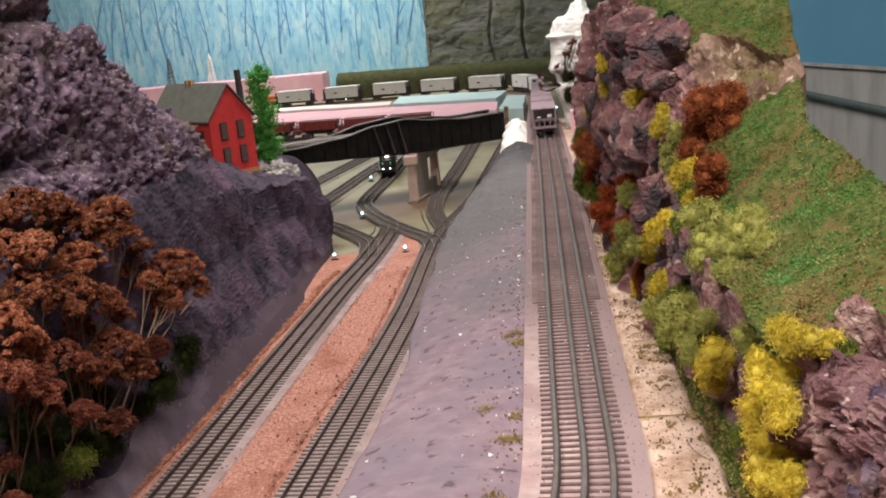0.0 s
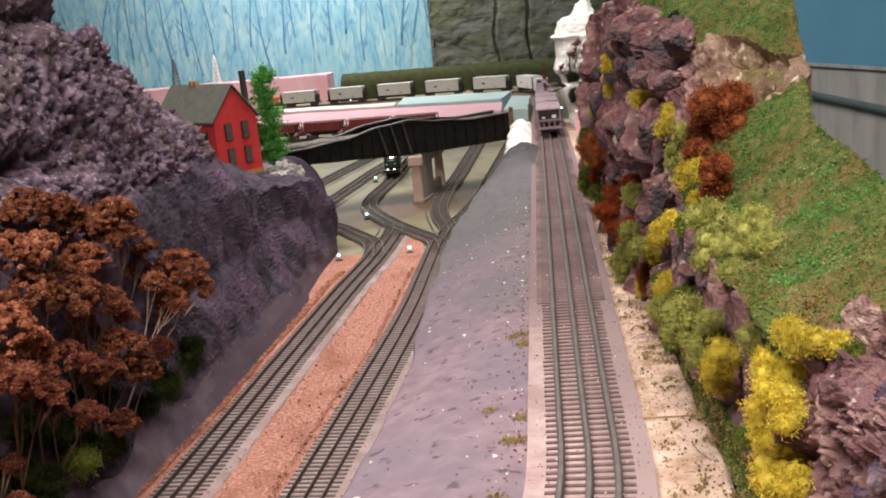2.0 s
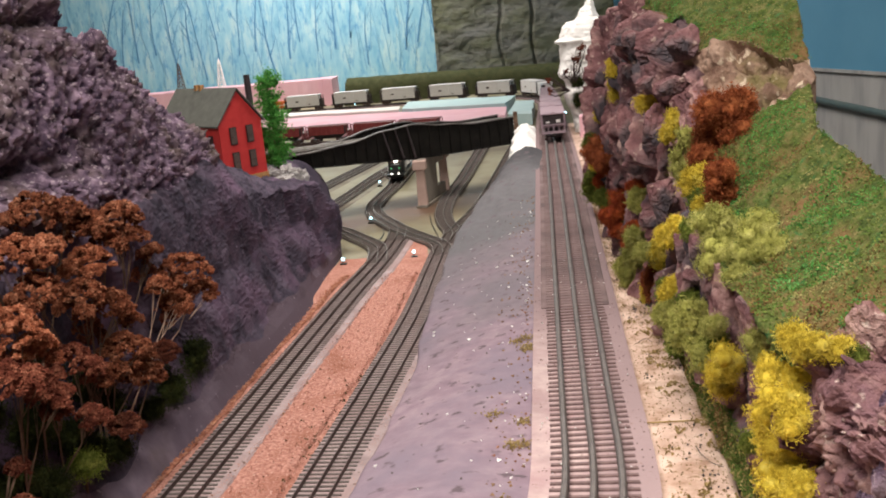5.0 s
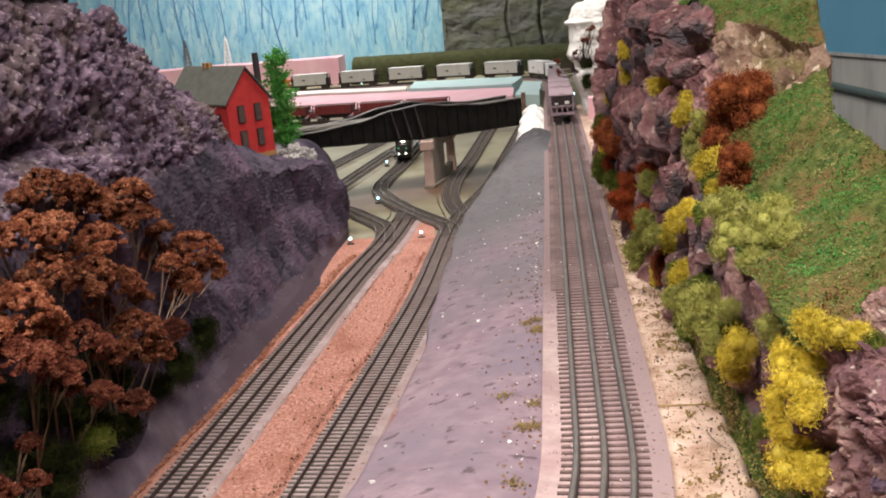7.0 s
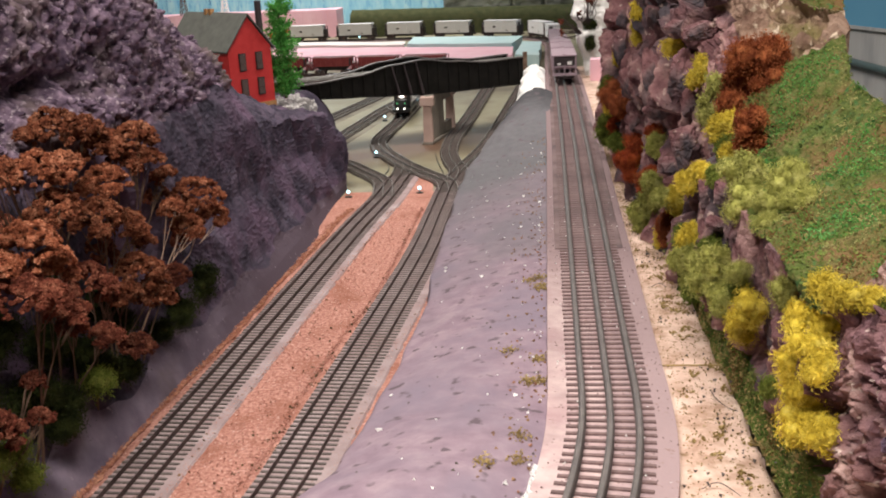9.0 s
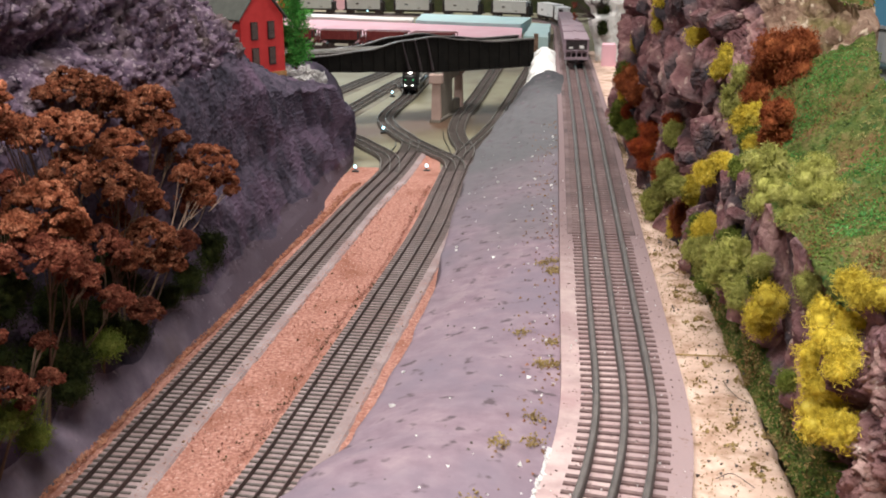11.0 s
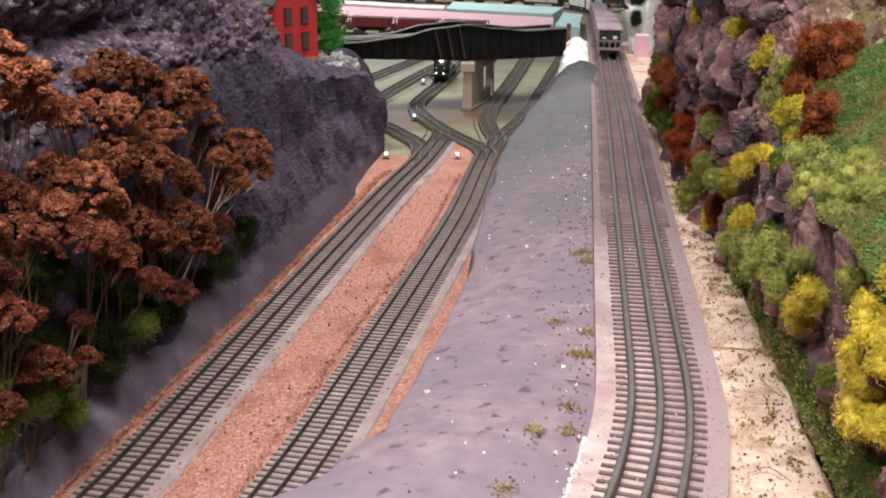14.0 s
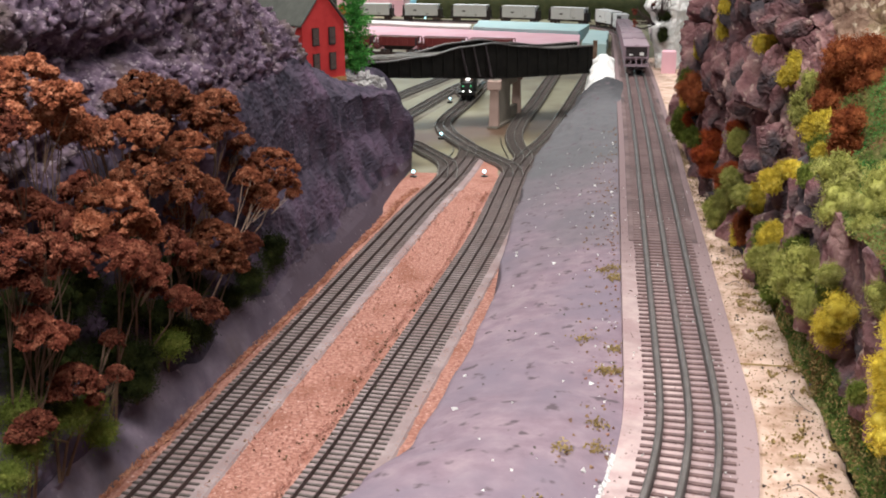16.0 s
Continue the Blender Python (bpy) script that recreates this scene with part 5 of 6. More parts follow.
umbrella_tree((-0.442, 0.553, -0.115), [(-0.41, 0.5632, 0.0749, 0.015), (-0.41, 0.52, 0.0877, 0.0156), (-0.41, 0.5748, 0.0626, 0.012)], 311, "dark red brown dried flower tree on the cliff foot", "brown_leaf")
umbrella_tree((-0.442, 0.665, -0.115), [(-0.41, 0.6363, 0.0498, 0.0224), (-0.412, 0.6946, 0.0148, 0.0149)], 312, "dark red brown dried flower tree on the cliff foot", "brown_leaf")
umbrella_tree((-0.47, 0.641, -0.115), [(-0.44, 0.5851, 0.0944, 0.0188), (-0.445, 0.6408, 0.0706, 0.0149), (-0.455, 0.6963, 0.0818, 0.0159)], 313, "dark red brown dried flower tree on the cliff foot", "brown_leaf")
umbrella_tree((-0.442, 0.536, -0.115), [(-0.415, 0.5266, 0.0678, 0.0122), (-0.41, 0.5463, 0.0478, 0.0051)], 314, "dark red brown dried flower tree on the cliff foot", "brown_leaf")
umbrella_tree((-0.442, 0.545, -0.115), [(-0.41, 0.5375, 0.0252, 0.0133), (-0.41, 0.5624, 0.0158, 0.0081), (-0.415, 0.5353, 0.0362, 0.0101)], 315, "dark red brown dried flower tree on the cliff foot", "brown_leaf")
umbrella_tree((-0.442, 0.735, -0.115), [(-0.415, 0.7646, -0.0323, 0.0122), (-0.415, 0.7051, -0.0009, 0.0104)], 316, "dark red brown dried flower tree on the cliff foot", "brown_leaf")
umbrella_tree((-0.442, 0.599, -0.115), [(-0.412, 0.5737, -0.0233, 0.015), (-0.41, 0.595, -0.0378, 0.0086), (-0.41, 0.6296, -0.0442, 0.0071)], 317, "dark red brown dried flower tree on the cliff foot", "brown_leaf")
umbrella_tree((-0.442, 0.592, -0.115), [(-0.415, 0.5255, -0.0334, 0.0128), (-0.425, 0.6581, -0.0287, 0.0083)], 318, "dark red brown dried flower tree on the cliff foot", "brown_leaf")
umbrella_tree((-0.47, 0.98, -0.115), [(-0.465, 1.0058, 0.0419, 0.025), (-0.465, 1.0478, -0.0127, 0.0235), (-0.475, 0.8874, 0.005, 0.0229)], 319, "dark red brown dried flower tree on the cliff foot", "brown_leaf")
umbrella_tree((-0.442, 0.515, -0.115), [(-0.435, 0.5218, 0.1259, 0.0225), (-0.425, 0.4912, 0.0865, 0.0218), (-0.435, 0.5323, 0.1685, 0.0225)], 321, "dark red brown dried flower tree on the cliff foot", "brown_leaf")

# ---- the plate girder bridge ----
bridge = thing("girder_bridge", "black plate girder railway bridge with a raised hump in the middle", "bridge", at=(0, 0, 0))
BA, BB = Vector((-0.63, 2.02, 0)), Vector((-0.092, 2.33, 0))
bd = (BB - BA).normalized()
bn = Vector((-bd.y, bd.x, 0))
BL = (BB - BA).length
BPROF = [(0.0, -0.026, -0.002), (0.2, -0.031, 0.001), (0.35, -0.036, 0.008), (0.5, -0.042, 0.024), (0.6, -0.046, 0.029), (0.72, -0.047, 0.019), (0.85, -0.047, 0.011), (1.0, -0.047, 0.013)]


def girder(off, z_extra):
    n = 60
    verts, faces = [], []
    for i in range(n + 1):
        s = i / n
        zb, zt = lerp_table(BPROF, s)
        p = BA + bd * BL * s + bn * off
        for a, z in ((-0.0012, zb), (0.0012, zb), (0.0012, zt), (-0.0012, zt)):
            q = p + bn * a
            verts.append((q.x, q.y, z))
    for i in range(n):
        for j in range(4):
            a, b = i * 4 + j, i * 4 + (j + 1) % 4
            faces.append((a, b, b + 4, a + 4))
    faces += [(3, 2, 1, 0), tuple(range(n * 4, n * 4 + 4))]
    web = put("girder", mesh_of(verts, faces), "black_girder", bridge)
    for which in (0, 1):
        c = []
        for i in range(n + 1):
            s = i / n
            z = lerp_table(BPROF, s)[which]
            c.append(BA + bd * BL * s + bn * off + Vector((0, 0, z)))
        v, f = sweep(c, [(-0.005, -0.0012), (0.005, -0.0012), (0.005, 0.0012), (-0.005, 0.0012)])
        # top flange paler than the web: the steel's glint is put into its colour
        put("flange", mesh_of(v, f), "rail_grey" if which else "black_girder", web, "paler grey top flange, edge glint in its colour" if which else "")
    for k in range(25):
        s = (k + 0.5) / 25
        zb, zt = lerp_table(BPROF, s)
        p = BA + bd * BL * s + bn * (off - 0.0025)
        bm = bmesh.new()
        bmesh.ops.create_cube(bm, size=1, matrix=Matrix.Translation((p.x, p.y, (zb + zt) / 2)) @ Matrix.Rotation(math.atan2(bd.y, bd.x), 4, "Z") @ Matrix.Diagonal((0.0022, 0.004, zt - zb, 1)))
        part("stiffener", bm, "black_girder", web)


girder(0.0, 0)
girder(0.075, 0)
c = [BA + bd * BL * (i / 40) + bn * 0.0375 for i in range(-14, 41)]
v, f = sweep(c, [(-0.034, -0.006), (0.034, -0.006), (0.034, 0.002), (-0.034, 0.002)])
put("deck", mesh_of(v, f), "black_girder", bridge)
railway([(p.x, p.y) for p in c[::9]], 0.0105, "rail_silver", "tie_dark", "dark three-rail track over the girder bridge", slim=0.6)
for k in range(3):
    s0 = 0.50 + 0.045 * k
    zb, zt = lerp_table(BPROF, s0)
    p, q = BA + bd * BL * (s0 + 0.006) + bn * -0.006, BA + bd * BL * (s0 - 0.018) + bn * -0.007
    p.z, q.z = zb + 0.003, zt - 0.002
    part("brace", cyl_bm(0.0030, p, q, 6, 0.0016), "hopper_black", bridge, "dull black slanted brace")
pier = thing("bridge_pier", "pinkish concrete bridge pier with two columns and a cross wall", "bridge pier", at=(-0.298, 2.185, -0.1525))
pd = Vector((0.036, 0.172, 0)).normalized()


def column(at, w0, w1, h):
    bm = box_bm(-w0 / 2, w0 / 2, -w0 / 2, w0 / 2, 0, h, 0)
    for vert in bm.verts:
        if vert.co.z > h / 2:
            vert.co.x *= w1 / w0
            vert.co.y *= w1 / w0
    bmesh.ops.bevel(bm, geom=bm.edges[:], offset=0.001, segments=1, affect="EDGES")
    return part("column", bm, "concrete_pink", pier, at=at)


for q in (0.0, 0.165):
    o = pd * q
    column((o.x, o.y, 0.006), 0.0215, 0.0175, 0.079)
    part("capital", box_bm(o.x - 0.0145, o.x + 0.0145, o.y - 0.014, o.y + 0.014, 0.085, 0.104, 0.0015), "concrete_pink", pier)
# beam, walls and footing carry the shade under the bridge in their grey
part("cross_beam", box_bm(-0.006, 0.006, 0, 0.165, 0.081, 0.105, 0.001), "concrete_grey", pier, at=Matrix.Rotation(math.atan2(pd.y, pd.x) - math.pi / 2, 4, "Z"))
part("cross_wall", box_bm(-0.0055, 0.0055, 0.01, 0.100, 0.006, 0.082, 0.001), "concrete_grey", pier, "grey concrete wall between the columns, shade in its colour", at=Matrix.Rotation(math.atan2(pd.y, pd.x) - math.pi / 2, 4, "Z"))
part("low_wall", box_bm(-0.0055, 0.0055, 0.100, 0.158, 0.006, 0.030, 0.001), "concrete_grey", pier, "low grey concrete wall, shade in its colour", at=Matrix.Rotation(math.atan2(pd.y, pd.x) - math.pi / 2, 4, "Z"))
part("footing", box_bm(-0.0125, 0.0125, -0.0125, 0.178, 0.0, 0.006, 0.001), "concrete_grey", pier, at=Matrix.Rotation(math.atan2(pd.y, pd.x) - math.pi / 2, 4, "Z"))

post = thing("end_post", "small tan wooden block at the end of the bridge", "post", at=(BB.x + 0.004, BB.y + 0.06, -0.1525))
part("block", box_bm(-0.005, 0.005, -0.005, 0.005, 0, 0.170, 0.001), "twig", post)

# ---- the red house ----
HW, HD, HE, HA = 0.092, 0.20, 0.110, 0.166
house = thing("red_house", "red wooden mill house with grey gable roof on a rock plateau", "house", at=(0, 0, 0))
house.matrix_basis = Matrix.Translation((-0.572, 1.815, -0.005)) @ Matrix.Rotation(radians(50), 4, "Z")


def gable(y, thick):
    v = []
    for yy in (y, y + thick):
        v += [(-HW / 2, yy, 0), (HW / 2, yy, 0), (HW / 2, yy, HE), (0, yy, HA), (-HW / 2, yy, HE)]
    f = [(0, 1, 2, 3, 4), (9, 8, 7, 6, 5)] + [(i, i + 5, (i + 1) % 5 + 5, (i + 1) % 5) for i in range(5)]
    return mesh_of(v, f)


put("gable_wall", gable(0, 0.004), "red_paint", house)
put("gable_wall", gable(HD - 0.004, 0.004), "red_paint", house)
for s in (-1, 1):
    x = s * HW / 2
    part("side_wall", box_bm(min(x, x - s * 0.004), max(x, x - s * 0.004), 0.004, HD - 0.004, 0, HE), "red_paint", house)
    dx, dz = HW / 2 + 0.006, HA - HE + 0.007
    o = s * dx
    v = [(0, -0.005, HA + 0.003), (o, -0.005, HE - 0.005), (o, HD + 0.005, HE - 0.005), (0, HD + 0.005, HA + 0.003)]
    v += [(a, b, z + 0.003) for a, b, z in v]
    roof = put("roof_slope", mesh_of(v, [(0, 1, 2, 3), (7, 6, 5, 4), (0, 4, 5, 1), (1, 5, 6, 2), (2, 6, 7, 3), (3, 7, 4, 0)]), "slate_roof", house)
part("base_band", box_bm(-HW / 2 - 0.001, HW / 2 + 0.001, -0.002, HD, 0, 0.010), "tan_base", house)
for wx in (-0.018, 0.018):
    for wz in (0.026, 0.072):
        w = part("window", box_bm(wx - 0.0072, wx + 0.0072, -0.0022, 0.001, wz - 0.002, wz + 0.030), "dark_frame", house)
        part("pane", box_bm(wx - 0.0058, wx + 0.0058, -0.0030, -0.001, wz, wz + 0.0115), "window_grey", w)
        part("pane", box_bm(wx - 0.0058, wx + 0.0058, -0.0030, -0.001, wz + 0.0125, wz + 0.028), "window_grey", w)
for wy in (0.03, 0.075, 0.12):
    for s in (-1,):
        w = part("window", box_bm(s * HW / 2 - 0.001, s * HW / 2 + 0.0022, wy - 0.007, wy + 0.007, 0.062, 0.09), "dark_frame", house)
for cy in (0.11, 0.125):
    part("chimney", box_bm(-0.004, 0.004, cy, cy + 0.008, HA - 0.002, HA + 0.012), "tan_base", house)

def scrap_rock(at, size, seed, mat="grey_plaster"):
    t = thing("plaster_rock", "loose grey white plaster rock scrap beside the house", "rock", "plaster scraps", at=at)
    bm = bmesh.new()
    bmesh.ops.create_icosphere(bm, subdivisions=4, radius=1)
    for vert in bm.verts:
        d = vert.co.copy()
        k = 0.75 + 0.6 * noise.noise(d * 1.9 + Vector((seed, 0, 0))) + 0.5 * abs(noise.noise(d * 4 + Vector((0, seed, 0)))) + 0.2 * noise.noise(d * 9)
        vert.co = Vector((d.x * size[0], d.y * size[1], max(-0.4, d.z) * size[2])) * k
    part("stone", bm, mat, t)
    return t


for n, (x, y, z, a, b, c) in enumerate([(-0.545, 1.87, -0.004, 0.022, 0.016, 0.012), (-0.505, 1.85, -0.006, 0.020, 0.016, 0.018), (-0.475, 1.83, -0.012, 0.014, 0.012, 0.020), (-0.495, 1.80, -0.006, 0.020, 0.012, 0.010)]):
    scrap_rock((x, y, z), (a, b, c), 3.1 * n + 1)
stack = thing("smoke_stack", "tall thin black smokestack beside the red house", "smokestack", at=(-0.590, 1.96, -0.005))
part("chimney", cyl_bm(0.0075, (0, 0, 0), (0, 0, 0.186), 14, 0.0062), "hopper_black", stack)

# ---- conifer beside the house ----
rr = random.Random(5)
con = thing("green_tree", "bright green plastic conifer beside the red house", "tree", at=(-0.535, 1.90, -0.005))
bm = bmesh.new()
cyl_bm(0.003, (0, 0, 0), (0, 0, 0.16), 7, 0.001, bm)
verts, faces = [], []
for k in range(150):
    h = 0.012 + 0.165 * rr.random() ** 1.1
    a = rr.uniform(0, 6.28)
    ln = (0.036 - 0.13 * abs(h - 0.06) * (0.9 if h > 0.06 else 1.6)) * rr.uniform(0.55, 1.15)
    tip = Vector((math.cos(a) * ln, math.sin(a) * ln, h + 0.018 * rr.uniform(0.3, 1.2)))
    limb(bm, (0, 0, h), tip, 0.0006, 0.0003, 4)
    v, f = granules(rr, 55, lambda: Vector((0, 0, h)).lerp(tip, rr.uniform(0.25, 1.05)) + Vector([rr.gauss(0, 0.0035) for _ in range(3)]), 0.0018)
    i = len(verts)
    verts += v
    faces += [tuple(q + i for q in t) for t in f]
part("trunk", bm, "twig", con)
put("crown", mesh_of(verts, faces), "conifer", con)

# ---- rolling stock ----
def truck(parent, y, mat="hopper_black"):
    bm = box_bm(-0.017, 0.017, y - 0.014, y + 0.014, 0.006, 0.011)
    tr = part("truck", bm, mat, parent)
    for yy in (y - 0.010, y + 0.010):
        for s in (-1, 1):
            part("wheel", cyl_bm(0.0068, (s * 0.0150, yy, 0.0068), (s * 0.0185, yy, 0.0068), 12), "rail_dark", tr)


def hopper_car(mat, label, group, length=0.188, width=0.048, top=0.055, open_end=True):
    t = thing("hopper_car", label, "train car", group)
    L, w = length / 2, width / 2
    bm = box_bm(-w, w, -L + 0.012, L - 0.012, 0.026, top - 0.003)
    part("body", bm, mat, t)
    v = [(-0.010, -L * 0.55, 0.012), (0.010, -L * 0.55, 0.012), (0.010, L * 0.55, 0.012), (-0.010, L * 0.55, 0.012),
         (-w * 0.9, -L + 0.014, 0.027), (w * 0.9, -L + 0.014, 0.027), (w * 0.9, L - 0.014, 0.027), (-w * 0.9, L - 0.014, 0.027)]
    put("bin", mesh_of(v, [(0, 3, 2, 1), (4, 5, 6, 7), (0, 1, 5, 4), (1, 2, 6, 5), (2, 3, 7, 6), (3, 0, 4, 7)]), "hopper_black", t)
    part("roof", box_bm(-w - 0.001, w + 0.001, -L + 0.004, L - 0.004, top - 0.003, top, 0.001), mat, t)
    part("roof_walk", box_bm(-0.004, 0.004, -L + 0.006, L - 0.006, top, top + 0.0016), mat, t)
    for e in (-1, 1):
        y = e * (L - 0.003)
        part("end_sill", box_bm(-w, w, y - 0.002, y + 0.002, 0.014, 0.019), mat, t)
        part("end_panel", box_bm(-w * 0.96, w * 0.96, e * (L - 0.011) - 0.001, e * (L - 0.011) + 0.001, 0.030, top - 0.003), "hopper_black", t)
        for x in (-w + 0.002, -w * 0.45, 0.0, w * 0.45, w - 0.002):
            part("end_post", box_bm(x - 0.0011, x + 0.0011, y - 0.0014, y + 0.0014, 0.018, 0.032 if abs(x) < w * 0.9 else top - 0.002), mat, t)
        part("crossbar", box_bm(-w, w, y - 0.001, y + 0.001, 0.031, 0.0335), mat, t)
        part("placard", box_bm(w * 0.25, w * 0.6, y - 0.0012 + e * 0.002, y + 0.0012 + e * 0.002, 0.036, 0.042), "white_mark", t)
        part("placard", box_bm(-w * 0.6, -w * 0.3, y - 0.0012 + e * 0.002, y + 0.0012 + e * 0.002, 0.036, 0.039), "white_mark", t)
        part("coupler", box_bm(-0.003, 0.003, min(y, y + e * 0.009), max(y, y + e * 0.009), 0.010, 0.015), "hopper_black", t)
        truck(t, e * (L - 0.030))
    for k in range(7):
        y = -L + 0.02 + (2 * L - 0.04) * k / 6
        for s in (-1, 1):
            part("rib", box_bm(s * w - 0.0012, s * w + 0.0012, y - 0.001, y + 0.001, 0.026, top - 0.003), mat, t)
    return t


def box_car(mat, label, group, length=0.188, width=0.048, top=0.068):
    t = thing("box_car", label, "train car", group)
    L, w = length / 2, width / 2
    part("body", box_bm(-w, w, -L + 0.016, L - 0.016, 0.020, top, 0.001), mat, t)
    part("roof", box_bm(-w - 0.001, w + 0.001, -L + 0.014, L - 0.014, top, top + 0.002), mat, t)
    part("underframe", box_bm(-w * 0.7, w * 0.7, -L, L, 0.012, 0.018), "hopper_black", t)
    for s in (-1, 1):
        part("door", box_bm(s * w - 0.0012, s * w + 0.0012, -0.014, 0.014, 0.02, top - 0.003), mat, t)
        part("marking", box_bm(s * w - 0.0008, s * w + 0.0008, 0.022, 0.036, 0.040, 0.046), "hopper_black", t)
        part("marking", box_bm(s * w - 0.0008, s * w + 0.0008, -0.036, -0.026, 0.026, 0.029), "hopper_black", t)
        part("end_slope", box_bm(-w * 0.9, w * 0.9, s * (L - 0.010) - 0.006, s * (L - 0.010) + 0.006, 0.018, top * 0.72), "hopper_black", t)
        for x in (-w * 0.9, w * 0.9):
            part("end_post", box_bm(x - 0.0015, x + 0.0015, s * (L - 0.007) - 0.0015, s * (L - 0.007) + 0.0015, 0.018, top - 0.004), "hopper_black", t)
        part("end_ladder", box_bm(-w * 0.8, -w * 0.3, s * (L - 0.007) - 0.0012, s * (L - 0.007) + 0.0012, 0.02, top - 0.004), "hopper_black", t)
        part("coupler", box_bm(-0.003, 0.003, min(s * L, s * (L + 0.010)), max(s * L, s * (L + 0.010)), 0.010, 0.015), "hopper_black", t)
        truck(t, s * (L - 0.026))
    return t


UP = spline(UPPER, 0.004)


def along(dist, c):
    acc = 0
    for i in range(1, len(c)):
        d = (c[i] - c[i - 1]).length
        if acc + d >= dist:
            p = c[i - 1].lerp(c[i], (dist - acc) / d)
            s = side(c, i)
            return p, math.atan2(s.y, s.x)
        acc += d
    return c[-1], 0


def place_on(c, dist, half, z=0.0):
    p, _ = along(dist, c)
    a, _ = along(dist - half, c)
    b, _ = along(dist + half, c)
    d = b - a
    m = (a + b) / 2
    return Matrix.Translation((m.x, m.y, m.z + z)) @ Matrix.Rotation(math.atan2(d.y, d.x) - math.pi / 2, 4, "Z") @ Matrix.Rotation(math.atan2(d.z, d.to_2d().length), 4, "X")


def dist_at_y(c, y):
    acc = 0
    for i in range(1, len(c)):
        acc += (c[i] - c[i - 1]).length
        if c[i].y >= y:
            return acc
    return acc


TAIL = dist_at_y(UP, 2.05)
proto = hopper_car("hopper_purple", "dusty mauve covered hopper car on the upper track", "hopper train")
proto.matrix_basis = place_on(UP, TAIL + 0.094, 0.06)
for k in range(1, 10):
    copy_thing(proto, place_on(UP, TAIL + 0.094 + 0.203 * k, 0.06))
bx = box_car("boxcar_grey", "pale grey refrigerator box car on the back track", "box car train")
BX0 = TAIL + 0.094 + 0.203 * 10
bx.matrix_basis = place_on(UP, BX0 + 0.01, 0.06)
for k in range(1, 7):
    copy_thing(bx, place_on(UP, BX0 + 0.01 + 0.232 * k, 0.06))


def diesel(mat, label, length=0.19, width=0.044, lit=False):
    t = thing("diesel_engine", label, "locomotive")
    L, w = length / 2, width / 2
    part("frame", box_bm(-w, w, -L, L, 0.014, 0.020, 0.001), "loco_black", t)
    part("hood", box_bm(-w * 0.62, w * 0.62, -L + 0.012, L - 0.055, 0.020, 0.052, 0.002), mat, t)
    part("cab", box_bm(-w * 0.95, w * 0.95, L - 0.055, L - 0.025, 0.020, 0.060, 0.003), mat, t)
    part("nose", box_bm(-w * 0.6, w * 0.6, L - 0.025, L - 0.006, 0.020, 0.044, 0.004), mat, t)
    for s in (-1, 1):
        part("cab_window", box_bm(s * w * 0.35 - 0.005, s * w * 0.35 + 0.005, L - 0.0262, L - 0.0242, 0.046, 0.054), "window_grey", t)
        part("number_board", box_bm(s * w * 0.45 - 0.002, s * w * 0.45 + 0.002, L - 0.0065, L - 0.005, 0.033, 0.0365), "led_green" if lit else "white_mark", t)
        part("marker", box_bm(s * w * 0.4 - 0.0016, s * w * 0.4 + 0.0016, L - 0.001, L + 0.0015, 0.0205, 0.0235), "headlight" if lit else "white_mark", t)
        part("stripe", box_bm(s * w * 0.63 - 0.0006, s * w * 0.63 + 0.0006, -0.05, 0.0, 0.030, 0.040), "white_mark", t)
        part("handrail", box_bm(s * w - 0.0008, s * w + 0.0008, -L + 0.01, L - 0.03, 0.033, 0.0345), "white_mark", t)
        truck(t, s * (L - 0.040))
    if lit:
        bm = bmesh.new()
        bmesh.ops.create_icosphere(bm, subdivisions=2, radius=0.0066, matrix=Matrix.Translation((0, L - 0.021, 0.053)))
        part("headlight", bm, "headlight", t, smooth=True)
    return t


d1 = diesel("loco_black", "black diesel engine with lit headlight on the yard track", lit=True)
LE = spline(LEFT, 0.004)
d1.matrix_basis = place_on(LE, dist_at_y(LE, 2.585), 0.05, ZL - 0.0015) @ Matrix.Rotation(math.pi, 4, "Z")
RED = [(-1.7, 3.56), (-0.92, 3.46), (-0.56, 3.41), (-0.2, 3.36)]
railway(RED, ZL, "rail_dark", "tie_dark", "dark three-rail track before the foam boards")
RS = spline(RED, 0.004)
red = hopper_car("hopper_red", "dark red hopper car on the back yard track", "red hopper cars", length=0.152, top=0.056)
red.matrix_basis = place_on(RS, 0.62, 0.05, ZL)
for k in range(1, 5):
    copy_thing(red, place_on(RS, 0.62 + 0.163 * k, 0.05, ZL))
org = diesel("loco_orange", "orange diesel engine at the head of the box cars")
org.matrix_basis = place_on(UP, BX0 + 0.01 + 0.213 * 7, 0.05)

# ---- the back of the layout ----
def rough_board(name, corners, z0, z1, mat, label, seed):
    """A hand-cut foam board with the corners, its top a little uneven and its edge torn."""
    edge = []
    for p, q in zip(corners, corners[1:] + corners[:1]):
        p, q = Vector(p), Vector(q)
        n = max(2, int((q - p).length / 0.025))
        edge += [p.lerp(q, k / n) for k in range(n)]
    jag = [p + Vector((0.006 * noise.noise((p.x * 25, p.y * 25, seed)), 0.006 * noise.noise((p.x * 25, p.y * 25, seed + 9)))) for p in edge]
    n = len(jag)
    v = [(p.x, p.y, z0) for p in jag] + [(p.x, p.y, z1 + 0.003 * noise.noise((p.x * 9, p.y * 9, seed))) for p in jag]
    f = [tuple(range(n))[::-1], tuple(range(n, 2 * n))] + [(i, (i + 1) % n, (i + 1) % n + n, i + n) for i in range(n)]
    t = thing(name, label, "foam board")
    put("board", mesh_of(v, f), mat, t)
    return t


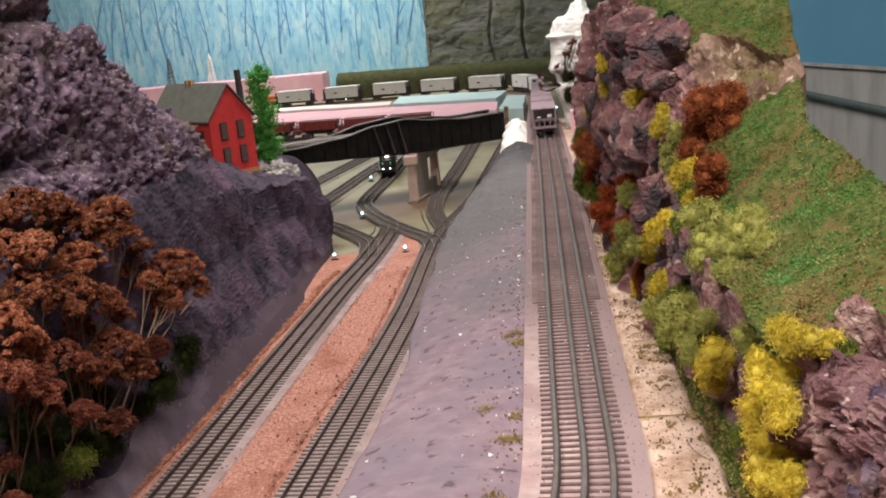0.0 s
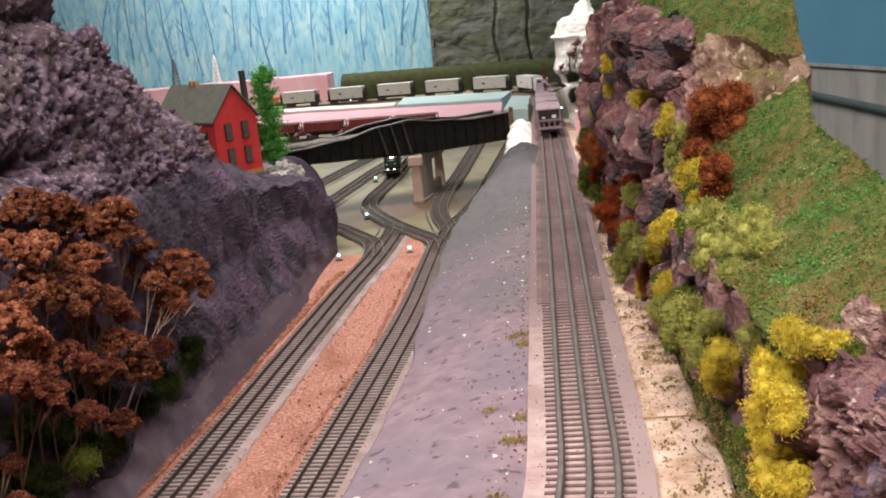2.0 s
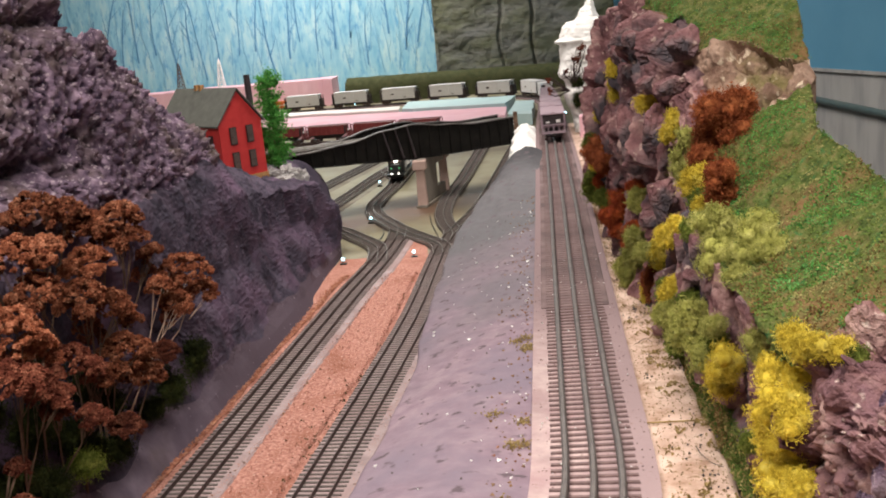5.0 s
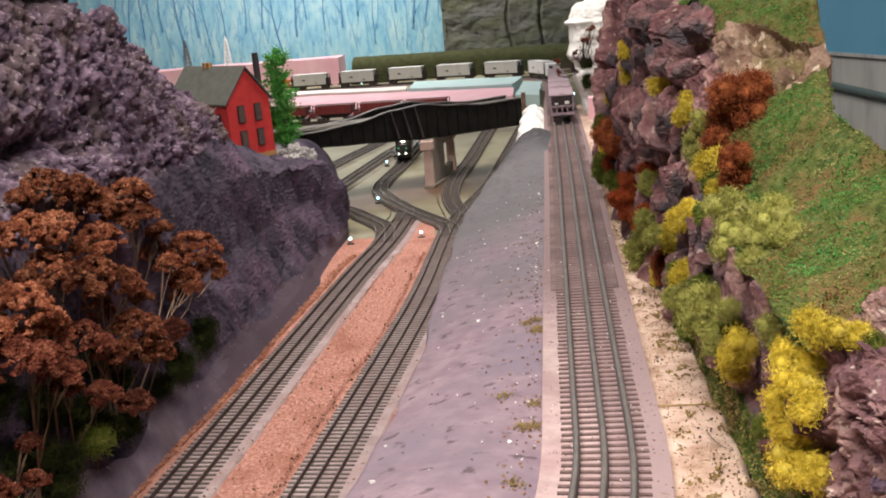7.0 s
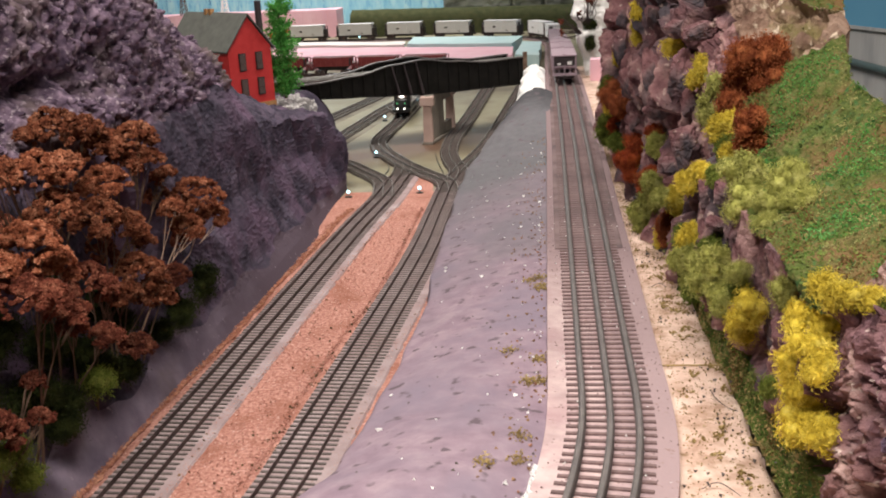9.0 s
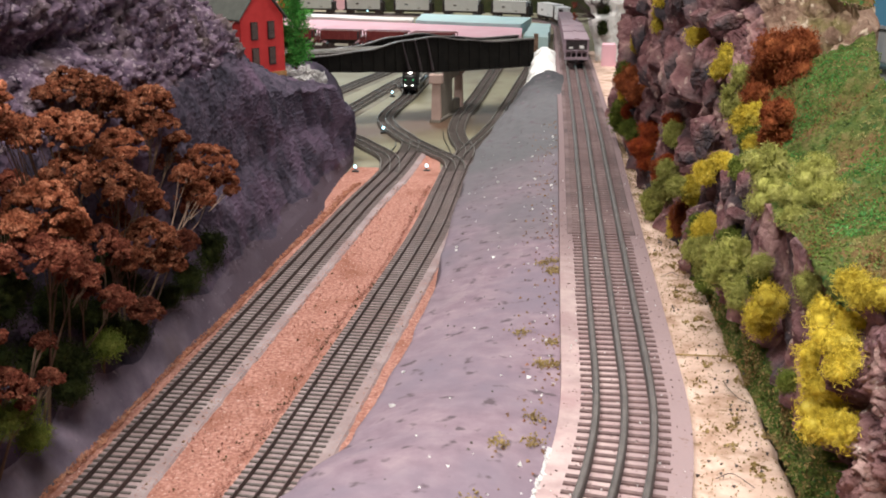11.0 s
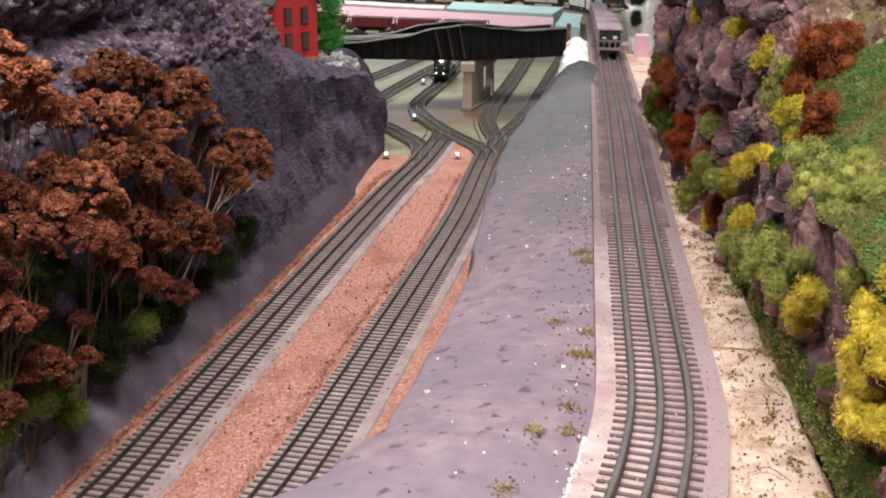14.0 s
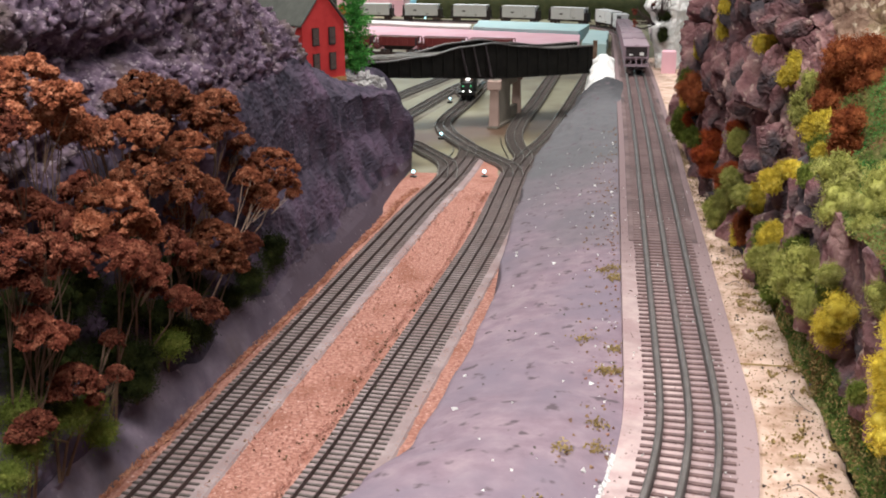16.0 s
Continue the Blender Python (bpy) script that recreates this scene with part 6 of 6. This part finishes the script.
TT = -0.1525
rough_board("foam_board", [(-1.8, 3.95), (-0.95, 3.68), (-0.51, 3.52), (-0.16, 3.60), (-0.165, 3.90), (-0.577, 4.03), (-1.07, 4.17), (-1.8, 4.38)], TT, -0.122, "pink_foam", "pink insulation foam board lying on the deck", 1)
rough_board("foam_board", [(-1.8, 4.40), (-1.07, 4.19), (-0.60, 4.05), (-0.61, 4.17), (-1.1, 4.33), (-1.8, 4.55)], TT, -0.113, "white_foam", "white foam board strip lying on the deck", 2)
rough_board("foam_board", [(-0.59, 4.05), (-0.17, 3.92), (-0.14, 4.20), (-0.60, 4.36)], TT, -0.112, "cyan_foam", "pale cyan foam board lying on the deck", 3)
rough_board("foam_scrap", [(-0.15, 3.56), (-0.065, 3.50), (-0.060, 3.98), (-0.13, 4.0)], TT, -0.114, "cyan_foam", "narrow cyan foam scrap beside the ramp", 6)
rough_board("foam_block", [(-2.3, 5.05), (-1.05, 4.98), (-1.05, 5.15), (-2.3, 5.2)], TT, -0.022, "pink_foam", "long pink foam block before the backdrop", 4)
nu, nv = 90, 24


def mound(u, v):
    x = -0.98 + 1.20 * u
    a = math.pi * v
    e = min(1, (u / 0.008) ** 0.5, ((1 - u) / 0.03) ** 0.5)
    return (x, 4.95 - 0.07 * math.cos(a) * 1.0, -0.154 + (0.128 - 0.02 * u) * e * math.sin(a) ** 0.35)


v, f = sheet(nu, nv, mound)
v = relief(v, nu, nv, lambda p, n, i, j: 0.003 * fbm(*p, 30, 3))
put("olive_mound", mesh_of(v, f, True), "olive_mound", None, "long dark olive green embankment behind the train", "terrain", kind="structure")

nu, nv = 220, 150


def crag(u, v):
    x = -0.555 + 0.90 * u
    z = -0.153 + 0.95 * v
    y = 5.12 + 0.08 * v + 0.016 * math.exp(-((x + 0.213 + 0.012 * math.sin(z * 19)) / 0.006) ** 2) + 0.026 * math.exp(-((x + 0.057 + 0.006 * math.sin(z * 23)) / 0.006) ** 2)
    if u < 0.02:
        y += 0.12
    return (x, y, z)


v, f = sheet(nu, nv, crag)
v = relief(v, nu, nv, lambda p, n, i, j: 0.012 * fbm(p[0], p[1], p[2] * 1.6, 7, 5) + 0.007 * (billow(p[0], p[1], p[2] * 1.4, 12, 4) - 0.4))
put("grey_crag", mesh_of(v, f, True), "grey_cliff", None, "dark grey green carved rock face before the backdrop", "mountain", kind="structure")


def tower(at, h, w, mat, label):
    t = thing("lattice_tower", label, "tower", "lattice towers", at=at)
    bm = bmesh.new()
    cor = [(-1, -1), (1, -1), (1, 1), (-1, 1)]
    for a, b in cor:
        cyl_bm(0.0019, (a * w, b * w, 0), (a * w * 0.35, b * w * 0.35, h * 0.82), 5, None, bm)
        cyl_bm(0.0019, (a * w * 0.35, b * w * 0.35, h * 0.82), (0, 0, h), 5, None, bm)
    part("legs", bm, mat, t)
    bm = bmesh.new()
    n = 6
    for k in range(n):
        z0, z1 = h * 0.82 * k / n, h * 0.82 * (k + 1) / n
        w0, w1 = w * (1 - 0.65 * k / n), w * (1 - 0.65 * (k + 1) / n)
        for (a, b), (c, d) in zip(cor, cor[1:] + cor[:1]):
            cyl_bm(0.0012, (a * w0, b * w0, z0), (c * w1, d * w1, z1), 4, None, bm)
            cyl_bm(0.0012, (c * w0, d * w0, z0), (a * w1, b * w1, z1), 4, None, bm)
    tagged(part("bracing", bm, mat, t), kind="stuff")
    return t


tower((-1.835, 5.05, -0.024), 0.145, 0.017, "rail_grey", "small grey lattice pylon on the foam block")
tw = tower((-1.625, 5.05, -0.024), 0.145, 0.017, "white_mark", "small pale lattice tower with a white peak on the foam block")
part("peak", cyl_bm(0.010, (0, 0, 0.122), (0, 0, 0.150), 4, 0.0008), "white_mark", tw, "white pointed peak")

# white plaster rock beside the far end of the hill
ROCK = [(-0.0721, 0.0529, 0.1045), (-0.0193, 0.0469, 0.1081), (0.0551, 0.0277, 0.1105), (0.0719, 0.0349, 0.1165), (0.0971, 0.0181, 0.1225), (0.1247, 0.0241, 0.1225), (0.1619, 0.0241, 0.1225), (0.1703, 0.0145, 0.1225),
        (0.1787, 0.0241, 0.1225), (0.1979, 0.0301, 0.1225), (0.2099, 0.0433, 0.1225), (0.2153, 0.0625, 0.1225), (0.2189, 0.0685, 0.1153), (0.2327, 0.0733, 0.1093), (0.2447, 0.0841, 0.1069), (0.2747, 0.0961, 0.1009)]
nu, nv = 150, 110


def column_rock(u, v):
    a = 2 * math.pi * v
    z = -0.0717 + 0.3468 * u
    x0, x1 = lerp_table(ROCK, z)
    r = (x1 - x0) / 2
    cx, cy = math.cos(a), math.sin(a)
    return ((x0 + x1) / 2 + r * math.copysign(abs(cx) ** 0.7, cx), 2.35 + (0.0144 + 0.6 * r) * math.copysign(abs(cy) ** 0.7, cy), z)


v, f = sheet(nu, nv, column_rock)
v = relief(v, nu, nv, lambda p, n, i, j: 0.004 * fbm(p[0], p[1], p[2] * 0.3, 45, 4) - 0.0035 * (billow(p[0], p[1], p[2] * 0.35, 70, 3) - 0.4) + 0.0016 * fbm(*p, 190, 3))
put("white_rock", mesh_of(v, f, True), "plaster", None, "unpainted white plaster rock pillar beside the track", "rock", kind="structure")


def dry_shrub(base, clumps, seed, label):
    """A twiggy shrub: forked bare stems from the base to sparse clumps of leaf crumbs (x, y, z, radius)."""
    r = random.Random(seed)
    t = thing("dry_shrub", label, "shrub", "dry shrubs", at=base)
    o = Vector(base)
    stems = bmesh.new()
    verts, faces = [], []
    for x, y, z, rad in clumps:
        c = Vector((x, y, z)) - o
        for _ in range(7):
            tip = c + Vector([r.gauss(0, rad * 0.7) for _ in range(3)])
            knee = tip * r.uniform(0.4, 0.7) + Vector([r.gauss(0, 0.006) for _ in range(3)])
            limb(stems, (0, 0, 0), knee, 0.0011, 0.0008)
            limb(stems, knee, tip, 0.0008, 0.0004)
            side_tip = knee + Vector([r.gauss(0, 0.012) for _ in range(3)])
            limb(stems, knee, side_tip, 0.0006, 0.0003)
        hubs = [c + Vector([r.gauss(0, rad * 0.5) for _ in range(3)]) for _ in range(9)]
        v, f = granules(r, 420, lambda: r.choice(hubs) + Vector([r.gauss(0, rad * 0.2) for _ in range(3)]), 0.0012)
        i = len(verts)
        verts += v
        faces += [tuple(k + i for k in q) for q in f]
    part("stem", stems, "dark_frame", t, "dark bare twigs")
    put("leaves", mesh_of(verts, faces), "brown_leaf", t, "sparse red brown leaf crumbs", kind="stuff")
    return t


dry_shrub((0.0505, 2.2648, 0.0791), [(0.0697, 2.2648, 0.1511, 0.0125), (0.0565, 2.2588, 0.1307, 0.0095), (0.0337, 2.2708, 0.1067, 0.005)], 61, "twiggy dark shrub with red brown leaves on the plaster rock")
dry_shrub((0.0409, 2.2828, 0.0647), [(-0.0059, 2.2588, 0.0935, 0.0066), (-0.0047, 2.2588, 0.0695, 0.0055)], 62, "thin dry shrub leaning over the track from the plaster rock")
bush("bush", (0.0565, 2.2708, 0.0851), (0.0175, 0.0145, 0.0125), "dark_foam", "small black green bush on the plaster rock", 461, lobe=0.7, loose=0.003)
bush("bush", (0.0577, 2.2768, 0.0431), (0.0102, 0.012, 0.0234), "dark_foam", "small black green bush on the plaster rock", 462, lobe=0.7, loose=0.003)
rough_board("foam_scrap", [(0.053, 2.20), (0.084, 2.20), (0.086, 2.24), (0.056, 2.24)], -0.045, 0.016, "pink_foam", "small pink foam scrap standing beside the track", 8)

# ---- small lamps ----
def lantern(x, y, z, mat="led_white", label="small lit switch lantern beside the track", h=0.010):
    t = thing("switch_lantern", label, "lamp", "switch lanterns", at=(x, y, z))
    part("box", box_bm(-0.006, 0.006, -0.004, 0.004, 0, 0.0045, 0.001), "loco_black", t)
    part("post", cyl_bm(0.0009, (0, 0, 0.0045), (0, 0, h), 6), "loco_black", t)
    bm = bmesh.new()
    bmesh.ops.create_icosphere(bm, subdivisions=2, radius=0.0030, matrix=Matrix.Translation((0, 0, h + 0.002)))
    part("bulb", bm, mat, t, smooth=True)
    return t


for x, y in ((-0.394, 2.05), (-0.264, 1.722), (-0.444, 2.50), (-0.444, 2.79)):
    lantern(x, y, -0.1525)
lantern(-0.388, 1.705, -0.1525, "led_white")
lantern(0.033, 2.6, -0.050, "led_white", h=0.030)
lantern(0.024, 2.62, -0.050, "led_white", h=0.036)
lantern(-0.87, 4.56, TT, "led_white", h=0.03)
for pts in [[(-0.272, 2.074, -0.15), (-0.262, 2.001, -0.15), (-0.249, 1.938, -0.15), (-0.236, 1.874, -0.15)], [(-0.379, 2.025, -0.15), (-0.361, 1.989, -0.15), (-0.35, 1.925, -0.15), (-0.352, 1.868, -0.15)], [(-0.181, 2.158, -0.15), (-0.183, 2.108, -0.15), (-0.17, 2.063, -0.15)]]:
    wire = thing("wire", "thin black loose wire curling on the yard deck", "wire", "loose wires")
    v, f = sweep(spline(pts, 0.003), [(-0.0008, -0.0016), (0.0008, -0.0016), (0.0008, 0), (-0.0008, 0)])
    put("strand", mesh_of(v, f), "loco_black", wire)


def litter(name, count, place, size, mat, label, seed):
    rr = random.Random(seed)
    v, f = granules(rr, count, lambda: place(rr), size)
    put(name, mesh_of(v, f), mat, None, label, "debris", kind="stuff")


def bank_point(rr, lo=0.0, hi=0.2, y0=0.35, y1=1.5):
    y = rr.uniform(y0, y1) ** 1.0
    x = TRACK_X(y) - 0.043 - (lo + (hi - lo) * rr.random() ** 2)
    hit, p, *_ = bank_ob.ray_cast((x, y, 0.2), (0, 0, -1))
    return (x, y, (p.z if hit else -0.012) + 0.0004)


def clustered(rr, y0, y1, x_of, z, spread):
    c = random.Random(int(rr.random() * 40))
    y = c.uniform(y0, y1)
    x = x_of(y, c)
    return (x + rr.gauss(0, spread), y + rr.gauss(0, spread), z)


bpy.context.view_layer.update()
rr = random.Random(77)
hv = hill_ob.data.vertices
blades = [p.vertices[0] for p in hill_ob.data.polygons if p.material_index == 1]
v, f = granules(rr, 60000, lambda: hv[rr.choice(blades)].co + Vector([rr.uniform(-0.0015, 0.0015) for _ in range(3)]), 0.0008)
put("grass_flock", mesh_of(v, f), "grass_flock", None, "green and straw coloured grass flock on the hill", "grass", kind="stuff")
patches = [q for q in blades if noise.noise(hv[q].co * 26 + Vector((5, 2, 8))) > 0.10 and hv[q].co.z > 0.07]
v, f = granules(rr, 30000, lambda: hv[rr.choice(patches)].co + Vector([rr.uniform(-0.0016, 0.0016) for _ in range(3)]), 0.00058)
put("bright_flock", mesh_of(v, f), "bright_flock", None, "patches of vivid green turf flock on the hill", "grass", kind="stuff")
ditch = [q for q in blades if hv[q].co.z < 0.05]
v, f = granules(rr, 9000, lambda: hv[rr.choice(ditch)].co + Vector([rr.uniform(-0.0016, 0.0016) for _ in range(3)]), 0.0009, long=2.5)
put("ditch_grass", mesh_of(v, f), "litter_brown", None, "dry olive brown grass along the ditch", "grass", kind="stuff")
bare = [q for q in blades if noise.noise(hv[q].co * 22 + Vector((1, 9, 3))) > 0.16]
v, f = granules(rr, 26000, lambda: hv[rr.choice(bare)].co + Vector([rr.uniform(-0.0016, 0.0016) for _ in range(3)]), 0.00062)
put("brown_flock", mesh_of(v, f), "brown_flock", None, "patches of dry brown turf flock on the hill", "grass", kind="stuff")
litter("dead_leaves", 200, lambda r: bank_point(r, -0.003, 0.030), 0.0014, "leaf_brown", "scattered brown dead leaf bits on the bank", 1)
litter("rust_leaves", 60, lambda r: bank_point(r, 0.0, 0.022, 0.45, 1.2), 0.0013, "litter_rust", "scattered rust coloured leaf bits on the bank", 11)


def tuft_point(r):
    c = random.Random(int(r.random() * 13) + 50)
    x, y, z = bank_point(c, 0.0, 0.028, 0.38, 0.85)
    return (x + r.gauss(0, 0.0035), y + r.gauss(0, 0.0035), z + abs(r.gauss(0, 0.0012)))


litter("dry_grass", 900, tuft_point, 0.0009, "litter_brown", "tufts of dry yellow grass along the roadbed", 2)
litter("green_tufts", 160, lambda r: clustered(r, 0.7, 1.15, lambda y, c: c.uniform(-0.335, -0.29) + 0.03 * y, -0.1485, 0.0028), 0.0010, "dark_foam", "small dark green tufts on the ballast", 12)
litter("pale_chips", 90, lambda r: bank_point(r, 0.0, 0.1), 0.0009, "white_mark", "tiny white plaster chips on the bank", 3)
litter("track_flakes", 130, lambda r: (lambda y: (TRACK_X(y) + r.uniform(-0.034, 0.036), y, -0.0055))(r.uniform(0.35, 1.1)), 0.0007, "white_mark", "tiny white plaster flakes between the ties", 18)
litter("track_dust", 700, lambda r: (lambda y: (TRACK_X(y) + r.uniform(-0.037, 0.038), y, -0.0064))(r.uniform(0.34, 1.2)), 0.0007, "tie_brown", "brown crumbs on the pink roadbed", 19)
litter("white_flakes", 26, lambda r: bank_point(r, 0.0, 0.11), 0.0022, "white_mark", "small white plaster flakes on the bank", 9)
litter("paint_spill", 260, lambda r: (lambda y: (TRACK_X(y) - 0.0400 + r.gauss(0, 0.0007), y, -0.0068))(r.uniform(0.40, 0.495)), 0.0009, "white_mark", "white paint spill along the edge of the roadbed", 17)
litter("dark_chips", 110, lambda r: bank_point(r, 0.0, 0.1), 0.0010, "tie_dark", "tiny dark chips on the bank", 4)
litter("sand_litter", 620, lambda r: clustered(r, 0.36, 1.1, lambda y, c: c.uniform(0.045, lerp_table(SAND, y)[0] - 0.006), -0.0125, 0.003), 0.0012, "litter_brown", "clusters of dry leaf litter on the sand", 5)
litter("sand_crumbs", 2600, lambda r: (lambda y: (r.uniform(TRACK_X(y) + 0.042, lerp_table(SAND, y)[0] - 0.003), y, -0.0127 + UPZ(y)))(r.uniform(0.34, 1.4)), 0.0006, "litter_brown", "fine brown crumbs all over the sand", 16)
litter("sand_leaves", 220, lambda r: clustered(r, 0.36, 1.5, lambda y, c: c.uniform(0.042, lerp_table(SAND, y)[0] - 0.004), -0.0125, 0.006), 0.0011, "tie_dark", "dark leaf crumbs on the sand", 6)
joint = thing("board_joint", "thin dark joint between two sand covered boards", "joint")
part("gap", box_bm(0.0385, 0.079, 0.6408, 0.6414, -0.0125, -0.0116), "litter_brown", joint)
for pts in ([(0.066, 0.60, -0.0115), (0.067, 0.585, -0.010), (0.072, 0.575, -0.0115), (0.078, 0.570, -0.012)], [(0.043, 0.475, -0.011), (0.052, 0.478, -0.009), (0.062, 0.468, -0.011)],
            [(0.046, 0.80, -0.011), (0.055, 0.808, -0.010), (0.060, 0.803, -0.0115)]):
    tw_ob = thing("twig", "thin dark curved twig lying on the sand", "twig", "twigs")
    c = spline(pts, 0.002)
    v, f = sweep(c, [(-0.0003, 0), (0, -0.0003), (0.0003, 0), (0, 0.0003)])
    put("stem", mesh_of(v, f), "tie_dark", tw_ob)
L_X = [(q[1], q[0]) for q in LEFT[:8]]
M_X = [(q[1], q[0]) for q in MID[:7]]


def edge_scatter(r):
    y = r.uniform(0.34, 1.62)
    return (lerp_table(L_X, y)[0] - 0.0335 - abs(r.gauss(0, 0.006)) + 0.003 * noise.noise((y * 30, 0, 0)), y, -0.1478 + r.uniform(-0.0012, 0.0004))


litter("ballast_edge", 6500, edge_scatter, 0.0011, "litter_rust", "loose rust and straw coloured scatter along the cliff foot", 7)


def stone(r):
    y = r.uniform(0.36, 1.62)
    e = r.random()
    lx, mx = lerp_table(L_X, y)[0] + 0.034, lerp_table(M_X, y)[0] - 0.034
    x = lx + r.gauss(0, 0.0022) if e < 0.3 else mx + r.gauss(0, 0.0022) if e < 0.6 else r.uniform(lx, mx) if e < 0.9 else mx + 0.069 + r.gauss(0, 0.0025)
    return (x, y, -0.1490)


litter("ballast_chips", 150, lambda r: stone(r)[:2] + (-0.1485,), 0.0016, "leaf_brown", "dark brown chips lying on the ballast", 20)
litter("ballast_stones", 7000, stone, 0.0009, "ballast", "loose red ballast stones along the roadbeds", 8)
